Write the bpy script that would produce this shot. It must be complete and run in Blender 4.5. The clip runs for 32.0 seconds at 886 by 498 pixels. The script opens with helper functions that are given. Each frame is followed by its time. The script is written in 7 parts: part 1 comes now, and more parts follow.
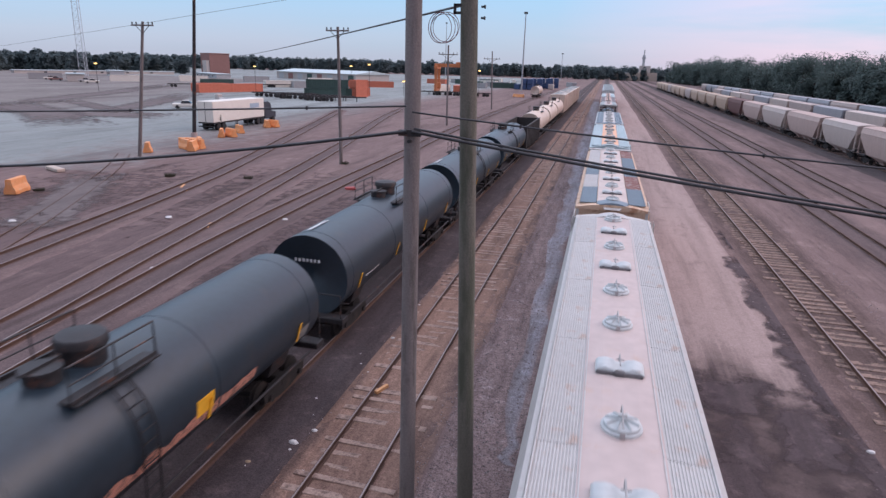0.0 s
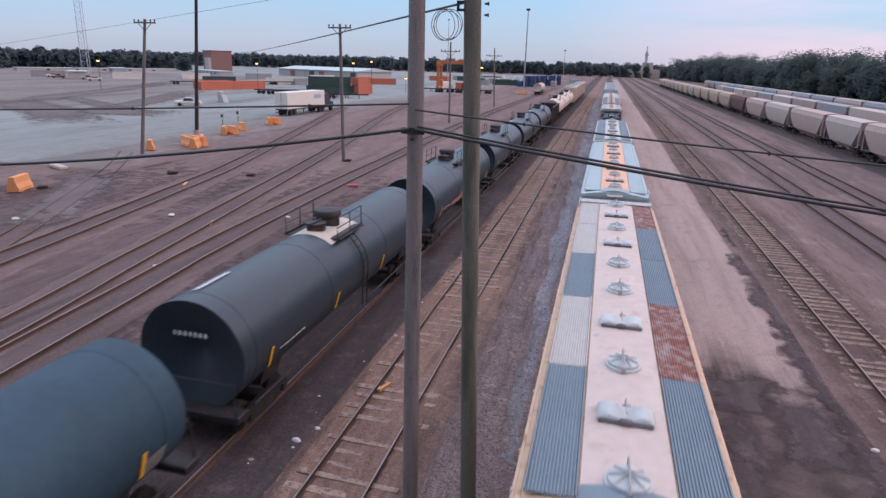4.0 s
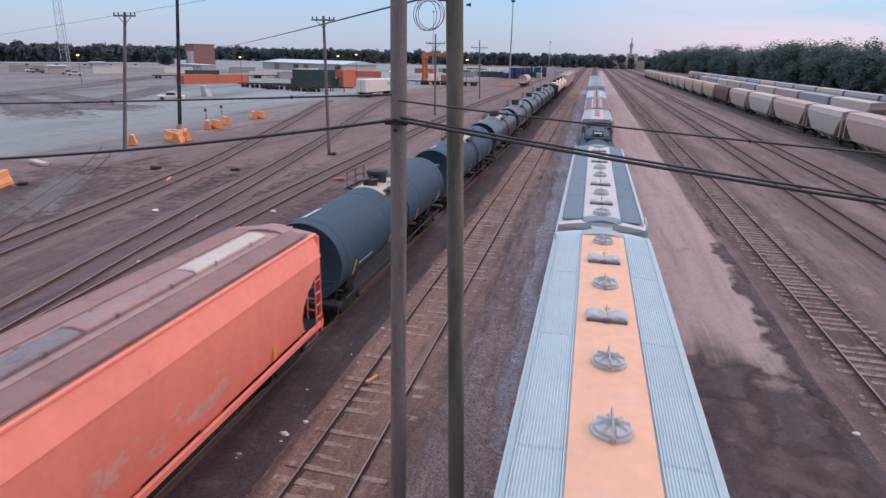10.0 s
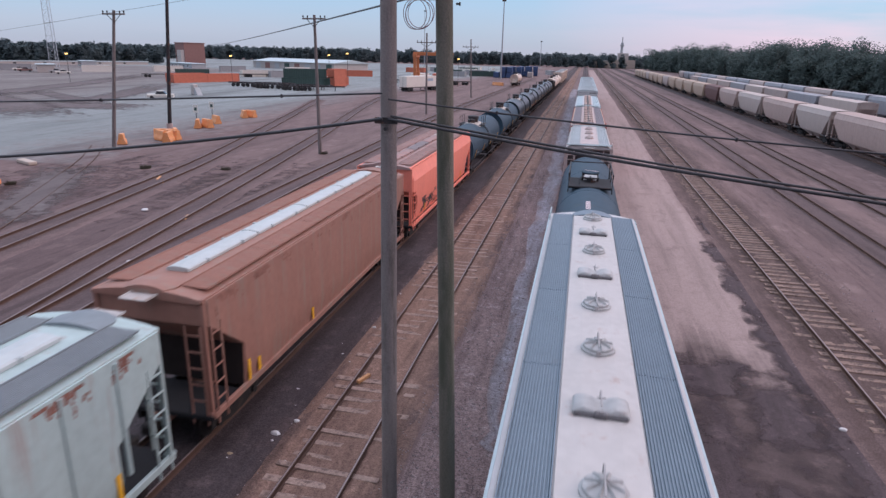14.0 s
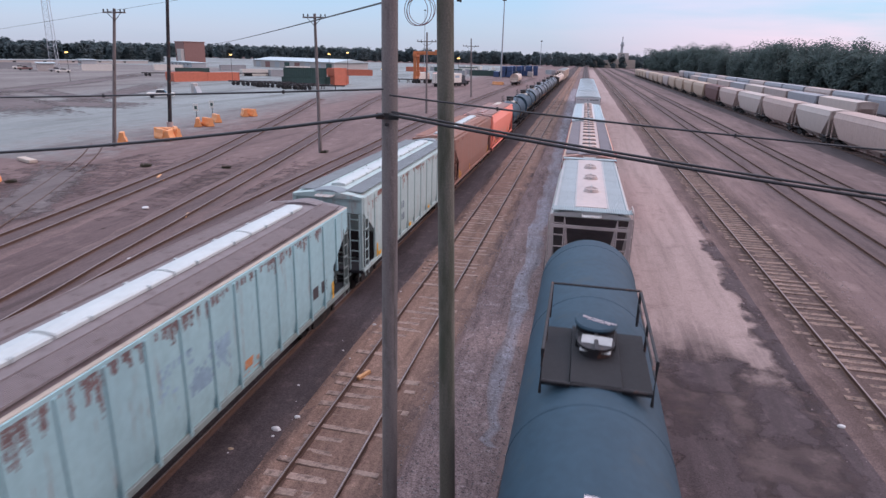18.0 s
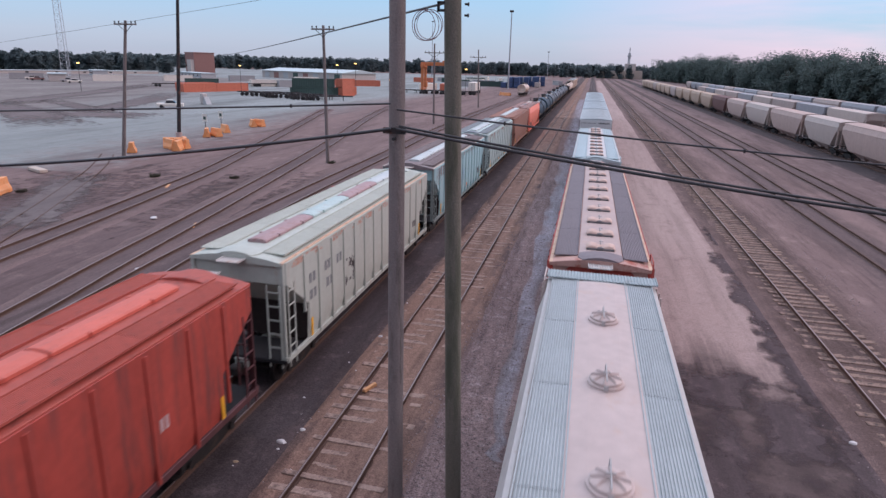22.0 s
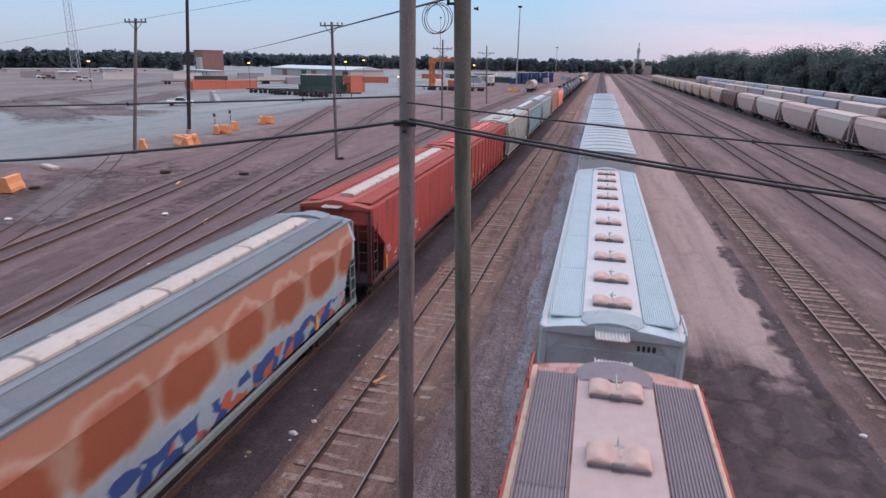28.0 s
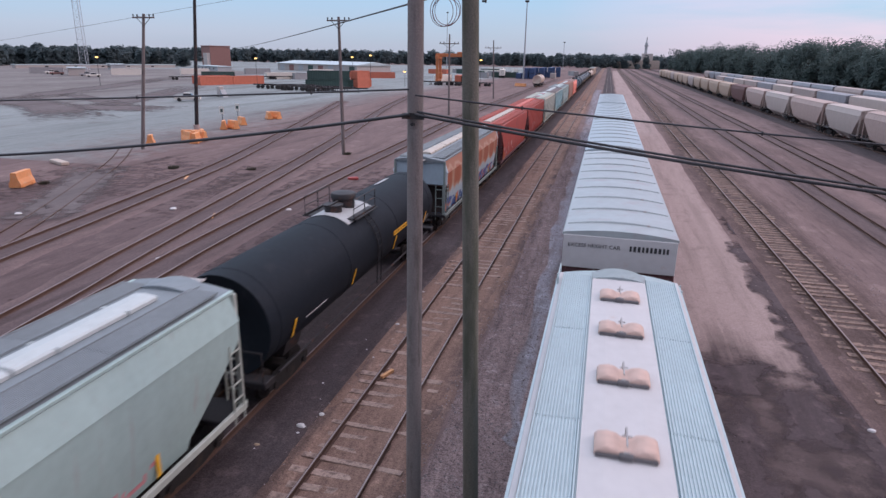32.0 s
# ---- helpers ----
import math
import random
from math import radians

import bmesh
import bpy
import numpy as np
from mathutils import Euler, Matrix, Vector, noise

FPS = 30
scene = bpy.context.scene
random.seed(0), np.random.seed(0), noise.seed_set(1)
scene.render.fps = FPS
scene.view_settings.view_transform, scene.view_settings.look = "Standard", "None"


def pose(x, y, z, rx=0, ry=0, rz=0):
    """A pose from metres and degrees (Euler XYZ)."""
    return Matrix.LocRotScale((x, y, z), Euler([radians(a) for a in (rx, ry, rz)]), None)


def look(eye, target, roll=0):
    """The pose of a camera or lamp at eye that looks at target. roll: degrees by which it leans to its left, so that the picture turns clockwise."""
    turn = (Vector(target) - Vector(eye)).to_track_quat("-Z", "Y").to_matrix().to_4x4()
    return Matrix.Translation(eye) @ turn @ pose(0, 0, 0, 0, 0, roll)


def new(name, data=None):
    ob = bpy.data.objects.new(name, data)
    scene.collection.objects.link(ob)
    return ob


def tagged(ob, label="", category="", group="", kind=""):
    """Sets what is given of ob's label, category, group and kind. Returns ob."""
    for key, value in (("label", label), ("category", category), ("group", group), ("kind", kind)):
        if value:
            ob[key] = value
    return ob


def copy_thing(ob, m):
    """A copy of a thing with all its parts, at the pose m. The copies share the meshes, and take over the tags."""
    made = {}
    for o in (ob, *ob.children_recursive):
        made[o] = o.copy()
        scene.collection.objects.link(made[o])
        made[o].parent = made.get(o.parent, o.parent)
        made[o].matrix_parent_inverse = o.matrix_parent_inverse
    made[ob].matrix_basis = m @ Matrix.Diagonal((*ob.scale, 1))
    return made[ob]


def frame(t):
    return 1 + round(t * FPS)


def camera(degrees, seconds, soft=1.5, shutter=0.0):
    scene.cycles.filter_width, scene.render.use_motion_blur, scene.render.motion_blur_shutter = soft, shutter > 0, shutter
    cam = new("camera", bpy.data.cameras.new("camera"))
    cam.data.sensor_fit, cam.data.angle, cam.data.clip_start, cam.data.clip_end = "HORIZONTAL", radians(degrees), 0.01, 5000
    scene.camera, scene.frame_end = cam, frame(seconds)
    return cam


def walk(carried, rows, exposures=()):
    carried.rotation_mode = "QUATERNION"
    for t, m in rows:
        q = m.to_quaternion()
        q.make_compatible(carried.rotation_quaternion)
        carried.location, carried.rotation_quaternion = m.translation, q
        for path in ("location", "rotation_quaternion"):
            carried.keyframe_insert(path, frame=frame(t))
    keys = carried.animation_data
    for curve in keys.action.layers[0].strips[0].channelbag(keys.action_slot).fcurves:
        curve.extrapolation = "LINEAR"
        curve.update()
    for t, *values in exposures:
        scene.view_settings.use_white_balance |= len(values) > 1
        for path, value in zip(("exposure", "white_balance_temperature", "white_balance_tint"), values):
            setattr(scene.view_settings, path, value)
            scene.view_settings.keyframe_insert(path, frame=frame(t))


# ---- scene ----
cam = camera(70.96, 32.0, soft=1.45, shutter=0.5)

# seconds, eye, degrees down, degrees of heading from the line of the tracks, degrees of lean
PATH = [
    (0, -0.032, 0.043, 9.686, 16.36, -13.79, 1.66),
    (0.5, -0.029, 0.049, 9.687, 16.40, -13.80, 1.61),
    (1, -0.033, 0.053, 9.685, 16.42, -13.78, 1.66),
    (1.5, -0.041, 0.048, 9.682, 16.43, -13.78, 1.65),
    (2, -0.047, 0.041, 9.679, 16.48, -13.88, 1.58),
    (2.5, -0.054, 0.042, 9.679, 16.49, -13.90, 1.65),
    (3, -0.057, 0.056, 9.684, 16.50, -13.98, 1.62),
    (3.5, -0.057, 0.073, 9.693, 16.54, -14.02, 1.61),
    (5.5, -0.050, 0.075, 9.677, 16.95, -13.80, 1.37),
    (6, -0.041, 0.053, 9.662, 17.08, -13.66, 1.34),
    (6.5, -0.027, 0.018, 9.641, 17.29, -13.53, 1.18),
    (7, -0.015, -0.016, 9.621, 17.35, -13.39, 1.12),
    (7.5, -0.010, -0.027, 9.612, 17.49, -13.22, 1.10),
    (8, -0.007, -0.018, 9.614, 17.53, -13.11, 1.09),
    (8.5, -0.000, 0.001, 9.626, 17.50, -12.98, 1.07),
    (9, 0.001, 0.029, 9.640, 17.47, -12.92, 1.13),
    (9.5, -0.005, 0.054, 9.651, 17.38, -12.88, 1.18),
    (10, -0.010, 0.072, 9.661, 17.24, -12.79, 1.24),
    (10.5, -0.007, 0.082, 9.675, 17.18, -12.73, 1.25),
    (11, -0.000, 0.079, 9.688, 17.10, -12.64, 1.33),
    (11.5, 0.005, 0.069, 9.690, 17.04, -12.54, 1.26),
    (12, 0.010, 0.069, 9.689, 17.03, -12.44, 1.26),
    (12.5, 0.017, 0.076, 9.690, 17.04, -12.30, 1.29),
    (13, 0.023, 0.079, 9.690, 17.10, -12.15, 1.39),
    (13.5, 0.025, 0.066, 9.678, 17.19, -12.06, 1.40),
    (14, 0.023, 0.043, 9.657, 17.29, -12.00, 1.36),
    (14.5, 0.022, 0.024, 9.639, 17.36, -11.97, 1.41),
    (16.5, 0.029, -0.037, 9.601, 17.51, -11.98, 1.43),
    (17, 0.030, -0.036, 9.601, 17.53, -12.00, 1.40),
    (17.5, 0.029, -0.040, 9.603, 17.43, -11.99, 1.44),
    (18, 0.030, -0.042, 9.608, 17.34, -11.98, 1.45),
    (18.5, 0.030, -0.032, 9.620, 17.23, -12.03, 1.41),
    (19, 0.027, -0.014, 9.632, 17.13, -12.13, 1.47),
    (19.5, 0.021, 0.003, 9.642, 16.95, -12.21, 1.51),
    (20, 0.019, 0.015, 9.648, 16.82, -12.32, 1.53),
    (20.5, 0.020, 0.021, 9.656, 16.68, -12.45, 1.44),
    (21, 0.020, 0.023, 9.665, 16.56, -12.50, 1.60),
    (21.5, 0.018, 0.021, 9.670, 16.50, -12.59, 1.54),
    (22, 0.016, 0.018, 9.669, 16.45, -12.65, 1.48),
    (22.5, 0.014, 0.012, 9.661, 16.46, -12.71, 1.48),
    (23, 0.010, -0.003, 9.647, 16.44, -12.78, 1.34),
    (23.5, 0.007, -0.022, 9.637, 16.48, -12.90, 1.27),
    (24, 0.004, -0.038, 9.633, 16.52, -12.97, 1.31),
    (24.5, 0.000, -0.049, 9.630, 16.55, -13.07, 1.26),
    (25, -0.001, -0.054, 9.626, 16.56, -13.18, 1.30),
    (25.5, -0.001, -0.058, 9.620, 16.59, -13.23, 1.22),
    (27.5, 0.017, -0.122, 9.619, 16.78, -13.43, 1.23),
    (28, 0.021, -0.123, 9.616, 16.78, -13.45, 1.14),
    (28.5, 0.022, -0.125, 9.615, 16.87, -13.53, 1.13),
    (29, 0.018, -0.130, 9.612, 16.93, -13.53, 1.19),
    (29.5, 0.013, -0.140, 9.606, 17.00, -13.60, 1.17),
    (30, 0.010, -0.150, 9.597, 17.06, -13.69, 1.11),
    (30.5, 0.009, -0.157, 9.588, 17.10, -13.80, 1.04),
    (31, 0.009, -0.161, 9.581, 17.15, -13.87, 1.02),
    (31.5, 0.010, -0.164, 9.578, 17.21, -13.97, 0.99),
    (32, 0.009, -0.165, 9.578, 17.20, -14.07, 1.01),
]


def gaze(x, y, z, down, heading, lean):
    p, h = radians(down), radians(heading)
    way = Vector((math.sin(h) * math.cos(p), math.cos(h) * math.cos(p), -math.sin(p)))
    return look((x, y, z), Vector((x, y, z)) + 10 * way, lean)


# the film camera's own small swings of exposure
walk(cam, [(t, gaze(*rest)) for t, *rest in PATH],
     [(0, 0.03), (3, 0.0), (6, 0.04), (8, 0.06), (10, 0.0), (12, -0.05), (14, -0.06), (16.5, 0.0), (18, 0.11), (19.5, 0.06), (21, -0.02), (25, -0.03), (29, 0.0), (32, -0.03)])

# ---- sky, sun ----
world = bpy.data.worlds.new("dusk_sky")
scene.world = world
world.use_nodes = True
wn, wl = world.node_tree.nodes, world.node_tree.links
wn.clear()
w_out = wn.new("ShaderNodeOutputWorld")
w_bg = wn.new("ShaderNodeBackground")
w_sky = wn.new("ShaderNodeTexSky")
w_sky.sky_type, w_sky.sun_disc = "NISHITA", False
w_sky.sun_elevation, w_sky.sun_rotation = radians(32), radians(68)
w_sky.air_density, w_sky.dust_density, w_sky.ozone_density = 1.0, 1.6, 1.5
# a veil of dusk cloud over the clear sky: dim and bluish low down, brighter towards the zenith, streaked with pink
w_co = wn.new("ShaderNodeTexCoord")
w_sep = wn.new("ShaderNodeSeparateXYZ")
w_band = wn.new("ShaderNodeValToRGB")
w_band.color_ramp.elements[0].position, w_band.color_ramp.elements[0].color = 0.0, (4.4, 4.8, 6.1, 1)
w_band.color_ramp.elements[1].position, w_band.color_ramp.elements[1].color = 1.0, (17.2, 18.2, 21.8, 1)
for pos, col in ((0.035, (4.1, 5.2, 6.9, 1)), (0.10, (3.0, 5.7, 8.4, 1)), (0.18, (3.3, 5.7, 8.7, 1)), (0.40, (10.4, 11.6, 14.9, 1))):
    w_band.color_ramp.elements.new(pos).color = col
w_map = wn.new("ShaderNodeMapping")
w_map.inputs["Scale"].default_value = (1.1, 1.1, 9.0)
w_map.inputs["Location"].default_value = (0.35, 0.1, 0.0)
w_noise = wn.new("ShaderNodeTexNoise")
w_noise.inputs["Scale"].default_value, w_noise.inputs["Detail"].default_value = 1.9, 5
w_ramp = wn.new("ShaderNodeMapRange")
w_ramp.inputs["From Min"].default_value, w_ramp.inputs["From Max"].default_value = 0.31, 0.54
w_ramp.inputs["To Max"].default_value = 0.82
w_side = wn.new("ShaderNodeMapRange")
w_side.inputs["From Min"].default_value, w_side.inputs["From Max"].default_value = -0.08, 0.34
w_side.inputs["To Min"].default_value = 0.10
w_mul = wn.new("ShaderNodeMath")
w_mul.operation = "MULTIPLY"
w_pink = wn.new("ShaderNodeMix")
w_pink.data_type = "RGBA"
w_pink.inputs[7].default_value = (8.6, 6.1, 7.9, 1)
w_veil = wn.new("ShaderNodeMix")
w_veil.data_type = "RGBA"
w_veil.inputs[0].default_value = 0.8
wl.new(w_co.outputs["Generated"], w_sep.inputs[0])
wl.new(w_sep.outputs["Z"], w_band.inputs["Fac"])
wl.new(w_co.outputs["Generated"], w_map.inputs["Vector"])
wl.new(w_map.outputs["Vector"], w_noise.inputs["Vector"])
wl.new(w_noise.outputs["Fac"], w_ramp.inputs["Value"])
wl.new(w_band.outputs["Color"], w_pink.inputs[6])
wl.new(w_sep.outputs["X"], w_side.inputs["Value"])
wl.new(w_side.outputs["Result"], w_mul.inputs[0])
wl.new(w_ramp.outputs["Result"], w_mul.inputs[1])
wl.new(w_mul.outputs[0], w_pink.inputs[0])
wl.new(w_sky.outputs["Color"], w_veil.inputs[6])
wl.new(w_pink.outputs[2], w_veil.inputs[7])
# the glow lies ahead; the sky behind the bridge is dimmer
w_back = wn.new("ShaderNodeMapRange")
w_back.inputs["From Min"].default_value, w_back.inputs["From Max"].default_value = -0.9, 0.2
w_back.inputs["To Min"].default_value = 0.5
w_dim = wn.new("ShaderNodeVectorMath")
w_dim.operation = "SCALE"
wl.new(w_sep.outputs["Y"], w_back.inputs["Value"])
wl.new(w_veil.outputs[2], w_dim.inputs[0])
wl.new(w_back.outputs["Result"], w_dim.inputs["Scale"])
wl.new(w_dim.outputs[0], w_bg.inputs["Color"])
w_bg.inputs["Strength"].default_value = 0.124
wl.new(w_bg.outputs["Background"], w_out.inputs["Surface"])

sun_data = bpy.data.lights.new("sun", "SUN")
sun_data.energy, sun_data.angle, sun_data.color = 1.0, radians(30), (1.0, 0.78, 0.72)
sun = new("sun", sun_data)
sun.matrix_basis = look((60, 84, 40), (0, 60, 0))

# ---- materials ----
MATS = {}


def mat(name, color, rough=0.6, metal=0.0, vary=0.25, grain=6.0, stain=None, stain_amount=0.0, streak=False, bump=0.15,
        stain_scale=0.9):
    """Painted, rusty or earthy surface: grain and blotches at two scales, stains of a second colour, fine relief."""
    if name in MATS:
        return MATS[name]
    m = bpy.data.materials.new(name)
    m.use_nodes = True
    n, l = m.node_tree.nodes, m.node_tree.links
    b = n["Principled BSDF"]
    b.inputs["Roughness"].default_value, b.inputs["Metallic"].default_value = rough, metal
    co = n.new("ShaderNodeTexCoord")
    info = n.new("ShaderNodeObjectInfo")
    fine = n.new("ShaderNodeTexNoise")
    fine.inputs["Scale"].default_value, fine.inputs["Detail"].default_value = grain, 6
    big = n.new("ShaderNodeTexNoise")
    big.inputs["Scale"].default_value, big.inputs["Detail"].default_value = stain_scale, 4
    big.inputs["Roughness"].default_value = 0.65
    l.new(co.outputs["Object"], fine.inputs["Vector"])
    mp = n.new("ShaderNodeMapping")
    mp.inputs["Scale"].default_value = (1, 2.2, 0.22) if streak else (1, 1, 1)
    l.new(co.outputs["Object"], mp.inputs["Vector"])
    l.new(mp.outputs["Vector"], big.inputs["Vector"])
    # value swing from both noises and a little from the object
    add = n.new("ShaderNodeMath")
    add.operation = "ADD"
    l.new(fine.outputs["Fac"], add.inputs[0])
    l.new(big.outputs["Fac"], add.inputs[1])
    add2 = n.new("ShaderNodeMath")
    add2.operation = "MULTIPLY_ADD"
    l.new(info.outputs["Random"], add2.inputs[0])
    add2.inputs[1].default_value = 0.25
    l.new(add.outputs[0], add2.inputs[2])
    rng = n.new("ShaderNodeMapRange")
    rng.inputs["From Min"].default_value, rng.inputs["From Max"].default_value = 0.6, 1.6
    rng.inputs["To Min"].default_value, rng.inputs["To Max"].default_value = 1 - vary, 1 + vary
    l.new(add2.outputs[0], rng.inputs["Value"])
    hsv = n.new("ShaderNodeHueSaturation")
    hsv.inputs["Color"].default_value = (*color, 1)
    l.new(rng.outputs["Result"], hsv.inputs["Value"])
    col = hsv.outputs["Color"]
    if stain:
        ramp = n.new("ShaderNodeMapRange")
        ramp.inputs["From Min"].default_value = 0.72 - 0.45 * stain_amount
        ramp.inputs["From Max"].default_value = 0.80 - 0.35 * stain_amount
        st = n.new("ShaderNodeTexNoise")
        st.inputs["Scale"].default_value, st.inputs["Detail"].default_value = stain_scale * 2.3, 8
        st.inputs["Roughness"].default_value = 0.7
        l.new(mp.outputs["Vector"], st.inputs["Vector"])
        l.new(st.outputs["Fac"], ramp.inputs["Value"])
        mix = n.new("ShaderNodeMix")
        mix.data_type = "RGBA"
        l.new(ramp.outputs["Result"], mix.inputs[0])
        l.new(col, mix.inputs[6])
        mix.inputs[7].default_value = (*stain, 1)
        col = mix.outputs[2]
    l.new(col, b.inputs["Base Color"])
    if bump:
        bp = n.new("ShaderNodeBump")
        bp.inputs["Strength"].default_value, bp.inputs["Distance"].default_value = bump, 0.03
        l.new(fine.outputs["Fac"], bp.inputs["Height"])
        l.new(bp.outputs["Normal"], b.inputs["Normal"])
    MATS[name] = m
    return m


def glow(name, color, power):
    if name in MATS:
        return MATS[name]
    m = bpy.data.materials.new(name)
    m.use_nodes = True
    b = m.node_tree.nodes["Principled BSDF"]
    b.inputs["Base Color"].default_value = (*color, 1)
    b.inputs["Emission Color"].default_value, b.inputs["Emission Strength"].default_value = (*color, 1), power
    MATS[name] = m
    return m


RUST = (0.16, 0.07, 0.045)
STEEL = mat("dark_steel", (0.035, 0.033, 0.036), 0.6, 0.3, 0.3, 9, RUST, 0.35)
# bogie black is deepened to carry the shade under the cars
TRUCK = mat("bogie_iron", (0.022, 0.02, 0.02), 0.8, 0.1, 0.35, 12, (0.05, 0.036, 0.03), 0.4)
RAIL_TOP = mat("worn_rail_steel", (0.27, 0.22, 0.215), 0.42, 0.5, 0.2, 14, RUST, 0.12)
BAR = mat("dull_lock_bar_steel", (0.38, 0.37, 0.37), 0.6, 0.2, 0.3, 9, RUST, 0.3)
RAIL_RUST = mat("rusty_rail_steel", (0.11, 0.065, 0.05), 0.8, 0.2, 0.3, 14)
TIE_BROWN = mat("split_brown_sleeper_wood", (0.235, 0.16, 0.13), 0.9, 0, 0.55, 18, (0.075, 0.055, 0.05), 0.5, stain_scale=1.6, bump=0.6)
TIE_LIGHT = mat("weathered_sleeper_wood", (0.335, 0.24, 0.20), 0.9, 0, 0.45, 18, (0.16, 0.11, 0.095), 0.5, stain_scale=1.6, bump=0.6)
TIE_DARK = mat("tarred_sleeper_wood", (0.17, 0.115, 0.10), 0.9, 0, 0.45, 18, (0.05, 0.04, 0.036), 0.45, stain_scale=1.6, bump=0.6)
WOOD_GREY = mat("weathered_pole_wood", (0.19, 0.165, 0.16), 0.85, 0, 0.3, 30, (0.11, 0.095, 0.09), 0.45, streak=True, bump=0.5)
WOOD_GREEN = mat("mossy_pole_wood", (0.155, 0.145, 0.12), 0.85, 0, 0.3, 30, (0.085, 0.09, 0.065), 0.5, streak=True, bump=0.5)
SEAL = mat("sooty_hatch_seal", (0.12, 0.115, 0.12), 0.8, 0, 0.3, 9)
CABLE = mat("black_cable_sheath", (0.035, 0.035, 0.04), 0.5, 0, 0.2, 20)
GRATING = mat("galvanised_grating", (0.37, 0.41, 0.42), 0.5, 0.2, 0.18, 10, (0.30, 0.24, 0.22), 0.2)
YELLOW = mat("yellow_reflector", (0.85, 0.45, 0.03), 0.45, 0, 0.15, 8)
WHITE = mat("white_lettering", (0.75, 0.75, 0.76), 0.6, 0, 0.15, 12)
BLACKP = mat("black_lettering", (0.03, 0.03, 0.035), 0.6, 0, 0.15, 12)
GLASS = mat("dark_glass", (0.03, 0.035, 0.04), 0.08, 0, 0.1, 4, bump=0)
RUBBER = mat("tyre_rubber", (0.025, 0.025, 0.027), 0.85, 0, 0.3, 20)


def ground_material(name, base, second, third, scale, speck=0.5, edge=None, patchy=1.1, stretch=(1.3, 0.13, 1), near=None, outer=None, soot_amount=0.75, fade=None):
    """Earth, gravel or worn paving: three colours mixed by noises from broad stains down to grit, with relief.
    A strip (edge: how much of its width fades out) turns raggedly into the earth beside it; near: (from, to, soil)
    is another soil at this end, that gives way to the first in streaky tongues."""
    m = bpy.data.materials.new(name)
    m.use_nodes = True
    n, l = m.node_tree.nodes, m.node_tree.links
    b = n["Principled BSDF"]
    b.inputs["Roughness"].default_value = 0.95
    b.inputs["Specular IOR Level"].default_value = 0.25
    co = n.new("ShaderNodeTexCoord")
    mp = n.new("ShaderNodeMapping")
    mp.inputs["Scale"].default_value = stretch
    l.new(co.outputs["Object"], mp.inputs["Vector"])

    def noise_tex(s, det, src):
        t = n.new("ShaderNodeTexNoise")
        t.inputs["Scale"].default_value, t.inputs["Detail"].default_value, t.inputs["Roughness"].default_value = s, det, 0.62
        l.new(src, t.inputs["Vector"])
        return t.outputs["Fac"]

    def ranged(src, a, c, lo=0.0, hi=1.0):
        r = n.new("ShaderNodeMapRange")
        r.inputs["From Min"].default_value, r.inputs["From Max"].default_value = a, c
        r.inputs["To Min"].default_value, r.inputs["To Max"].default_value = lo, hi
        l.new(src, r.inputs["Value"])
        return r.outputs["Result"]

    def mixed(fac, c1, c2):
        x = n.new("ShaderNodeMix")
        x.data_type = "RGBA"
        l.new(fac, x.inputs[0])
        for slot, c in ((6, c1), (7, c2)):
            if isinstance(c, tuple):
                x.inputs[slot].default_value = (*c, 1)
            else:
                l.new(c, x.inputs[slot])
        return x.outputs[2]

    def soil(c1, c2, c3, sc, plain=False):
        flow = co.outputs["Object"] if plain else mp.outputs["Vector"]
        c = mixed(ranged(noise_tex(sc, 5, flow), 0.38, 0.64), c1, c2)
        c = mixed(ranged(noise_tex(sc * 5, 6, co.outputs["Object"]), 0.55, 0.72), c, c3)
        soot = tuple(v * 0.50 for v in c2)
        c = mixed(ranged(noise_tex(sc * 3.1, 7, flow), 0.51, 0.68, 0.0, soot_amount), c, soot)
        return mixed(ranged(noise_tex(2.6, 5, flow), 0.50, 0.66, 0.0, 0.73 * soot_amount), c, tuple(v * 0.62 for v in c2))

    grit = noise_tex(22, 4, co.outputs["Object"])
    c = soil(base, second, third, scale)
    if near:
        along = n.new("ShaderNodeSeparateXYZ")
        l.new(co.outputs["Object"], along.inputs[0])
        ms = n.new("ShaderNodeMapping")
        ms.inputs["Scale"].default_value = (1.3, 0.07, 1)
        l.new(co.outputs["Object"], ms.inputs["Vector"])
        push = along.outputs["Y"]
        for src, amount in ((noise_tex(1.0, 4, ms.outputs["Vector"]), 12.0), (noise_tex(0.35, 6, co.outputs["Object"]), 9.0)):
            tongue = n.new("ShaderNodeMath")
            tongue.operation = "MULTIPLY_ADD"
            l.new(src, tongue.inputs[0])
            tongue.inputs[1].default_value = amount
            l.new(push, tongue.inputs[2])
            push = tongue.outputs[0]
        c = mixed(ranged(push, near[0] + 10.5, near[1] + 10.5), soil(*near[2], True), c)
    if edge:
        sep = n.new("ShaderNodeSeparateXYZ")
        l.new(co.outputs["UV"], sep.inputs[0])
        fold = n.new("ShaderNodeMath")
        fold.operation = "PINGPONG"
        l.new(sep.outputs["X"], fold.inputs[0])
        fold.inputs[1].default_value = 0.5
        wob = n.new("ShaderNodeMath")
        wob.operation = "MULTIPLY_ADD"
        l.new(noise_tex(0.55, 6, co.outputs["Object"]), wob.inputs[0])
        wob.inputs[1].default_value = edge * patchy
        inner = fold.outputs[0]
        l.new(inner, wob.inputs[2])
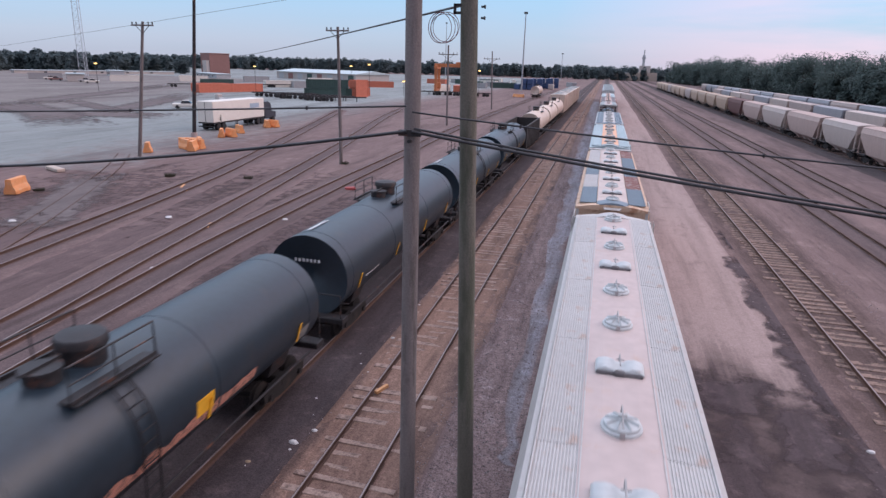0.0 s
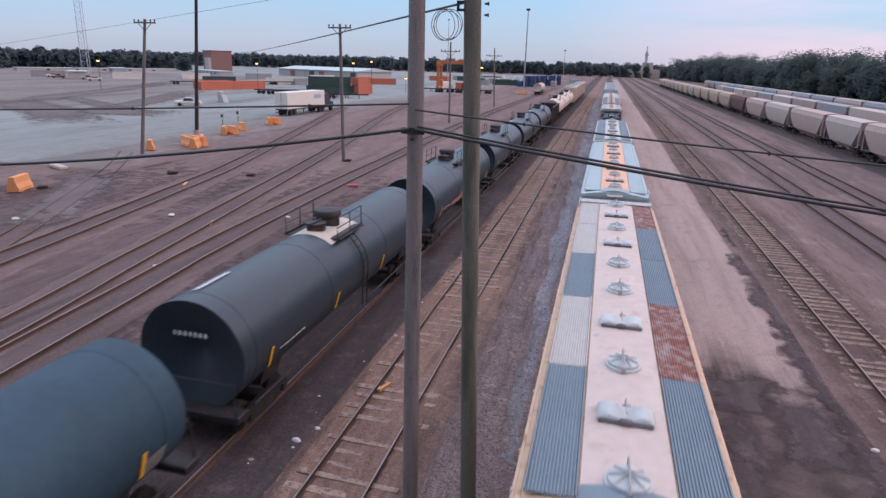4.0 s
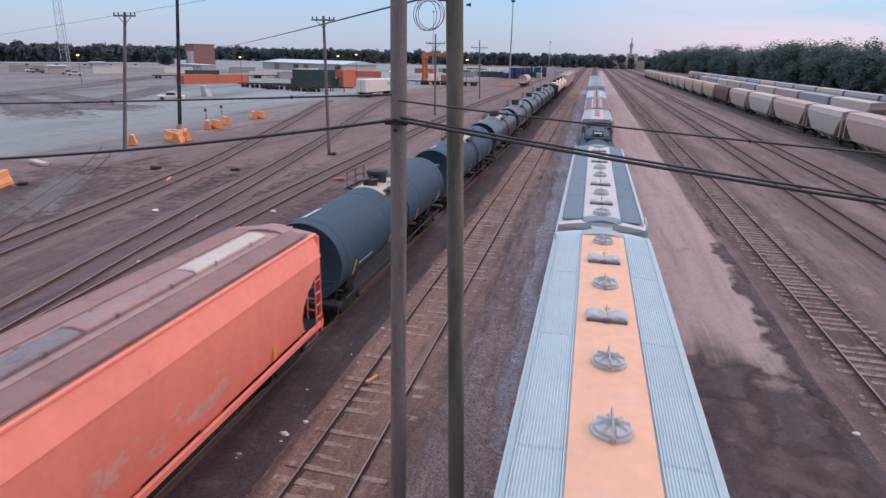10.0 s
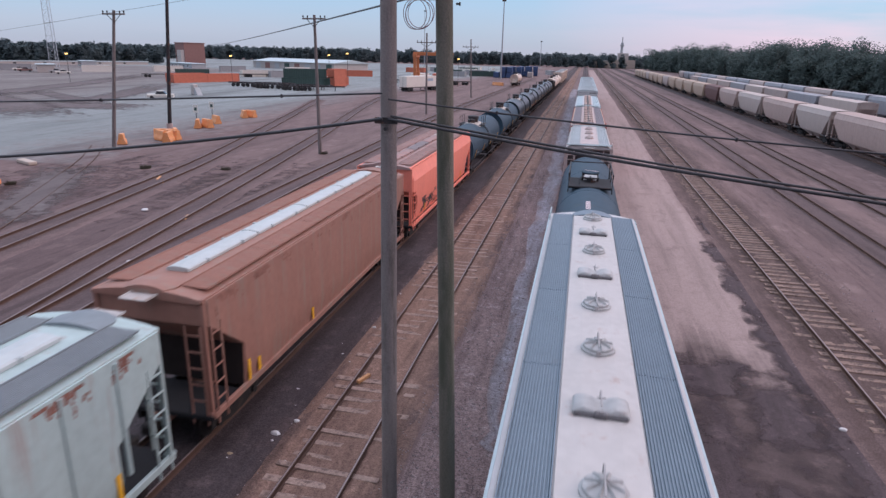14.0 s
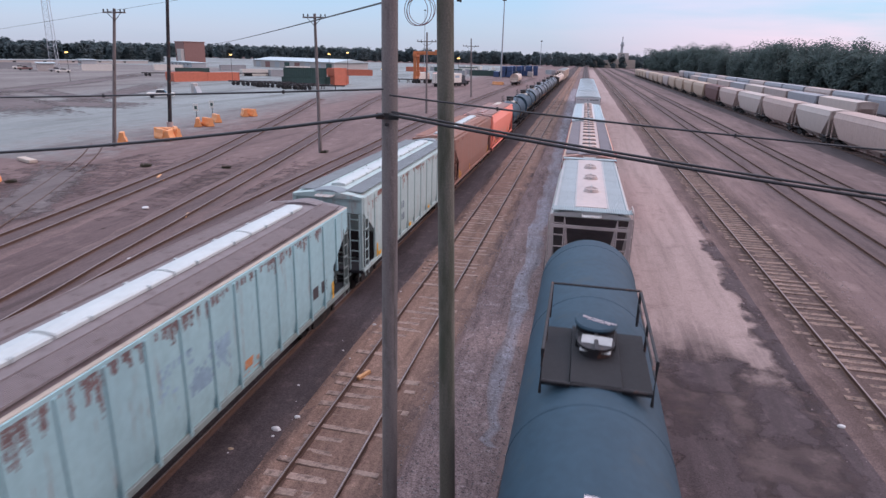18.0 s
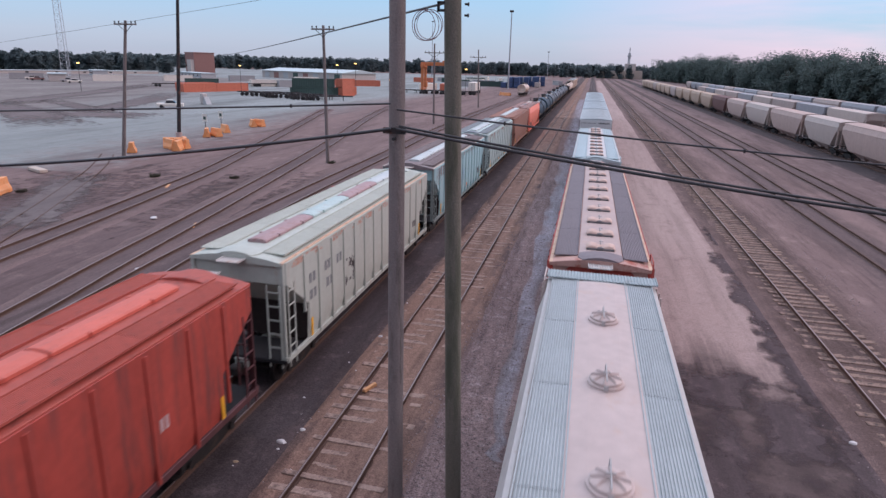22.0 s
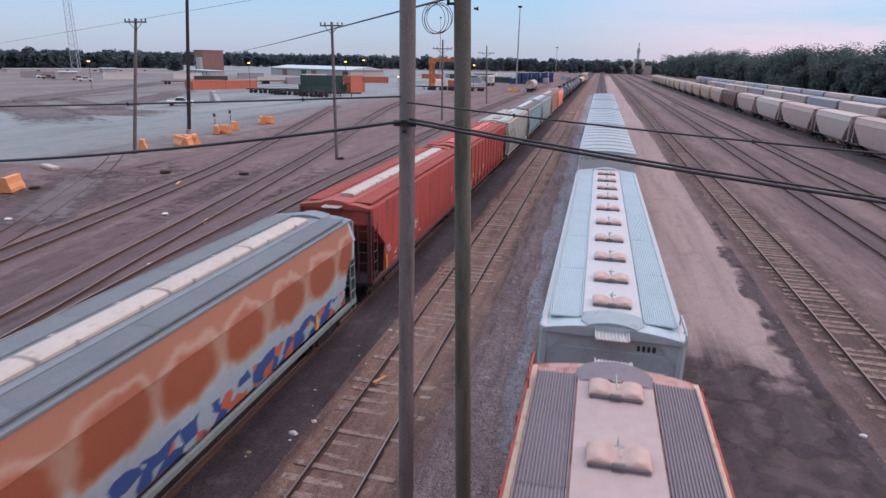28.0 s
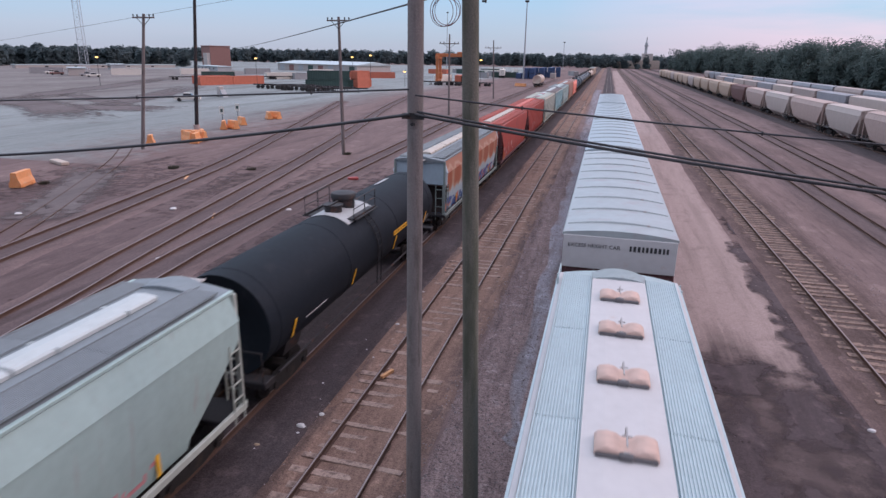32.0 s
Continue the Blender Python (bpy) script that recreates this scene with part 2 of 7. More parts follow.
        c = mixed(ranged(wob.outputs[0], edge * (0.12 + 0.40 * patchy), edge * (0.85 + 0.5 * patchy)), soil(*(outer or EARTH)), c)
    if fade:
        # a patch that thins out raggedly towards its rim
        sep = n.new("ShaderNodeSeparateXYZ")
        l.new(co.outputs["UV"], sep.inputs[0])
        rim = None
        for axis in ("X", "Y"):
            fold = n.new("ShaderNodeMath")
            fold.operation = "PINGPONG"
            l.new(sep.outputs[axis], fold.inputs[0])
            fold.inputs[1].default_value = 0.5
            if rim is None:
                rim = fold.outputs[0]
            else:
                low = n.new("ShaderNodeMath")
                low.operation = "MINIMUM"
                l.new(rim, low.inputs[0])
                l.new(fold.outputs[0], low.inputs[1])
                rim = low.outputs[0]
        wob = n.new("ShaderNodeMath")
        wob.operation = "MULTIPLY_ADD"
        l.new(noise_tex(0.9, 7, co.outputs["Object"]), wob.inputs[0])
        wob.inputs[1].default_value = 0.9
        l.new(rim, wob.inputs[2])
        l.new(ranged(wob.outputs[0], fade, fade + 0.22), b.inputs["Alpha"])
    hs = n.new("ShaderNodeHueSaturation")
    l.new(c, hs.inputs["Color"])
    pebble = n.new("ShaderNodeMath")
    pebble.operation = "ADD"
    l.new(ranged(grit, 0.3, 0.7, 0.5 - speck * 0.42, 0.5 + speck * 0.42), pebble.inputs[0])
    l.new(ranged(noise_tex(7.5, 3, co.outputs["Object"]), 0.3, 0.7, 0.5 - speck * 0.16, 0.5 + speck * 0.16), pebble.inputs[1])
    l.new(pebble.outputs[0], hs.inputs["Value"])
    l.new(hs.outputs["Color"], b.inputs["Base Color"])
    bp = n.new("ShaderNodeBump")
    bp.inputs["Strength"].default_value, bp.inputs["Distance"].default_value = 0.5, 0.05
    l.new(grit, bp.inputs["Height"])
    l.new(bp.outputs["Normal"], b.inputs["Normal"])
    return m


EARTH = ((0.215, 0.151, 0.144), (0.160, 0.111, 0.108), (0.272, 0.197, 0.184), 0.09)
SOOTY = ((0.132, 0.098, 0.096), (0.080, 0.059, 0.060), (0.21, 0.158, 0.15), 0.26)
MIDTONE = ((0.118, 0.086, 0.084), (0.090, 0.066, 0.066), (0.155, 0.113, 0.108), 0.3)
DIRT = ground_material("cinder_ground", *EARTH)
ROAD = ground_material("pale_dirt_road", (0.385, 0.295, 0.277), (0.325, 0.247, 0.233), (0.265, 0.199, 0.19), 0.16, edge=0.24, patchy=1.3, stretch=(1.7, 0.10, 1), soot_amount=0.4, near=(19.2, 24.2, SOOTY))
GRAVEL = ground_material("grey_gravel", (0.285, 0.275, 0.315), (0.205, 0.178, 0.19), (0.37, 0.36, 0.405), 0.3, 1.1, edge=0.45, patchy=2.2)
COARSE = ground_material("brown_coarse_gravel", (0.235, 0.172, 0.168), (0.165, 0.118, 0.118), (0.34, 0.28, 0.285), 0.5, 1.5, edge=0.3, patchy=1.5)
# oil-dark ballast whose black also carries the shade under the cars
OILY_SHADE = ground_material("oily_ballast", (0.062, 0.050, 0.054), (0.09, 0.071, 0.074), (0.135, 0.106, 0.105), 0.3, 0.8, edge=0.2, patchy=1.6, outer=MIDTONE)
YARD = ground_material("worn_concrete_yard", (0.285, 0.318, 0.318), (0.23, 0.253, 0.252), (0.205, 0.205, 0.20), 0.03, edge=0.03)
PAVED = ((0.285, 0.318, 0.318), (0.23, 0.253, 0.252), (0.205, 0.205, 0.20), 0.03)
LOT = ground_material("brown_dirt_lot", (0.228, 0.21, 0.202), (0.175, 0.155, 0.150), (0.275, 0.262, 0.252), 0.03, edge=0.12, outer=PAVED)
RUT = ground_material("dark_ruts", (0.135, 0.112, 0.112), (0.165, 0.14, 0.14), (0.20, 0.178, 0.178), 0.1, fade=0.48)
TREAD = ground_material("dark_track_bed", (0.110, 0.081, 0.082), (0.14, 0.102, 0.103), (0.155, 0.114, 0.112), 0.3, 0.7, edge=0.40)
SOOT = ground_material("sooty_earth", *SOOTY, edge=0.36, speck=0.6)
CINDER = ground_material("dark_cinder", (0.150, 0.106, 0.105), (0.112, 0.078, 0.079), (0.19, 0.137, 0.132), 0.09, fade=0.47)
STAIN = ground_material("oil_stained_dirt", (0.078, 0.059, 0.065), (0.10, 0.076, 0.08), (0.145, 0.11, 0.112), 0.5, 0.7, fade=0.52)
DARK_BED = ground_material("dark_brown_ballast", (0.130, 0.089, 0.081), (0.094, 0.064, 0.06), (0.185, 0.127, 0.112), 0.3, 0.9, edge=0.3)
BED = ground_material("brown_ballast", (0.29, 0.182, 0.142), (0.215, 0.136, 0.111), (0.36, 0.235, 0.185), 0.3, 0.9, edge=0.2, outer=MIDTONE)

# ---- mesh building ----
MESHES = {}


class Geo:
    """Collects vertices and faces, then makes one mesh."""

    def __init__(self):
        self.v, self.f = [], []

    def box(self, x0, x1, y0, y1, z0, z1, c=0.0):
        """A box; c chamfers the edges along y (or along z where it is tall)."""
        if c <= 0:
            i = len(self.v)
            self.v += [(x, y, z) for z in (z0, z1) for y in (y0, y1) for x in (x0, x1)]
            self.f += [tuple(i + k for k in q) for q in ((0, 2, 3, 1), (4, 5, 7, 6), (0, 1, 5, 4), (2, 6, 7, 3), (0, 4, 6, 2), (1, 3, 7, 5))]
            return self
        ring = [(x0 + c, z0), (x1 - c, z0), (x1, z0 + c), (x1, z1 - c), (x1 - c, z1), (x0 + c, z1), (x0, z1 - c), (x0, z0 + c)]
        small = [(x0 + (x - x0) * 1, z) for x, z in ring]
        mx, mz = (x0 + x1) / 2, (z0 + z1) / 2
        inset = [(mx + (x - mx) * (1 - 2 * c / max(x1 - x0, 4 * c)), mz + (z - mz) * (1 - 2 * c / max(z1 - z0, 4 * c))) for x, z in small]
        return self.loft([[(x, y0, z) for x, z in inset], [(x, y0 + c, z) for x, z in ring], [(x, y1 - c, z) for x, z in ring], [(x, y1, z) for x, z in inset]])

    def loft(self, rings, caps=True, closed=True):
        i, n = len(self.v), len(rings[0])
        for r in rings:
            self.v += [tuple(p) for p in r]
        for a in range(len(rings) - 1):
            for k in range(n if closed else n - 1):
                p, q = i + a * n + k, i + a * n + (k + 1) % n
                self.f.append((p, q, q + n, p + n))
        if caps and closed:
            self.f.append(tuple(range(i + n - 1, i - 1, -1)))
            self.f.append(tuple(range(i + (len(rings) - 1) * n, i + len(rings) * n)))
        return self

    def cyl(self, a, b, r, n=12, r2=None, caps=True):
        a, b = Vector(a), Vector(b)
        d = (b - a).normalized()
        u = d.orthogonal().normalized()
        w = d.cross(u)
        rings = []
        for p, rad in ((a, r), (b, r if r2 is None else r2)):
            rings.append([p + rad * (math.cos(2 * math.pi * k / n) * u + math.sin(2 * math.pi * k / n) * w) for k in range(n)])
        return self.loft(rings, caps)

    def tube(self, pts, r, n=6):
        pts = [Vector(p) for p in pts]
        rings = []
        for k, p in enumerate(pts):
            d = (pts[min(k + 1, len(pts) - 1)] - pts[max(k - 1, 0)]).normalized()
            u = d.cross(Vector((0.13, 0.27, 0.95))).normalized()
            w = d.cross(u)
            rad = r[k] if isinstance(r, (list, tuple)) else r
            rings.append([p + rad * (math.cos(2 * math.pi * j / n) * u + math.sin(2 * math.pi * j / n) * w) for j in range(n)])
        return self.loft(rings)

    def mesh(self, name, smooth=0, across=0):
        """across: the number of columns of a strip, for a map that runs from 0 to 1 over its width."""
        me = bpy.data.meshes.new(name)
        me.from_pydata(self.v, [], self.f)
        if across:
            uv = me.uv_layers.new(name="across")
            for loop in me.loops:
                k = loop.vertex_index
                uv.data[loop.index].uv = ((k % (across + 1)) / across, (k // (across + 1)) / max(1, len(self.v) // (across + 1) - 1))
        if smooth:
            me.polygons.foreach_set("use_smooth", [True] * len(me.polygons))
            me.set_sharp_from_angle(angle=radians(smooth))
        me.materials.append(None)
        me.update()
        return me


def part(name, me, material, parent=None, label="", at=None):
    """Links a mesh as one object; parts hang under their thing. Meshes may be shared, the paint belongs to the object."""
    ob = new(name, me)
    ob.material_slots[0].link = "OBJECT"
    ob.material_slots[0].material = material
    if parent:
        ob.parent = parent
    if at is not None:
        ob.matrix_basis = at if isinstance(at, Matrix) else Matrix.Translation(at)
    if label:
        ob["label"] = label
    return ob


def shared(key, make, smooth=0):
    """The mesh under this key, made once."""
    if key not in MESHES:
        MESHES[key] = make().mesh(key if isinstance(key, str) else str(key[0]), smooth)
    return MESHES[key]


def thing(name, x=0, y=0, z=0, rz=0, label="", category="", group="", kind=""):
    ob = new(name)
    ob.matrix_basis = pose(x, y, z, 0, 0, rz)
    return tagged(ob, label, category, group, kind)


def setting(name, me, material, label, category):
    return tagged(part(name, me, material), label, category, "", "structure")

# ---- the ground ----
# rail heads lie at z = 0, the earth a little below
GZ = -0.22
HORIZON = 3500


def sheet(x_of, y0, y1, steps, z, ragged=0.0, cols=6, seed=0, crown=0.0, sink=0.0):
    """A strip along the tracks: x_of(y) gives its two edges, which wander by ragged metres; crown lifts its middle, sink drops its edges into the earth."""
    g = Geo()
    rnd = random.Random(seed)
    rows = []
    for k in range(steps + 1):
        y = y0 + (y1 - y0) * (k / steps) ** 1.6
        a, b = x_of(y)
        a += ragged * noise.noise((y * 0.35, seed * 7.1, 0)) + ragged * 0.35 * rnd.uniform(-1, 1)
        b += ragged * noise.noise((y * 0.35, seed * 7.1 + 40, 0)) + ragged * 0.35 * rnd.uniform(-1, 1)
        rows.append([(a + (b - a) * c / cols, y, z + (crown if 0 < c < cols else -sink)) for c in range(cols + 1)])
    g.loft(rows, caps=False, closed=False)
    return g


def build_ground():
    g = Geo()
    xs = sorted({s * v for v in (0, 2, 4, 7, 10, 14, 20, 30, 45, 70, 110, 180, 300, 600, 1200, 2400, HORIZON) for s in (-1, 1)})
    ys = [-HORIZON, -1200, -400, -120, -40] + [-20 + 3 * k for k in range(40)] + [105, 120, 140, 170, 210, 260, 330, 450, 650, 1000, 1700, HORIZON]
    rows = [[(x, y, GZ) for x in xs] for y in ys]
    g.loft(rows, caps=False, closed=False)
    setting("ground", g.mesh("ground", 60), DIRT, "reddish brown cinder ground of a railway yard", "ground")
    def strip(name, edges, y0, y1, steps, lift, ragged, cols, seed, material, label, category):
        setting(name, sheet(edges, y0, y1, steps, GZ + lift, ragged, cols, seed, 0, 0.03 if cols < 8 else 0).mesh(name, 60, cols), material, label, category)

    strip("service_road", lambda y: (1.9, 8.6 + 0.010 * max(0, y - 40)), -20, 600, 160, 0.009, 0.5, 6, 1, ROAD, "pale dusty dirt service road between two tracks", "road")
    strip("coarse_gravel_strip", lambda y: (-4.2, -0.5), 2, 70, 60, 0.007, 0.4, 4, 12, COARSE, "coarse brown gravel between two tracks", "gravel")
    strip("gravel_strip", lambda y: (-2.05 - 0.03 * min(y - 14, 22) - 0.010 * max(0, y - 36), -1.35 + 0.012 * min(y - 14, 40)), 14, 220, 60, 0.012, 0.45, 4, 2, GRAVEL, "strip of grey gravel beside the train", "gravel")

    def yard_edges(y):
        return -700, -37 - 0.085 * y if y < 150 else -49.5 + 0.02 * (y - 150)

    strip("container_yard_pavement", yard_edges, 46, 700, 60, 0.012, 1.2, 10, 3, YARD, "worn grey concrete of a container yard", "pavement")
    strip("dirt_lot", lambda y: (-420, -72 - 0.42 * (y - 100)), 92, 330, 40, 0.030, 3.0, 8, 5, LOT, "brown dirt lot behind the concrete yard", "ground")

    strip("cinder_strip", lambda y: (-46, -10.5), 0, 54, 40, 0.006, 0.8, 10, 14, CINDER, "darker cinder ground among the yard tracks", "ground")
    strip("sooty_strip", lambda y: (7.2 + 0.012 * y, 10.0), -10, 120, 50, 0.016, 0.35, 6, 8, SOOT, "sooty dark earth along the track", "ground")
    # oily stains beside the road, ragged at their edges
    for k, (x, y, rx, ry) in enumerate(((7.8, 35.0, 0.9, 2.6), (8.1, 29.0, 1.2, 4.6), (8.0, 23.0, 1.2, 5.0), (4.8, 20.2, 1.9, 2.0), (6.4, 18.4, 1.6, 2.6), (3.9, 15.6, 1.9, 4.4), (8.2, 16.4, 1.4, 5.0),
                                        (6.4, 13.2, 1.6, 2.4), (4.4, 11.0, 2.0, 2.4), (8.5, 41.0, 0.8, 3.6))):
        strip("oil_stain_%d" % (k + 1), lambda v: tuple(x + q * (0.04 + rx * math.sqrt(max(0.0, 1 - ((v - y) / ry) ** 2))) for q in (-1, 1)), y - ry, y + ry, 26, 0.024 + 0.0015 * k, 0.25, 6, 70 + k, STAIN, "dark oily stain on the dirt", "ground")
    # wheel ruts and old spur beds curving over the lot
    for k, (points, half) in enumerate((([(-116, 108), (-126, 122), (-139, 157), (-174, 235)], 5.0), ([(-82, 94), (-92, 103), (-101, 126), (-122, 171)], 4.5), ([(-98, 93), (-87, 95), (-74, 98)], 7.0),
                                        ([(-126, 110), (-108, 99), (-94, 91), (-74, 76)], 6.0), ([(-122, 123), (-105, 112), (-88, 101)], 3.0), ([(-31.5, 27), (-35.0, 33), (-39.0, 40), (-43, 46)], 2.4))):
        g = Geo()
        pts = [Vector((x, y, 0)) for x, y in points]
        line = []
        for q in range(len(pts) - 1):
            line += [pts[q].lerp(pts[q + 1], t / 8) for t in range(8)]
        line.append(pts[-1])
        rows = []
        for q, v in enumerate(line):
            d = (line[min(q + 1, len(line) - 1)] - line[max(q - 1, 0)]).normalized()
            side = Vector((-d.y, d.x, 0)) * half
            rows.append([tuple(v + side * (c / 2 - 1) + Vector((0, 0, GZ + 0.045 + 0.004 * k))) for c in range(5)])
        g.loft(rows, caps=False, closed=False)
        setting("rut_%d" % (k + 1), g.mesh("rut", 60, 4), RUT, "dark wheel ruts curving over the dirt", "ground")


build_ground()

# ---- tracks ----
GAUGE = 1.507


def straight(x):
    return lambda y: x


def rail_profile(cx):
    """Rail section: foot, web and head."""
    return [(cx - 0.07, -0.17), (cx + 0.07, -0.17), (cx + 0.07, -0.155), (cx + 0.012, -0.135), (cx + 0.012, -0.045), (cx + 0.036, -0.035),
            (cx + 0.036, -0.006), (cx + 0.028, 0), (cx - 0.028, 0), (cx - 0.036, -0.006), (cx - 0.036, -0.035), (cx - 0.012, -0.045),
            (cx - 0.012, -0.135), (cx - 0.07, -0.155)]


def track(index, curve, y0, y1, label, shiny=True, sleepers=None, near=0, bed=None, bed_width=1.7, crown=0.042, cover=None):
    """Two rails on sleepers; sleepers up to near metres are parts of their own, those past it one part."""
    t = thing("track_%d" % index, label=label, category="railway track", kind="structure")
    bent = abs(curve(y0) - curve(y1)) > 0.1
    ys = [y0 + (y1 - y0) * k / (60 if bent else 12) for k in range((60 if bent else 12) + 1)]
    for side in (-1, 1):
        g = Geo()
        g.loft([[(curve(y) + px, y, pz) for px, pz in rail_profile(side * GAUGE / 2)] for y in ys])
        rail = part("rail", g.mesh("rail"), RAIL_RUST, t)
        if shiny:
            top = Geo().loft([[(curve(y) + side * GAUGE / 2 + px, y, pz) for px, pz in ((-0.022, 0.0005), (0.022, 0.0005), (0.019, 0.003), (-0.019, 0.003))] for y in ys])
            part("running_surface", top.mesh("running_surface"), RAIL_TOP, rail, "bright worn rail head")
    if bed:
        part("ballast", sheet(lambda y: (curve(y) - bed_width * 1.25, curve(y) + bed_width * 1.25), y0, y1, 90, GZ + 0.018 + 0.0045 * (index % 5), 0.3, 6, 60 + index, crown, 0.05).mesh("ballast", 60, 6), bed, t)
    if cover is not None:
        # drifted dirt that leaves the sleepers half bare
        g, rows = Geo(), []
        for k in range(300):
            y = 3 + 0.19 * k
            row = []
            for c in range(19):
                x = -1.8 + 0.2 * c
                z = -0.158 + cover + 0.05 * noise.noise((x * 0.7 + index * 9, y * 0.35, 2)) + 0.026 * noise.noise((x * 2.6, y * 2.6, index)) - 0.07 * max(0, abs(x) - 1.25) / 0.55
                row.append((curve(y) + x, y, z if 0 < k < 299 else GZ - 0.02))
            rows.append(row)
        g.loft(rows, caps=False, closed=False)
        part("drifted_dirt", g.mesh("drifted_dirt", 60, 18), bed, t, "brown dirt drifted over the sleepers")
    if sleepers:
        rnd = random.Random(index)
        y, rest = max(y0, 4.0), Geo()
        while y < min(y1, 160):
            dx, dz, turn = rnd.uniform(-0.14, 0.14), rnd.uniform(-0.035, 0.008), rnd.uniform(-2.2, 2.2)
            half, wide = rnd.choice((1.18, 1.28, 1.34)), rnd.choice((0.095, 0.115, 0.125)) * (1.2 if sleepers == TIE_BROWN else 1)
            me = shared(("sleeper", half, wide), lambda: Geo().box(-half, half, -wide, wide, -0.33, -0.14, 0.012))
            if y < near:
                part("sleeper", me, sleepers, t, at=pose(curve(y) + dx, y, dz, rnd.uniform(-1, 1), 0, turn))
            else:
                rest.box(curve(y) - 1.3 + dx, curve(y) + 1.3 + dx, y - 0.11, y + 0.11, -0.3, -0.145 + dz - 0.012)
            y += rnd.uniform(0.49, 0.60)
        if rest.v:
            tagged(part("far_sleepers", rest.mesh("far_sleepers"), sleepers, t), kind="stuff")
    return t


X_LEFT, X_MID, X_RIGHT, X_D, X_E = -9.6, -5.42, 0.72, 10.09, 16.55


def bend(points):
    """A smooth curve x(y) through a few points of the plan."""
    ys, xs = [p[1] for p in points], [p[0] for p in points]

    def f(y):
        k = max(0, min(len(ys) - 2, sum(1 for v in ys if v <= y) - 1))
        t = (y - ys[k]) / (ys[k + 1] - ys[k])
        m = [(xs[min(j + 1, len(xs) - 1)] - xs[max(j - 1, 0)]) / (ys[min(j + 1, len(ys) - 1)] - ys[max(j - 1, 0)]) for j in (k, k + 1)]
        h = ys[k + 1] - ys[k]
        return ((2 * t**3 - 3 * t**2 + 1) * xs[k] + (t**3 - 2 * t**2 + t) * h * m[0] + (-2 * t**3 + 3 * t**2) * xs[k + 1] + (t**3 - t**2) * h * m[1])

    return f


TRACK_A2 = bend([(-17.5, 5), (-19.1, 20), (-20.1, 29), (-21.2, 48), (-21.8, 64), (-23.2, 95), (-24, 150), (-24, 320)])
TRACK_A3 = bend([(-18.9, 5), (-20.9, 18), (-22.1, 24), (-23.5, 32), (-27.4, 53), (-31.9, 75), (-41.5, 118), (-49, 160)])
TRACK_A4 = bend([(-25.0, 2), (-28.3, 23.5), (-31.9, 43), (-33.6, 51), (-38.8, 70), (-45.3, 93), (-56, 130)])
TRACK_A5 = bend([(-29.2, 22), (-33.2, 30), (-38.2, 39), (-43.5, 48), (-49, 56)])


def build_tracks():
    track(1, straight(X_LEFT), -40, 900, "track under the departing freight train", True, None, 0, OILY_SHADE, 2.6)
    track(2, straight(X_MID), -40, 900, "empty track with worn pale wooden sleepers", True, TIE_LIGHT, 46, BED, 1.7, 0.01, 0.004)
    track(3, straight(X_RIGHT), -40, 900, "track under the arriving freight train", True, TIE_DARK, 0, OILY_SHADE, 1.6)
    track(4, straight(X_D), -40, 900, "empty track with dark rotten sleepers", True, TIE_BROWN, 60, DARK_BED, 2.2, 0.006, -0.016)
    track(5, straight(X_E), -40, 900, "rusty empty siding half sunk in dirt", False, None, 0, TREAD, 1.9)
    track(6, straight(21.6), -40, 900, "rusty empty siding sunk in dirt", False, None, 0, TREAD, 1.4)
    # the dark beds below put the stored cars' shadow into the ground colour
    track(7, straight(31.6), -40, 900, "track under the stored hopper cars", False, TIE_DARK, 0, OILY_SHADE, 3.0)
    track(8, straight(43.0), -40, 900, "track under further stored cars", False, None, 0, OILY_SHADE, 2.2)
    track(9, straight(55.3), -40, 900, "outer storage track before the wood", False, None, 0, OILY_SHADE, 2.2)
    track(10, TRACK_A2, 5, 320, "curving yard track with bright rails", True, None, 0, TREAD, 1.7)
    track(11, TRACK_A3, 5, 160, "diverging yard track with worn rails", True, None, 0, TREAD, 1.6)
    track(12, TRACK_A4, 2, 130, "yard lead curving towards the container yard", True, None, 0, TREAD, 1.7)
    track(13, TRACK_A5, 22, 56, "half-buried curving spur", False).matrix_basis = pose(0, 0, -0.13)


build_tracks()



def build_overpass():
    """Unseen road overpass behind the view, added to block sky light from near car ends: slab, girders, parapet and
    piers between the tracks.
    """
    concrete = mat("weathered_concrete", (0.34, 0.31, 0.30), 0.9, 0, 0.2, 6, (0.20, 0.18, 0.175), 0.4)
    o = thing("overpass", 0, 0, 0, 0, "unseen grey concrete road overpass crossing the tracks, added to block sky light", "bridge", kind="structure")
    part("deck", Geo().box(-90, 90, -7.0, -1.8, 7.4, 8.0).mesh("deck"), concrete, o)
    for y in (-2.0, -6.8):
        part("parapet", shared("parapet", lambda: Geo().box(-90, 90, -0.15, 0.15, 8.0, 8.5)), concrete, o, at=(0, y, 0))
    for y in (-2.6, -4.4, -6.2):
        part("girder", shared("girder", lambda: Geo().box(-90, 90, -0.3, 0.3, 6.2, 7.4)), concrete, o, at=(0, y, 0))
    for x in (-52, -34, -14.5, 5.2, 13.4, 26, 48):
        part("pier", shared("pier", lambda: Geo().box(-0.5, 0.5, -2.3, 2.3, GZ - 0.2, 6.2, 0.05)), concrete, o, at=(x, -4.4, 0))


build_overpass()

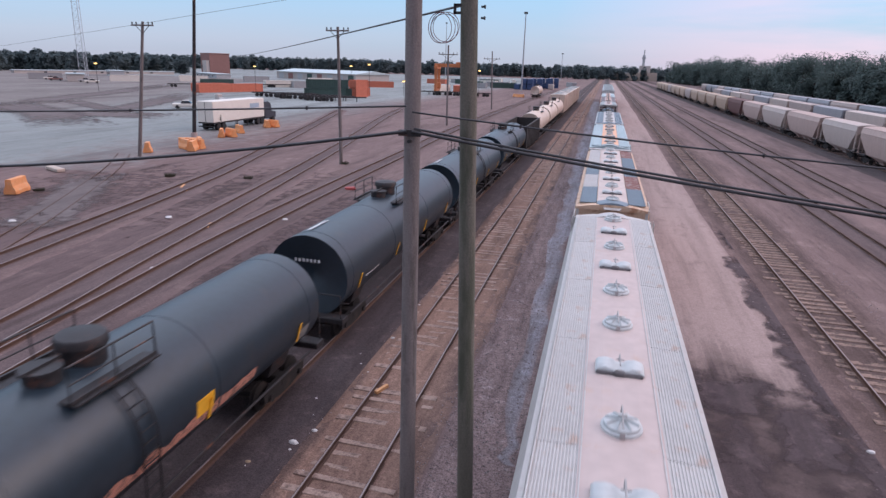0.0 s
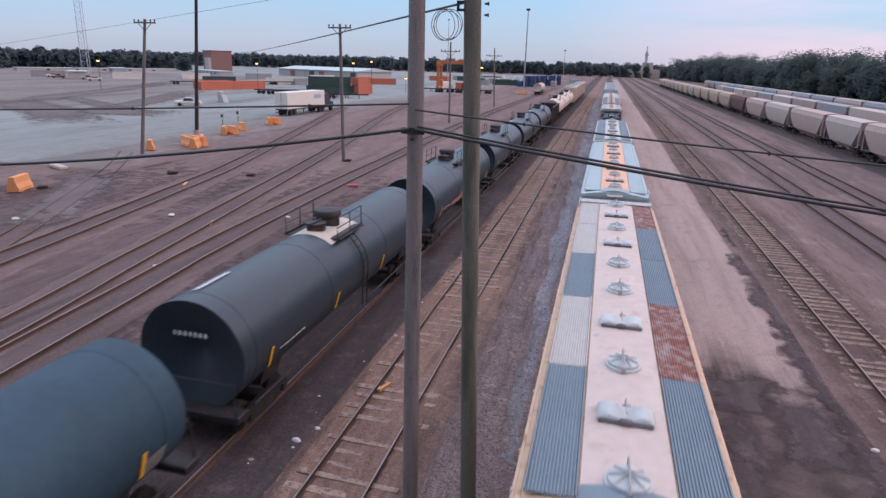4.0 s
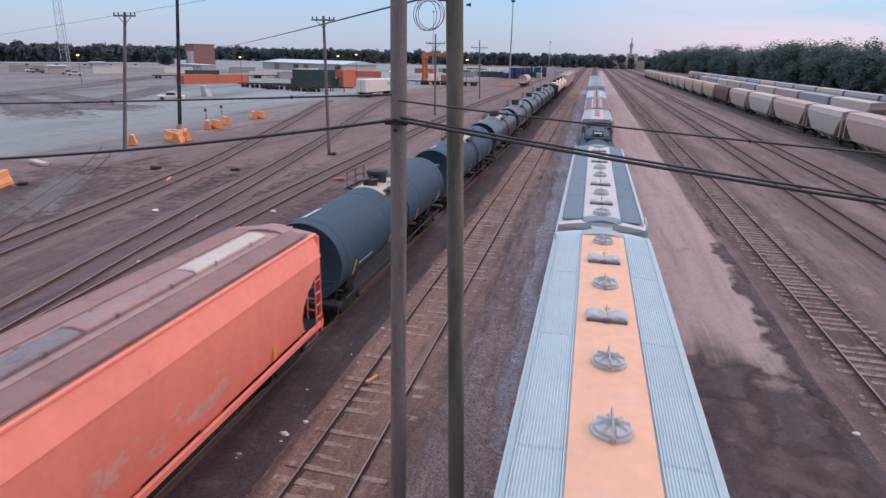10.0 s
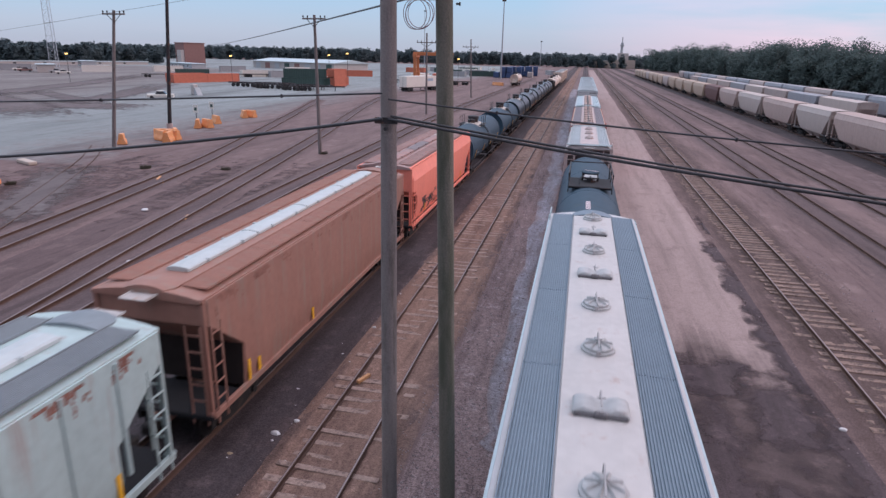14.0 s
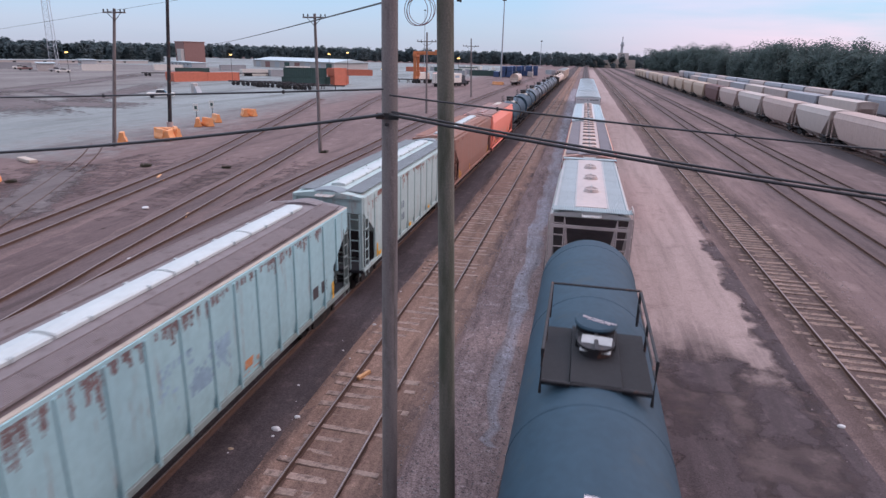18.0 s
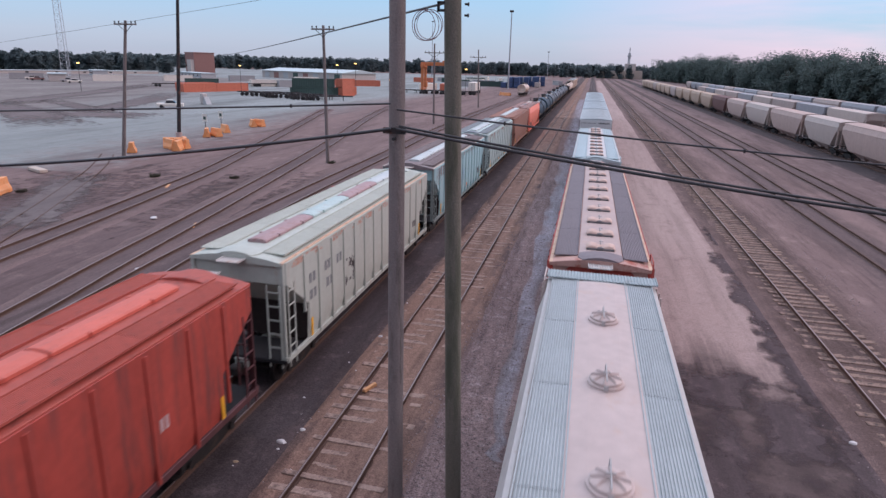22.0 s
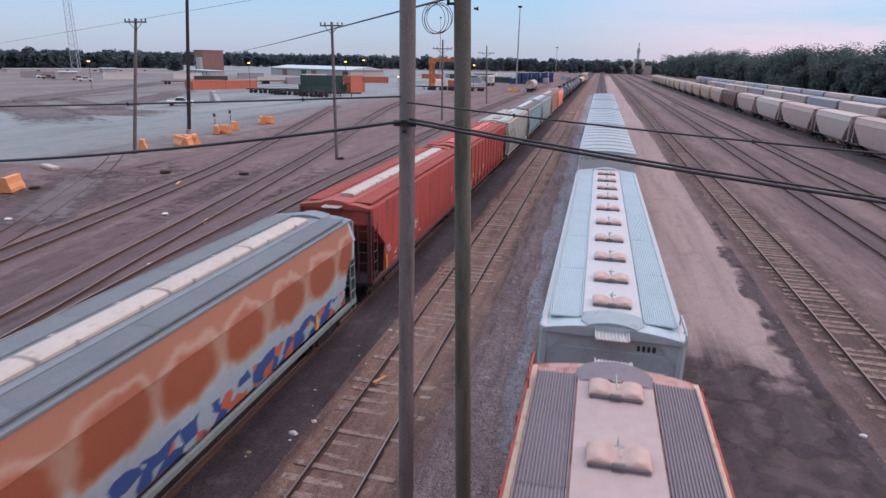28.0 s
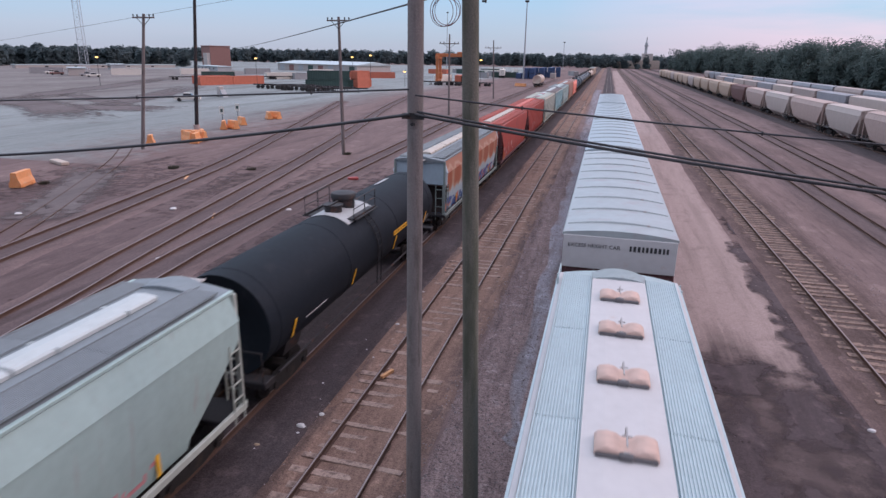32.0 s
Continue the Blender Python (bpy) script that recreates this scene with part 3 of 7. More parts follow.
# ---- rolling stock: each car stands on z = 0 with its middle at y = 0 ----
def bogie_geo():
    """Two side frames with springs, a bolster, two axles with wheels."""
    g = Geo()
    for s in (-1, 1):
        x = s * 1.02
        g.loft([[(x - 0.07, y, z) for y, z in ((-1.2, 0.38), (-0.95, 0.34), (-0.35, 0.22), (0.35, 0.22), (0.95, 0.34), (1.2, 0.38), (1.2, 0.6), (0.6, 0.74), (-0.6, 0.74), (-1.2, 0.6))],
                [(x + 0.07, y, z) for y, z in ((-1.2, 0.38), (-0.95, 0.34), (-0.35, 0.22), (0.35, 0.22), (0.95, 0.34), (1.2, 0.38), (1.2, 0.6), (0.6, 0.74), (-0.6, 0.74), (-1.2, 0.6))]])
        for y in (-0.88, 0.88):
            g.cyl((s * 0.70, y, 0.42), (s * 0.80, y, 0.42), 0.42, 20)
            g.cyl((s * 0.66, y, 0.42), (s * 0.70, y, 0.42), 0.445, 20)
            g.cyl((s * 0.8, y, 0.42), (s * 1.16, y, 0.42), 0.11, 10)
    for y in (-0.88, 0.88):
        g.cyl((-0.7, y, 0.42), (0.7, y, 0.42), 0.08, 8)
    g.box(-1.1, 1.1, -0.2, 0.2, 0.45, 0.72, 0.03)
    return g


def coupler_geo():
    return Geo().box(-0.09, 0.09, -0.7, 0.1, 0.72, 0.92, 0.02).box(-0.16, 0.14, 0.1, 0.42, 0.68, 0.98, 0.04)


def underframe(car, length, inset, material=None, kind="hopper"):
    """Bogies, couplers and a centre sill."""
    for s in (-1, 1):
        part("bogie", shared("bogie", bogie_geo, 40), TRUCK, car, at=pose(0, s * (length / 2 - inset), 0))
        part("coupler", shared("coupler", coupler_geo), TRUCK, car, at=pose(0, s * (length / 2 + 0.1), 0, 0, 0, 0 if s > 0 else 180))
    part("centre_sill", shared(("centre_sill", length), lambda: Geo().box(-0.22, 0.22, -length / 2, length / 2, 0.72, 1.04, 0.02)), material or STEEL, car)


def ladder_geo(height, width, rungs):
    g = Geo()
    for x in (-width / 2, width / 2):
        g.box(x - 0.022, x + 0.022, -0.018, 0.018, 0, height)
    for k in range(rungs):
        z = height * (k + 0.5) / rungs
        g.box(-width / 2, width / 2, -0.016, 0.016, z - 0.018, z + 0.018)
    return g


# black fittings; on end platforms this black stands in for shade between cars
SOOT_SHADE_STEEL = mat("sooty_black_steel", (0.016, 0.016, 0.019), 0.8, 0.1, 0.3, 9)
# the deep shade of the car ends is put into both sheet colours
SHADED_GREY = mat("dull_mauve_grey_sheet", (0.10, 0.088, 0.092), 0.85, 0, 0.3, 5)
SHADED_END = mat("sooty_end_sheet", (0.022, 0.015, 0.014), 0.95, 0, 0.4, 6, (0.05, 0.026, 0.023), 0.3)


def side_profile(style, z):
    """Half width of a hopper body at height z."""
    if style == "round":
        if z > 3.45:
            return 1.585 - 0.24 * (z - 3.45) / 0.67
        return 1.25 + 0.29 * math.sin(math.pi / 2 * max(0, (z - 1.0) / 2.45)) ** 0.8
    return 1.53 if z > 1.5 else 1.47


# how far a car end is cut away inward at each height: straight sided, scooped or long sloped
CUTS = {
    "angled": ((1.12, 1.45), (2.35, 1.45), (3.45, 0)),
    "scooped": ((1.12, 0.75), (1.3, 0.95), (1.7, 1.15), (2.1, 1.12), (2.5, 0.9), (2.75, 0.5), (2.9, 0)),
    "notched": ((1.12, 0.35), (1.6, 0.6), (2.3, 0.62), (2.65, 0.42), (2.8, 0)),
    "open": ((1.12, 2.4), (1.3, 2.4), (3.92, 0.3), (4.0, 0)),
    "sloped": ((1.12, 1.95), (1.35, 1.9), (2.95, 0)),
}


def cut_depth(cut, z):
    pts = CUTS[cut]
    for (z0, d0), (z1, d1) in zip(pts, pts[1:]):
        if z <= z1:
            return d0 + (d1 - d0) * (z - z0) / (z1 - z0)
    return 0.0


def hopper_body(style, length, slope, cut=3.15):
    g = Geo()
    zs = [1.12, 1.3, 1.6, 2.0, 2.15, 2.4, 2.6, 2.85, 3.0, 3.2, 3.3, 3.44, 3.46, 3.8, 4.12]
    if cut in CUTS:
        zs = sorted(set(zs) | {z for z, _ in CUTS[cut]})
    rings = []
    for z in zs:
        w = side_profile(style, z)
        # a long slope under a stored car's end, or a short cut-away below the end panel
        lo = length / 2 - 0.16 - (cut_depth(cut, z) if cut in CUTS else slope * max(0, (cut - z) / 2.0))
        rings.append([(-w + 0.05, -lo, z), (w - 0.05, -lo, z), (w, -lo + 0.05, z), (w, lo - 0.05, z), (w - 0.05, lo, z), (-w + 0.05, lo, z), (-w, lo - 0.05, z), (-w, -lo + 0.05, z)])
    return g.loft(rings)


def roof_geo(length, half, rise, z0=4.12, edge=0.07):
    """Arched roof sheet with a rounded lip along the eaves."""
    g = Geo()
    n, ring = 14, []
    for k in range(n + 1):
        x = -half + 2 * half * k / n
        ring.append((x, z0 + 0.02 + rise * (1 - (x / half) ** 2)))
    prof = [(-half, z0 - edge), (-half - 0.03, z0 - 0.02)] + ring + [(half + 0.03, z0 - 0.02), (half, z0 - edge)]
    return g.loft([[(x, y, z) for x, z in prof] for y in (-length / 2, -length / 2 + 0.04, length / 2 - 0.04, length / 2)])


def walkway_geo(length, width, ridges=13):
    """Corrugated running-board panel with raised side flanges."""
    g = Geo()
    prof = [(-width / 2, 0), (-width / 2, 0.055), (-width / 2 + 0.02, 0.055)]
    step = (width - 0.06) / ridges
    for k in range(ridges):
        x = -width / 2 + 0.03 + k * step
        prof += [(x, 0.012), (x + step * 0.35, 0.012), (x + step * 0.45, 0.031), (x + step * 0.9, 0.031), (x + step, 0.012)]
    prof += [(width / 2 - 0.02, 0.055), (width / 2, 0.055), (width / 2, 0)]
    return g.loft([[(x, y, z) for x, z in prof] for y in (-length / 2, length / 2)])


def end_cap_geo():
    """Smooth arched cover between the hatch deck and the roof end, its outer corners cut off."""
    g = Geo()
    rows = []
    for y, w in ((-0.36, 0.64), (0.1, 0.66), (0.36, 0.50)):
        rows.append([(w * k / 8, y, 0.09 * (1 - (k / 8) ** 2) + 0.03) for k in range(-8, 9)] + [(w, y, 0.0), (-w, y, 0.0)])
    return g.loft(rows)


def round_hatch_geo(r=0.285):
    """Round pressed cover with eight radial ribs."""
    g = Geo()
    rings = []
    for rad, z, h in ((r + 0.04, 0, 0), (r + 0.04, 0.05, 0), (r, 0.06, 0), (r, 0.11, 0), (r * 0.93, 0.12, 0.035), (r * 0.6, 0.135, 0.045), (r * 0.25, 0.15, 0.04), (0.04, 0.19, 0)):
        rings.append([(rad * math.cos(2 * math.pi * k / 48), rad * math.sin(2 * math.pi * k / 48), z + (h if k % 6 == 0 else 0)) for k in range(48)])
    return g.loft(rings)


def lock_bar_geo(l=0.34):
    g = Geo().box(-0.013, 0.013, -l, l, 0.2, 0.222, 0.004).box(-0.018, 0.018, l - 0.02, l + 0.01, 0.0, 0.2, 0.004)
    g.box(-0.04, 0.04, -l - 0.012, -l + 0.012, 0.02, 0.12, 0.004)
    return g.box(-0.07, 0.07, -0.014, 0.014, 0.21, 0.23, 0.004)


def saddle_hatch_geo():
    """Two-lobed cover with a hollow in the middle."""
    g = Geo()
    xs = [(-0.5, 0.05), (-0.5, 0.12), (-0.45, 0.20), (-0.3, 0.25), (-0.16, 0.21), (-0.08, 0.13), (0.08, 0.13), (0.16, 0.21), (0.3, 0.25), (0.45, 0.20), (0.5, 0.12), (0.5, 0.05)]
    rows = []
    for y, k in ((-0.24, 0.42), (-0.21, 0.58), (-0.1, 0.66), (0.1, 0.66), (0.21, 0.58), (0.24, 0.42)):
        rows.append([(x * 0.88, y, z * k) for x, z in xs])
    return g.loft(rows)


def trough_geo(length, width=0.62):
    """Long continuous hatch cover with a raised crown and hinge straps."""
    g = Geo()
    w = width / 2
    prof = [(-w, 0), (-w, 0.07), (-w + 0.05, 0.10), (0, 0.13), (w - 0.05, 0.10), (w, 0.07), (w, 0)]
    g.loft([[(x, y, z) for x, z in prof] for y in (-length / 2, -length / 2 + 0.03, length / 2 - 0.03, length / 2)])
    for k in range(max(2, int(length / 2.0))):
        y = -length / 2 + length * (k + 0.5) / max(2, int(length / 2.0))
        g.box(-w - 0.05, -w + 0.08, y - 0.035, y + 0.035, 0.02, 0.108)
        g.box(w - 0.07, w + 0.06, y - 0.025, y + 0.025, 0.02, 0.108)
    return g


def bay_geo():
    """Discharge hopper under the body."""
    return Geo().loft([[(-1.3, -1.9, 1.14), (1.3, -1.9, 1.14), (1.3, 1.9, 1.14), (-1.3, 1.9, 1.14)], [(-0.65, -0.5, 0.5), (0.65, -0.5, 0.5), (0.65, 0.5, 0.5), (-0.65, 0.5, 0.5)],
                       [(-0.65, -0.5, 0.4), (0.65, -0.5, 0.4), (0.65, 0.5, 0.4), (-0.65, 0.5, 0.4)]])


def end_frame_geo(style, z_top=4.1):
    """Corner post of an open car end, with its foot on the platform."""
    return Geo().box(-0.06, 0.06, -0.05, 0.05, 1.1, z_top, 0.012).box(-0.09, 0.09, -0.09, 0.09, 1.1, 1.2)


def bars(spec):
    """Rows of plain bars in place of lettering: (x0, x1, z0, z1) in a plane."""
    g = Geo()
    for a, b, c, d in spec:
        g.box(a, b, 0, 0.006, c, d)
    return g


def marks(name, me, material, parent, label, at):
    """Lettering too small to pick apart: one part."""
    return tagged(part(name, me, material, parent, label, at), kind="stuff")


def lettering(n, w, h, gap=0.35, seed=1):
    rnd = random.Random(seed)
    out, x = [], 0
    for _ in range(n):
        ww = w * rnd.uniform(0.75, 1.1)
        out.append((x, x + ww, 0, h))
        x += ww + w * gap
    return out


def side_tag(car, name, style, side, y0, y1, z0, z1, material, label, seed, fill=0.6, cell=0.16, runs=False):
    """Sprayed or flaked marks that follow the side sheet: a ragged patch of small cells, a hair proud of the paint."""
    rnd = random.Random(seed)
    g = Geo()
    ny, nz = max(2, int((y1 - y0) / cell)), max(2, int((z1 - z0) / cell))
    for a in range(ny):
        for b in range(nz):
            ya, za = y0 + (y1 - y0) * a / ny, z0 + (z1 - z0) * b / nz
            if (noise.noise((ya * 8.3 + seed, za * 0.3, seed)) * 0.8 + noise.noise((ya * 0.9, 3, seed)) * 0.5 + 0.55 * (za - z1) / (z1 - z0) + 0.3 if runs else noise.noise((ya * 1.3 + seed, za * 2.1, seed)) * 0.9) + rnd.uniform(-0.2, 0.2) * (0.4 if runs else 1) + fill > 0.5:
                yb, zb = ya + (y1 - y0) / ny, za + (z1 - z0) / nz
                xa, xb = side * (side_profile(style, za) + 0.007), side * (side_profile(style, zb) + 0.007)
                i = len(g.v)
                g.v += [(xa, ya, za), (xa, yb, za), (xb, yb + rnd.uniform(-0.04, 0.04), zb), (xb, ya + rnd.uniform(-0.04, 0.04), zb)]
                g.f.append((i, i + 1, i + 2, i + 3))
    return tagged(part(name, g.mesh(name), material, car, label), kind="stuff")


def side_lettering(car, style, side, y, z, n, w, h, material, seed=1, step=0.0):
    """A row of lettering bars on the side sheet."""
    return marks("side_lettering", shared(("side_lettering", n, w, h, seed), lambda: bars(lettering(n, w, h, 0.55, seed))), material, car, "row of lettering bars",
                 pose(side * (side_profile(style, z + h / 2) + 0.012), y if side > 0 else y, z, 0, 0, 90 if side > 0 else -90))


HATCH_ROW = (-9.25, -7.5, -5.65, -3.6, -1.4, 0.85, 3.0, 5.1, 7.1, 9.0)


def hopper(name, length, paint, style="flat", hatches="alternate", centre=None, walk_paint=None, roof_paint=None, detail=2, ribs=0, count=10,
           slope=2.6, end_sheet=None, end_paint=None, cover=None, panels=5, label="", category="freight car", group="", panel_paints=None, light_edge=None, trough_paints=None, cut=3.15, number=None, cap=None, wide_end=None, wide_sides=(1,), shift=0.0, end_face=None):
    """Covered hopper car. detail 2: all roof fittings; 1: a stored car seen from afar."""
    car = thing(name, label=label, category=category, group=group)
    roof_paint, end_paint, walk_paint, cover = roof_paint or paint, end_paint or paint, walk_paint or GRATING, cover or paint
    half, rise = (1.36, 0.14) if style == "round" else (1.44, 0.16)
    part("body", shared(("hopper_body", style, length, slope, cut), lambda: hopper_body(style, length, slope, cut), 35), paint, car)
    part("roof", shared(("hopper_roof", length, half), lambda: roof_geo(length - 0.1, half, rise), 30), roof_paint, car)
    bays = 3 if length > 15 else 2
    for k in range(bays):
        part("discharge_bay", shared("discharge_bay", bay_geo), paint, car, at=(0, (k - (bays - 1) / 2) * (length - 7.4) / bays, 0))
    underframe(car, length, 1.75, end_paint)
    for s in (-1, 1):
        y = s * (length / 2 - 0.12)
        part("end_platform", shared(("end_platform", slope), lambda: Geo().box(-1.5, 1.5, -slope - 0.1, 0.1, 0.98, 1.12, 0.02)), SOOT_SHADE_STEEL if end_sheet else STEEL, car, at=pose(0, y, 0, 0, 0, 0 if s > 0 else 180))
        for x in (-1.42, 1.42):
            part("end_post", shared("end_post", lambda: end_frame_geo(style)), end_paint, car, at=(x, y - s * (0.02 if abs(x) > 1 else 0.1), 0))
        # dark-coloured sheet carries the shade inside the car end
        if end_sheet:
            part("slope_sheet", shared(("slope_sheet", cut, style), lambda: Geo().loft([[(k * (side_profile(style, z) - 0.04), 0.012 - d, z + 0.01) for k in (-1, 1)] + [(k * (side_profile(style, z) - 0.04), -0.02 - d, z + 0.01) for k in (1, -1)] for z, d in CUTS[cut]])), end_sheet, car, "sloped end sheet darkened for the shade inside the car end",
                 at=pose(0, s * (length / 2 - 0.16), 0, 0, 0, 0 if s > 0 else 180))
        reach = CUTS[cut][-1][0] - 0.85 if cut in CUTS else 3.3
        for x in (-1, 1):
            if cut != 2.4:
                part("ladder", shared(("ladder", reach), lambda: ladder_geo(reach, 0.40, int(reach / 0.4))), end_paint, car, at=(x * 1.15, y + s * 0.06, 0.85))
            else:
                part("corner_gusset", shared("corner_gusset", lambda: Geo().loft([[(-0.02, y2, -0.02), (0.62, y2, -0.02), (0.0, y2, -0.62)] for y2 in (-0.012, 0.012)])), roof_paint, car, at=pose(x * 1.47, s * (length / 2 - 0.13), 4.08, 0, 0, 0 if x < 0 else 180))
                part("grab_iron", shared("grab_iron", lambda: Geo().tube([(-0.22, 0.0, 0), (-0.22, 0.07, 0), (0.22, 0.07, 0), (0.22, 0.0, 0)], 0.016, 5)), end_paint, car, at=pose(x * 1.0, s * (length / 2 - 0.14), 3.0 + 0.35 * x, 0, 0, 0 if s > 0 else 180))
            if detail > 1:
                part("side_ladder", shared(("side_ladder", reach), lambda: ladder_geo(reach, 0.40, int(reach / 0.4))), end_paint, car, at=pose(x * 1.53, y - s * 0.32, 0.85, 0, 0, 90))
                if cut == "open":
                    part("inner_post", shared("inner_post", lambda: Geo().box(-0.035, 0.035, -0.03, 0.03, 1.1, 3.66, 0.01)), end_paint, car, at=(x * 0.88, y, 0))
                    part("end_beam", shared("end_beam", lambda: Geo().box(-1.4, 1.4, -0.035, 0.035, 3.6, 3.72, 0.012)), end_paint, car, at=(0, y + s * 0.045, 0)) if x > 0 else None
                    part("end_brace", shared("end_brace", lambda: Geo().tube([(0, 0, 0), (0.42, -0.25, -2.75)], 0.035, 6)), end_paint, car, at=pose(x * 0.95, y, 3.9, 0, 0, 180 if x > 0 else 0) if s > 0 else pose(x * 0.95, y, 3.9) @ Matrix.Diagonal((-x, -1, 1, 1)))
                part("side_sill", shared(("side_sill", length), lambda: Geo().box(-0.05, 0.05, -length / 2 + 0.1, length / 2 - 0.1, 1.02, 1.2, 0.015)), end_paint, car, at=(x * 1.49, 0, 0)) if s > 0 else None
        if end_face:
            part("end_face", shared("end_face", lambda: Geo().box(-1.36, 1.36, -0.012, 0.012, 2.44, 3.72, 0.006)), end_face, car, "dull grey end sheet", at=(0, s * (length / 2 - 0.15), 0))
    zr = 4.12 + 0.02 + rise
    if number:
        for k in range(2):
            marks("end_lettering", shared(("hopper_number", k), lambda: bars(lettering(4 + k, 0.07, 0.13, 0.6, 3 + k))), number, car, "row of lettering bars", pose(0.55, -length / 2 + 0.145, 3.78 - 0.24 * k, 0, 0, 0))
    if detail > 1:
        pl = (length - 1.0) / panels
        for s in (-1, 1):
            for k in range(panels):
                paint_k = panel_paints[(k + (0 if s < 0 else 7)) % len(panel_paints)] if panel_paints else walk_paint
                part("walkway_panel", shared(("walkway_panel", length, panels), lambda: walkway_geo(pl - 0.02, 0.70)), paint_k, car,
                     at=pose(s * (half - 0.43), -length / 2 + 0.5 + pl * (k + 0.5), zr - 0.045, 0, s * 2.2, 0))
            part("eave_strip", shared(("eave_strip", length), lambda: Geo().box(-0.05, 0.05, -length / 2 + 0.08, length / 2 - 0.08, -0.05, 0.03, 0.012)), light_edge or roof_paint, car,
                 at=(s * (half - 0.01), 0, 4.13))
            if wide_end and s in wide_sides:
                part("end_walkway", shared("end_walkway", lambda: walkway_geo(0.62, 2.86, 34)), wide_end, car, "tread-plate walkway across the roof end", at=(0, s * (length / 2 - 0.28), zr + 0.006))
            else:
                part("end_cap", shared("end_cap", end_cap_geo, 35), cap or walk_paint, car, "smooth arched end cover", at=pose(0, s * (length / 2 - 0.42), zr - 0.03, 0, 0, 0 if s > 0 else 180))
            part("step_platform", shared("step_platform", lambda: walkway_geo(0.46, 0.70, 9)), P["pale_grating"], car, at=(0, s * (length / 2 + 0.14), zr - 0.13))
            if slope > 2:
                part("handrail", shared("handrail", lambda: Geo().tube([(-0.5, 0, 0), (-0.5, 0, 0.28), (-0.42, 0, 0.34), (0.42, 0, 0.34), (0.5, 0, 0.28), (0.5, 0, 0)], 0.02, 6)),
                     end_paint, car, at=pose(-s * 1.47, s * (length / 2 - 0.5), 4.05, 0, 0, 90))
        if centre:
            part("hatch_deck", shared(("hatch_deck", length), lambda: Geo().loft([[(x, y, z) for x, z in ((-0.63, 0), (-0.63, 0.035), (-0.3, 0.055), (0.3, 0.055), (0.63, 0.035), (0.63, 0))] for y in (-length / 2 + 0.75, length / 2 - 0.75)])),
                 centre, car, at=(0, 0, zr - 0.03))
        if hatches in ("alternate", "saddle", "round"):
            for k in range(count):
                y = HATCH_ROW[k] + shift if count > 4 else -length / 2 + 3.7 + 2.95 * k
                if hatches == "round" or (hatches == "alternate" and k in (0, 2, 4, 5, 7, 9)):
                    h = part("round_hatch", shared("round_hatch", round_hatch_geo, 30), cover, car, at=pose(0, y, zr + 0.02, 0, 0, (k * 37) % 90))
                    part("lock_bar", shared("lock_bar", lock_bar_geo), BAR, h, at=pose(0, 0, 0, 0, 0, -((k * 37) % 90)))
                else:
                    h = part("saddle_hatch", shared("saddle_hatch", saddle_hatch_geo, 40), cover, car, at=(0, y, zr + 0.02))
                    part("lock_bar", shared("lock_bar_short", lambda: lock_bar_geo(0.24)), BAR, h)
                    part("coaming", shared("coaming", lambda: Geo().box(-0.42, 0.42, -0.28, 0.23, -0.01, 0.065, 0.02).box(-0.10, 0.10, -0.31, -0.2, 0.0, 0.10, 0.02)), SEAL, h, "dark seal under the cover")
        elif hatches == "trough":
            tl = (length - 2.6) / 4
            for k in range(4):
                part("trough_cover", shared(("trough_cover", length), lambda: trough_geo(tl - 0.08)), trough_paints[k % 4] if trough_paints else cover, car, at=(0.0, -length / 2 + 1.3 + tl * (k + 0.5), zr))
        if ribs:
            for s in (-1, 1):
                for k in range(ribs):
                    y = (k - (ribs - 1) / 2) * (length - 1.6) / ribs
                    low = 1.15 + max(0, (abs(y) - (length / 2 - 0.3 - slope))) * (2.0 if slope > 2 else 6.0) / slope
                    if low < 3.3:
                        part("side_rib", shared(("side_rib", round(low, 1)), lambda: Geo().box(-0.04, 0.045, -0.045, 0.045, round(low, 1), 4.05, 0.012)), paint, car, at=(s * 1.53, y, 0))
        for s in (-1, 1):
            for k in range(2 if length > 15 else 1):
                part("reflector", shared("reflector", lambda: Geo().box(-0.008, 0.008, -0.06, 0.06, 0, 0.6)), YELLOW, car, at=(s * (side_profile(style, 1.6) + 0.012), (k * 2 - 1) * (length / 2 - (1.78 if cut == "angled" else 3.2)), 1.22))
    return car


def tank_barrel(length, r, zc):
    g = Geo()
    rings, lo = [], length / 2
    for k in range(7):
        a = math.pi / 2 * k / 6
        rings.append((-lo + 0.55 * (1 - math.sin(a)), max(0.02, r * math.sin(a) if k else 0.02)))
    body = rings + [(-y, rad) for y, rad in reversed(rings)]
    return g.loft([[(rad * math.cos(2 * math.pi * k / 40), y, zc + rad * math.sin(2 * math.pi * k / 40)) for k in range(40)] for y, rad in body])


def barrel_ladder_geo(r, zc):
    """Ladder that follows the barrel from the dome platform down to the sill."""
    g = Geo()
    for y in (-0.22, 0.22):
        g.tube([((r + 0.09) * math.cos(a), y, zc + (r + 0.09) * math.sin(a)) for a in [radians(58 - 9 * k) for k in range(8)]] + [(1.55, y, 1.9), (1.52, y, 1.0)], 0.022, 6)
    for k in range(8):
        a = radians(50 - 9.5 * k)
        g.tube([((r + 0.09) * math.cos(a), -0.22, zc + (r + 0.09) * math.sin(a)), ((r + 0.09) * math.cos(a), 0.22, zc + (r + 0.09) * math.sin(a))], 0.016, 5)
    for z in (1.15, 1.45, 1.75):
        g.tube([(1.53, -0.22, z), (1.53, 0.22, z)], 0.016, 5)
    return g


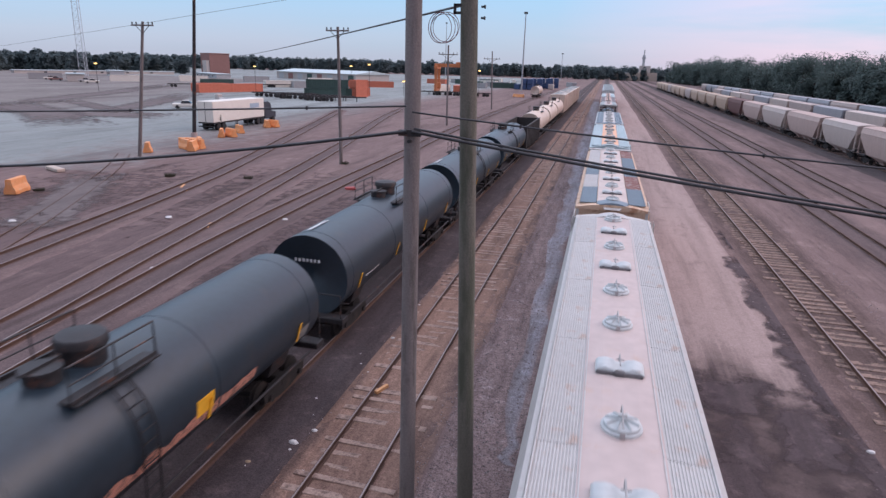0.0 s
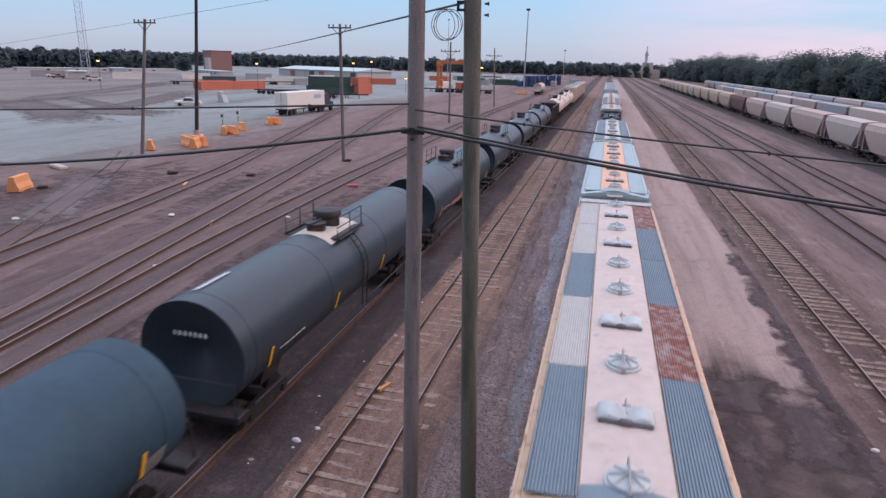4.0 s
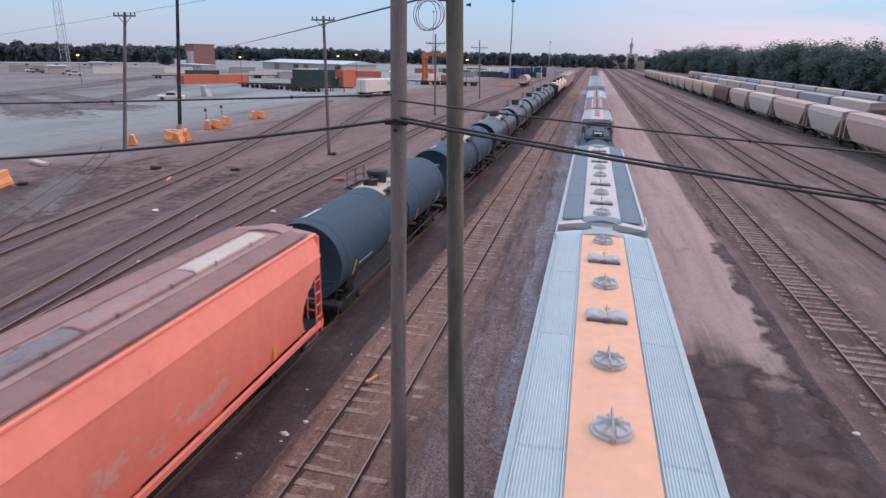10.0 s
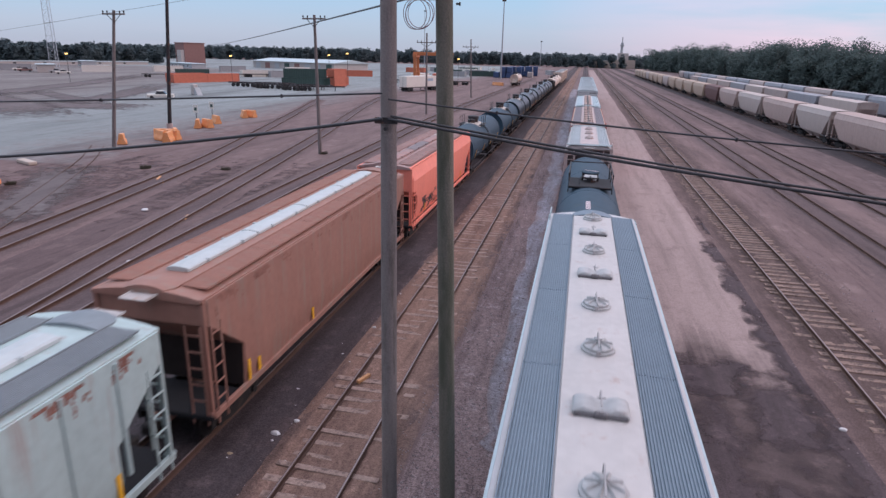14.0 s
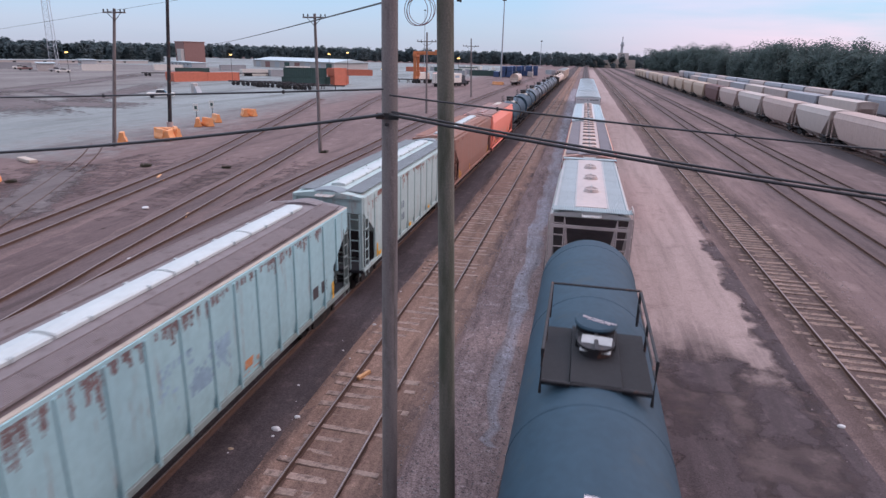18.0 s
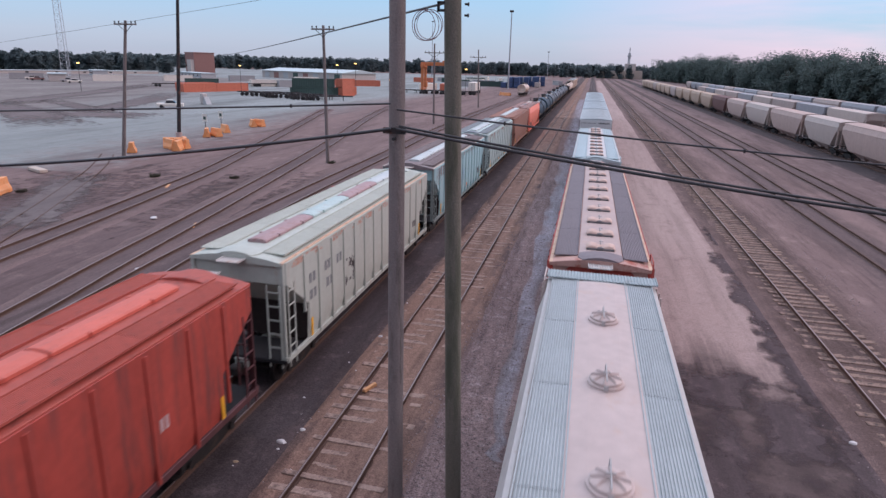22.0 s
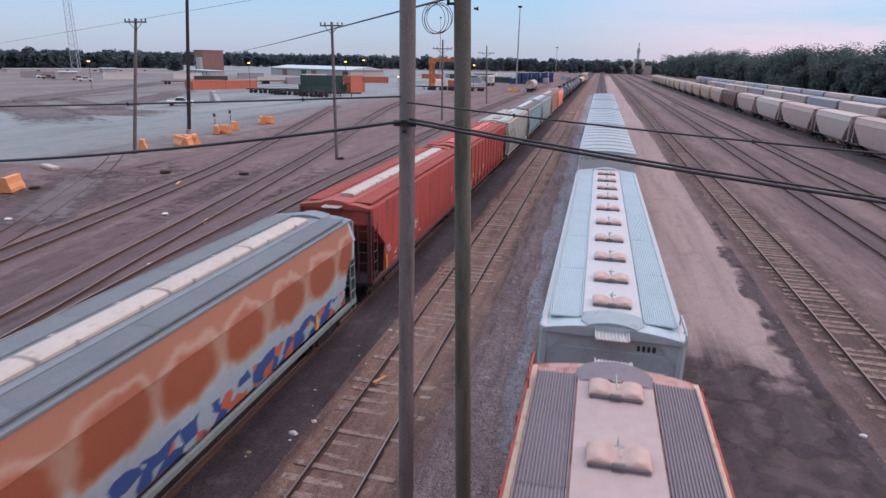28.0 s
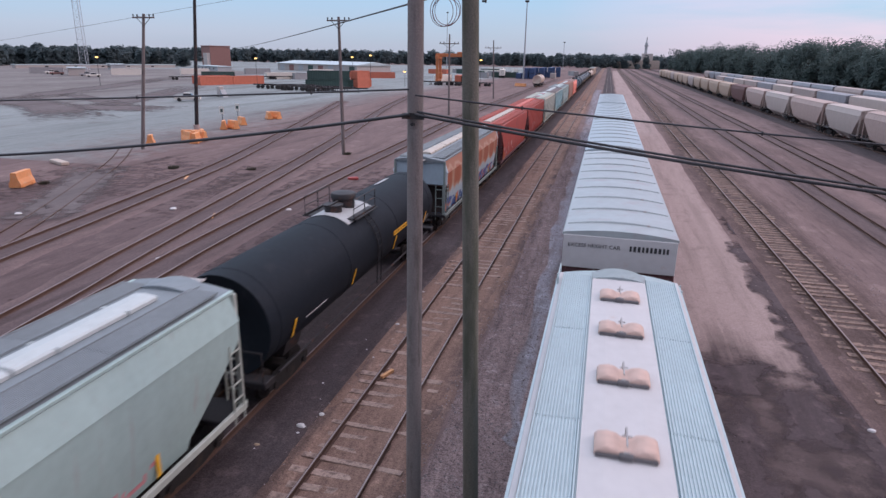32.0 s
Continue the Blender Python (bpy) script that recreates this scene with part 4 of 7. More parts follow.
def word_mesh(words, size):
    """Words in the built-in font as a thin flat mesh."""
    cu = bpy.data.curves.new("words", "FONT")
    cu.body, cu.size, cu.extrude = words, size, 0.003
    tmp = bpy.data.objects.new("words", cu)
    me = bpy.data.meshes.new_from_object(tmp)
    bpy.data.objects.remove(tmp)
    me.materials.clear()
    me.materials.append(None)
    return me


def tank(name, length, paint, label, patch=None, group="", reflector=True, stripe=False, grime=None, rails=True, crown=False):
    """Tank car: barrel, straps, saddle, valve dome in a railed platform, ladders, running gear, reflectors, lettering bars."""
    car = thing(name, label=label, category="tank car", group=group)
    r, zc = 1.50, 2.43
    part("barrel", shared(("barrel", length), lambda: tank_barrel(length, r, zc), 40), paint, car)
    for y in (-length / 2 + 0.62, length / 2 - 0.62, -2.6, 2.6):
        part("weld_band", shared("weld_band", lambda: Geo().loft([[((r + h) * math.cos(2 * math.pi * k / 40), y2, zc + (r + h) * math.sin(2 * math.pi * k / 40)) for k in range(40)] for y2, h in ((-0.05, 0.0), (-0.04, 0.01), (0.04, 0.01), (0.05, 0.0))], caps=False), 40), paint, car, at=(0, y, 0))
    underframe(car, length + 0.6, 1.9)
    for s in (-1, 1):
        part("saddle", shared("saddle", lambda: Geo().loft([[(-1.25, y, 1.75), (-0.7, y, 1.2), (0.7, y, 1.2), (1.25, y, 1.75), (1.0, y, 1.0), (-1.0, y, 1.0)] for y in (-0.5, 0.5)])), STEEL, car, at=(0, s * (length / 2 - 1.9), 0))
        part("end_sill", shared("end_sill", lambda: Geo().box(-1.45, 1.45, -0.25, 0.25, 0.9, 1.1, 0.02)), STEEL, car, at=(0, s * (length / 2 + 0.12), 0))
        part("end_rail", shared("end_rail", lambda: Geo().tube([(-1.35, 0, 1.0), (-1.35, 0, 1.95), (1.35, 0, 1.95), (1.35, 0, 1.0)], 0.025, 6)), STEEL, car, at=(0, s * (length / 2 + 0.3), 0))
        part("side_pipe", shared(("side_pipe", length), lambda: Geo().cyl((0, -length / 2 + 0.5, 1.02), (0, length / 2 - 0.5, 1.02), 0.04, 8)), STEEL, car, at=(s * 1.38, 0, 0))
        # platform rails either side of the dome
        if rails and not crown:
            g = lambda: Geo().tube([(0, -1.1, 0), (0, -1.1, 0.72), (0, 1.1, 0.72), (0, 1.1, 0)], 0.024, 6).tube([(0, -1.1, 0.38), (0, 1.1, 0.38)], 0.018, 6).tube([(0, 0, 0), (0, 0, 0.72)], 0.02, 6).box(-0.03, 0.03, -1.12, 1.12, -0.02, 0.07)
            part("platform_rail", shared("platform_rail", g), STEEL, car, at=(s * 0.98, 0.1, zc + r - 0.16))
        if crown:
            part("platform_post", shared("crown_post", lambda: Geo().tube([(0, -2.0, -0.25), (0, -2.0, 0.62), (0, 1.6, 0.62), (0, 1.6, -0.25)], 0.034, 6).tube([(0, -2.0, 0.3), (0, 1.6, 0.3)], 0.024, 6).tube([(0, -0.2, -0.1), (0, -0.2, 0.62)], 0.03, 6)), STEEL, car, at=(s * 1.0, 0, zc + r))
            part("platform_bar", shared("crown_bar", lambda: Geo().tube([(-1.0, 0, 0), (1.0, 0, 0)], 0.03, 6)), STEEL, car, at=(0, 1.6 if s > 0 else -2.0, zc + r + (0.62 if s > 0 else 0.0)))
            part("platform_deck", shared("crown_deck", lambda: Geo().box(-0.27, 0.27, -2.0, 0.55, -0.03, 0.03, 0.01)), SOOT_SHADE_STEEL, car, at=pose(s * 0.74, 0, zc + r - 0.05, 0, 0, 0))
        else:
            part("platform_deck", shared("platform_deck", lambda: Geo().box(-0.32, 0.32, -1.1, 1.1, -0.04, 0.0)), STEEL, car, at=(s * 0.78, 0.1, zc + r - 0.16))
        if reflector:
            for k in range(4):
                part("reflector", shared("tank_reflector", lambda: Geo().box(-0.008, 0.008, -0.055, 0.055, 0, 0.6)), YELLOW, car,
                     at=pose(s * 1.378, (k - 1.5) * length / 3.6, 1.72, 0, s * 16, 0))
            part("data_panel", shared("data_panel", lambda: Geo().loft([[((r + h) * math.cos(a), y2, (r + h) * math.sin(a)) for a in [radians(-34 + 5 * k) for k in range(5)]] for y2, h in ((-0.35, 0.004), (-0.34, 0.012), (0.34, 0.012), (0.35, 0.004))], caps=False, closed=False)), P["data_grey"], car, "dull grey data panel", at=pose(0, s * (length / 2 - 0.98), zc, 0, 0, 0 if s > 0 else 180))
            part("barrel_ladder", shared("barrel_ladder", lambda: barrel_ladder_geo(r, zc)), SOOT_SHADE_STEEL, car, "black ladder bent round the barrel", at=pose(0, 0.1, 0, 0, 0, 0 if s > 0 else 180))
        if stripe:
            part("hazard_stripe", shared("hazard_stripe", lambda: Geo().box(-0.008, 0.008, -1.7, 1.7, 0.055, 0.085).box(-0.008, 0.008, -1.7, 1.7, -0.085, -0.055).box(-0.008, 0.008, -1.7, -1.64, -0.06, 0.06).box(-0.008, 0.008, 1.64, 1.7, -0.06, 0.06)), YELLOW, car, "long yellow outlined stripe", at=pose(s * 1.508, length / 4 - 0.4, 2.45, 0, 0, 0))
            marks("stripe_lettering", shared("stripe_lettering", lambda: bars(lettering(18, 0.10, 0.06, 0.75, 4))), YELLOW, car, "row of yellow lettering bars", pose(s * 1.508, length / 4 - 0.4 - s * 1.55, 2.42, 0, 0, 90 * s))
        if s > 0 or not reflector and not crown:
            continue
        marks("lettering", shared("lettering", lambda: bars(lettering(10, 0.10, 0.20, 0.6))), P["stencil_pink"] if crown else WHITE, car, "row of white lettering bars",
             at=Matrix.Translation((-0.2 if crown else -0.35, length / 4 + 0.6 if stripe else (length / 4 * s - (2.6 if crown else 3.2)), zc + r * (0.99 if crown else 0.972))) @ Matrix.Rotation(0 if crown else s * radians(13.5), 4, "Y") @ pose(0, 0, 0.02, 0, 0, 90) @ pose(0, 0, 0, 90, 0, 0))
        marks("end_lettering", shared("end_lettering", lambda: bars(lettering(7, 0.09, 0.12, 0.7))), WHITE, car, "small white lettering bars",
             at=pose(-0.5, s * (length / 2 - 0.045), 2.95, 8 if s < 0 else -8, 0, 0))
    if not crown:
        part("dome", shared("dome", lambda: Geo().loft([[(rad * math.cos(2 * math.pi * k / 24), rad * math.sin(2 * math.pi * k / 24), z) for k in range(24)]
                                                   for rad, z in ((0.44, -0.15), (0.44, 0.30), (0.50, 0.32), (0.50, 0.46), (0.46, 0.52), (0.2, 0.56), (0.03, 0.57))]), 35), STEEL, car, at=(0, 0.35, zc + r))
    part("manway", shared("manway", lambda: Geo().cyl((0, 0, -0.1), (0, 0, 0.2), 0.33, 20).cyl((0, 0, 0.2), (0, 0, 0.26), 0.37, 20).box(-0.04, 0.04, -0.45, 0.45, 0.26, 0.31)), STEEL, car, at=(0, -0.62, zc + r))
    if crown:
        part("deck_plate", Geo().box(-0.47, 0.47, -2.0, 0.55, 0.0, 0.045, 0.01).mesh("deck_plate"), SOOT_SHADE_STEEL, car, at=(0, 0, zc + r))
        part("dome_housing", Geo().cyl((0, 0, -0.05), (0, 0, 0.36), 0.40, 24).box(-0.40, 0.40, -0.62, 0.0, 0.0, 0.22, 0.03).mesh("dome_housing", 40), SOOT_SHADE_STEEL, car, "sooty black valve housing", at=(0, 0.12, zc + r))
        lid = part("lid", Geo().loft([[(rad * math.cos(2 * math.pi * k / 24), rad * math.sin(2 * math.pi * k / 24), z) for k in range(24)] for rad, z in ((0.44, 0.36), (0.45, 0.39), (0.42, 0.43), (0.2, 0.46), (0.03, 0.465))]).mesh("lid", 30), paint, car, "blue-black round lid", at=pose(0, 0.12, zc + r, 4, 0, 0))
        for line, (words, w) in enumerate((("VENT TANK WHEN", 0.60), ("UNLOADING", 0.40))):
            part("lid_words", word_mesh(words, 0.085), P["stencil_pink"], lid, "small pale stencilled words", at=pose(-w / 2, 0.05 - 0.11 * line, 0.468, 0, 0, -22))
        part("cover_plate", Geo().box(-0.30, 0.30, -0.22, 0.22, -0.012, 0.012, 0.01).mesh("cover_plate"), P["cover_grey"], car, "grey tilted cover plate", at=pose(0, -0.72, zc + r + 0.25, 24, 0, -6))
    if patch:
        part("top_pad", shared("top_pad", lambda: Geo().loft([[(x, y, zc + math.sqrt(max(0, (r + 0.012) ** 2 - x * x))) for x in [-0.9 + 0.15 * k for k in range(13)]] for y in (-1.35, 1.35)], caps=False, closed=False), 40), patch, car,
             "pale patch round the dome", at=(0, 0, 0))
    if grime:
        for s in (-1, 1):
            part("lower_stain", shared("lower_stain", lambda: Geo().loft([[((r + 0.006) * math.cos(a), y, zc + (r + 0.006) * math.sin(a)) for a in (radians(-28), radians(-22 + 5 * noise.noise((y * 1.7, 3, 1))), radians(-15 + 9 * noise.noise((y * 2.1, 0, 0))))] for y in [-4 + 0.25 * k for k in range(34)]], caps=False, closed=False), 40),
                 grime, car, "rusty orange spill stain", at=pose(0, 0, 0, 0, 0, 0 if s > 0 else 180))
    return car


def boxcar(name, length, paint, roof_paint, label, top=4.95, band=None, words=False, group=""):
    """Tall boxcar with ribbed roof and posts on its sides and doors."""
    car = thing(name, label=label, category="boxcar", group=group)
    half = 1.52
    part("body", shared(("box_body", length, top), lambda: Geo().box(-half, half, -length / 2, length / 2, 1.0, top, 0.03)), paint, car)
    part("roof", shared(("box_roof", length, top), lambda: roof_geo(length + 0.06, half, 0.12, top + 0.02), 30), roof_paint, car)
    for k in range(9):
        part("roof_rib", shared("roof_rib", lambda: Geo().loft([[(x, y, 0.14 * (1 - (x / 1.5) ** 2) + h) for x in [-1.45 + 0.29 * j for j in range(11)]] for y, h in ((-0.07, 0.0), (-0.04, 0.05), (0.04, 0.05), (0.07, 0.0))], caps=False, closed=False)),
             GRATING, car, at=(0, (k - 4) * length / 9, top + 0.02))
    for s in (-1, 1):
        part("door", shared(("box_door", top), lambda: Geo().box(-0.05, 0.05, -1.5, 1.5, 1.15, top - 0.25, 0.02).box(0.05, 0.08, -1.3, -1.2, 1.3, top - 0.4).box(0.05, 0.08, 1.2, 1.3, 1.3, top - 0.4)), paint, car, at=pose(s * (half + 0.04), 0, 0, 0, 0, 0 if s > 0 else 180))
        for k in range(12):
            y = (k - 5.5) * length / 12.5
            if abs(y) > 1.7:
                part("side_post", shared(("box_post", top), lambda: Geo().box(-0.03, 0.05, -0.06, 0.06, 1.05, top - 0.05, 0.012)), paint, car, at=(s * half, y, 0))
        part("end_ladder", shared("box_ladder", lambda: ladder_geo(3.4, 0.42, 9)), paint, car, at=(s * 1.2, s * (length / 2 + 0.05), 0.9))
        for k in range(5):
            part("end_rib", shared("end_rib", lambda: Geo().box(-1.4, 1.4, -0.04, 0.04, -0.08, 0.08, 0.02)), paint, car, at=(0, s * (length / 2 + 0.02), 1.5 + 0.55 * k))
        if band:
            part("end_band", shared(("end_band", top), lambda: Geo().box(-half + 0.01, half - 0.01, -0.03, 0.03, top - 0.95, top - 0.02, 0.01)), band, car, "white painted warning band", at=(0, s * (length / 2 + 0.055), 0))
    if words:
        part("warning_words", word_mesh("EXCESS HEIGHT CAR", 0.15), BLACKP, car, "black words on the white band", at=pose(-1.38, -length / 2 - 0.092, top - 0.34, 90, 0, 0))
        marks("lettering", shared("box_number", lambda: bars(lettering(10, 0.07, 0.15, 0.6))), BLACKP, car, "black lettering bars", at=pose(0.28, -length / 2 - 0.096, top - 0.36, 0, 0, 0))
        marks("small_lettering", shared("box_small", lambda: bars(lettering(14, 0.06, 0.05))), WHITE, car, "small white lettering bars", at=pose(-0.5, -length / 2 - 0.07, top - 1.2, 0, 0, 0))
    underframe(car, length, 2.0)
    return car


def gondola(name, length, paint, label):
    car = thing(name, label=label, category="gondola car")
    h = 3.5
    part("floor", Geo().box(-1.5, 1.5, -length / 2, length / 2, 1.0, 1.2).mesh("floor"), paint, car)
    for s in (-1, 1):
        part("side_wall", shared("gon_side", lambda: Geo().box(-0.05, 0.05, -length / 2, length / 2, 1.0, h, 0.015)), paint, car, at=(s * 1.5, 0, 0))
        part("end_wall", shared("gon_end", lambda: Geo().box(-1.5, 1.5, -0.05, 0.05, 1.0, h, 0.015)), paint, car, at=(0, s * (length / 2 - 0.03), 0))
        part("top_chord", shared("gon_chord", lambda: Geo().box(-0.08, 0.08, -length / 2, length / 2, h - 0.02, h + 0.1, 0.02)), paint, car, at=(s * 1.5, 0, 0))
        for k in range(10):
            part("side_post", shared("gon_post", lambda: Geo().box(-0.04, 0.09, -0.07, 0.07, 1.0, h - 0.02, 0.015)), paint, car, at=(s * 1.53, (k - 4.5) * length / 10.5, 0))
    underframe(car, length, 1.9)
    return car


# paints
P = {
    "white_grey": mat("light_grey_car_paint", (0.50, 0.48, 0.465), 0.5, 0, 0.12, 5, (0.42, 0.33, 0.30), 0.30, stain_scale=0.7),
    "cream": mat("cream_car_paint", (0.62, 0.50, 0.42), 0.5, 0, 0.15, 5, (0.40, 0.28, 0.20), 0.30, True),
    "pinkish": mat("dusty_pink_white_paint", (0.50, 0.415, 0.395), 0.55, 0, 0.14, 4, (0.50, 0.38, 0.33), 0.35, stain_scale=0.6),
    "peach": mat("peach_dust_paint", (0.74, 0.42, 0.27), 0.6, 0, 0.12, 4, (0.66, 0.40, 0.32), 0.4, stain_scale=0.5),
    "dusty_deck": mat("dusty_rose_deck_paint", (0.43, 0.335, 0.315), 0.6, 0, 0.14, 4, (0.46, 0.33, 0.29), 0.4, stain_scale=0.6),
    "pale_grating": mat("pale_dusty_grating", (0.50, 0.49, 0.48), 0.55, 0.1, 0.15, 7, (0.44, 0.31, 0.25), 0.38),
    "beige_deck": mat("beige_dust_deck_paint", (0.54, 0.45, 0.415), 0.6, 0, 0.14, 4, (0.46, 0.35, 0.30), 0.35, stain_scale=0.6),
    "cover_pale": mat("pale_blue_grey_hatch_cover", (0.50, 0.535, 0.545), 0.55, 0, 0.18, 6, (0.36, 0.33, 0.31), 0.3),
    "mauve": mat("faded_mauve_cover", (0.36, 0.25, 0.255), 0.65, 0, 0.2, 5, (0.30, 0.17, 0.16), 0.4),
    "silver": mat("silver_blue_car_paint", (0.425, 0.52, 0.545), 0.45, 0.1, 0.12, 6, (0.36, 0.36, 0.38), 0.25),
    "end_silver": mat("dull_blue_grey_end_paint", (0.37, 0.45, 0.475), 0.6, 0, 0.15, 5, (0.30, 0.32, 0.34), 0.35),
    "cap_grey": mat("dull_grey_green_cover_paint", (0.30, 0.36, 0.375), 0.55, 0, 0.15, 5, (0.24, 0.26, 0.27), 0.35),
    "teal_grey": mat("slate_blue_grating", (0.17, 0.225, 0.27), 0.5, 0.2, 0.15, 8, (0.12, 0.14, 0.16), 0.25),
    "purple_grey": mat("dusty_mauve_grating", (0.20, 0.168, 0.182), 0.55, 0.15, 0.18, 8, (0.20, 0.14, 0.13), 0.3),
    "rust_panel": mat("rusted_grating", (0.42, 0.34, 0.33), 0.7, 0.05, 0.25, 6, (0.24, 0.08, 0.06), 0.75, stain_scale=1.2),
    "tan_edge": mat("tan_car_paint", (0.60, 0.42, 0.30), 0.6, 0, 0.2, 5, (0.42, 0.22, 0.13), 0.4),
    "black_tank": mat("black_tank_paint", (0.017, 0.030, 0.043), 0.38, 0, 0.3, 5, (0.029, 0.036, 0.043), 0.35, stain_scale=0.5, bump=0.05),
    "blue_tank": mat("blue_black_tank_paint", (0.034, 0.068, 0.098), 0.62, 0, 0.25, 5, (0.046, 0.070, 0.088), 0.35, stain_scale=0.5, bump=0.05),
    "soot_tank": mat("matt_black_tank_paint", (0.011, 0.015, 0.021), 0.6, 0, 0.3, 5, (0.022, 0.024, 0.03), 0.3, stain_scale=0.5, bump=0.05),
    "orange": mat("salmon_orange_car_paint", (0.93, 0.285, 0.205), 0.55, 0, 0.1, 5, (0.55, 0.20, 0.15), 0.22, True, stain_scale=0.6),
    "orange_roof": mat("worn_orange_roof", (0.32, 0.215, 0.20), 0.7, 0, 0.25, 5, (0.40, 0.16, 0.13), 0.42),
    "brown": mat("red_brown_car_paint", (0.315, 0.16, 0.122), 0.65, 0, 0.18, 5, (0.29, 0.20, 0.16), 0.46, True, stain_scale=0.6),
    "teal": mat("pale_teal_car_paint", (0.41, 0.52, 0.51), 0.6, 0, 0.15, 5, (0.36, 0.30, 0.28), 0.35, True, stain_scale=0.7),
    "sky": mat("pale_blue_car_paint", (0.32, 0.51, 0.545), 0.6, 0, 0.15, 5, (0.27, 0.21, 0.20), 0.30, True, stain_scale=0.9),
    "brown_grey": mat("grey_brown_roof", (0.20, 0.17, 0.175), 0.75, 0, 0.2, 5, (0.13, 0.10, 0.10), 0.4),
    "sage": mat("sage_white_car_paint", (0.435, 0.475, 0.43), 0.6, 0, 0.12, 5, (0.42, 0.34, 0.28), 0.28, True, stain_scale=0.7),
    "red": mat("red_car_paint", (0.39, 0.062, 0.046), 0.6, 0, 0.25, 5, (0.19, 0.05, 0.045), 0.5, True, stain_scale=0.6),
    "red_roof": mat("faded_red_roof", (0.36, 0.075, 0.055), 0.65, 0, 0.22, 5, (0.22, 0.06, 0.05), 0.4),
    "red_cover": mat("bright_faded_red_cover", (0.55, 0.125, 0.09), 0.6, 0, 0.15, 5, (0.42, 0.10, 0.075), 0.3),
    "dusty_rose": mat("dusty_rose_roof_paint", (0.44, 0.27, 0.23), 0.65, 0, 0.2, 5, (0.33, 0.09, 0.06), 0.45),
    "lgrey": mat("pale_green_grey_car_paint", (0.36, 0.485, 0.47), 0.5, 0, 0.12, 5, (0.34, 0.33, 0.33), 0.3, True, stain_scale=0.6),
    "grey_roof": mat("slate_grey_roof", (0.20, 0.235, 0.255), 0.6, 0, 0.15, 5, (0.18, 0.2, 0.21), 0.3),
    "cover_white": mat("white_hatch_cover", (0.48, 0.525, 0.525), 0.5, 0, 0.12, 6, (0.48, 0.45, 0.44), 0.25),
    "cover_tan": mat("tan_hatch_cover", (0.50, 0.44, 0.38), 0.6, 0, 0.15, 6, (0.36, 0.30, 0.26), 0.35),
    "cover_peach": mat("faded_peach_hatch_cover", (0.56, 0.40, 0.34), 0.6, 0, 0.2, 6, (0.44, 0.32, 0.28), 0.35),
    "cover_grey": mat("grey_hatch_cover", (0.42, 0.43, 0.43), 0.55, 0, 0.2, 6, (0.30, 0.27, 0.26), 0.35),
    "maroon": mat("dark_maroon_car_paint", (0.10, 0.038, 0.042), 0.6, 0, 0.25, 5, (0.15, 0.07, 0.06), 0.35, True),
    "white_band": mat("white_band_paint", (0.53, 0.52, 0.525), 0.55, 0, 0.08, 5, (0.5, 0.44, 0.42), 0.2),
    "box_roof": mat("pale_galvanised_roof", (0.36, 0.40, 0.41), 0.45, 0.3, 0.12, 3, (0.36, 0.35, 0.36), 0.4, stain_scale=0.5),
    "box_roof_blue": mat("pale_blue_galvanised_roof", (0.36, 0.43, 0.465), 0.45, 0.3, 0.1, 3, (0.36, 0.38, 0.4), 0.3, stain_scale=0.5),
    "green_grey": mat("grey_green_end_paint", (0.22, 0.27, 0.26), 0.65, 0, 0.2, 5, (0.12, 0.13, 0.13), 0.35),
    "gon_black": mat("sooty_gondola_paint", (0.03, 0.026, 0.026), 0.7, 0, 0.35, 6, (0.07, 0.05, 0.045), 0.3),
    "stencil_pink": mat("pale_pink_stencil", (0.72, 0.62, 0.64), 0.6, 0, 0.15, 9),
    "data_grey": mat("dull_grey_panel_paint", (0.20, 0.20, 0.195), 0.6, 0, 0.2, 6),
    "spill": mat("orange_spill", (0.50, 0.24, 0.18), 0.7, 0, 0.3, 8, (0.08, 0.07, 0.07), 0.5, stain_scale=3),
    "stored_tan": mat("stored_tan_paint", (0.45, 0.33, 0.25), 0.65, 0, 0.15, 3, (0.36, 0.25, 0.18), 0.35, True),
    "stored_grey": mat("stored_grey_paint", (0.40, 0.325, 0.30), 0.65, 0, 0.15, 3, (0.33, 0.26, 0.24), 0.35, True),
    "stored_pink": mat("stored_pinkish_paint", (0.43, 0.32, 0.285), 0.65, 0, 0.15, 3, (0.36, 0.27, 0.24), 0.35, True),
    "stored_light": mat("stored_light_paint", (0.46, 0.385, 0.35), 0.6, 0, 0.12, 3, (0.45, 0.36, 0.30), 0.3, True),
    "stored_dark": mat("stored_brown_paint", (0.13, 0.06, 0.055), 0.7, 0, 0.2, 3, (0.18, 0.1, 0.08), 0.3, True),
    "stored_blue": mat("stored_blue_grey_paint", (0.27, 0.275, 0.30), 0.6, 0, 0.15, 3, (0.30, 0.27, 0.28), 0.35, True),
}


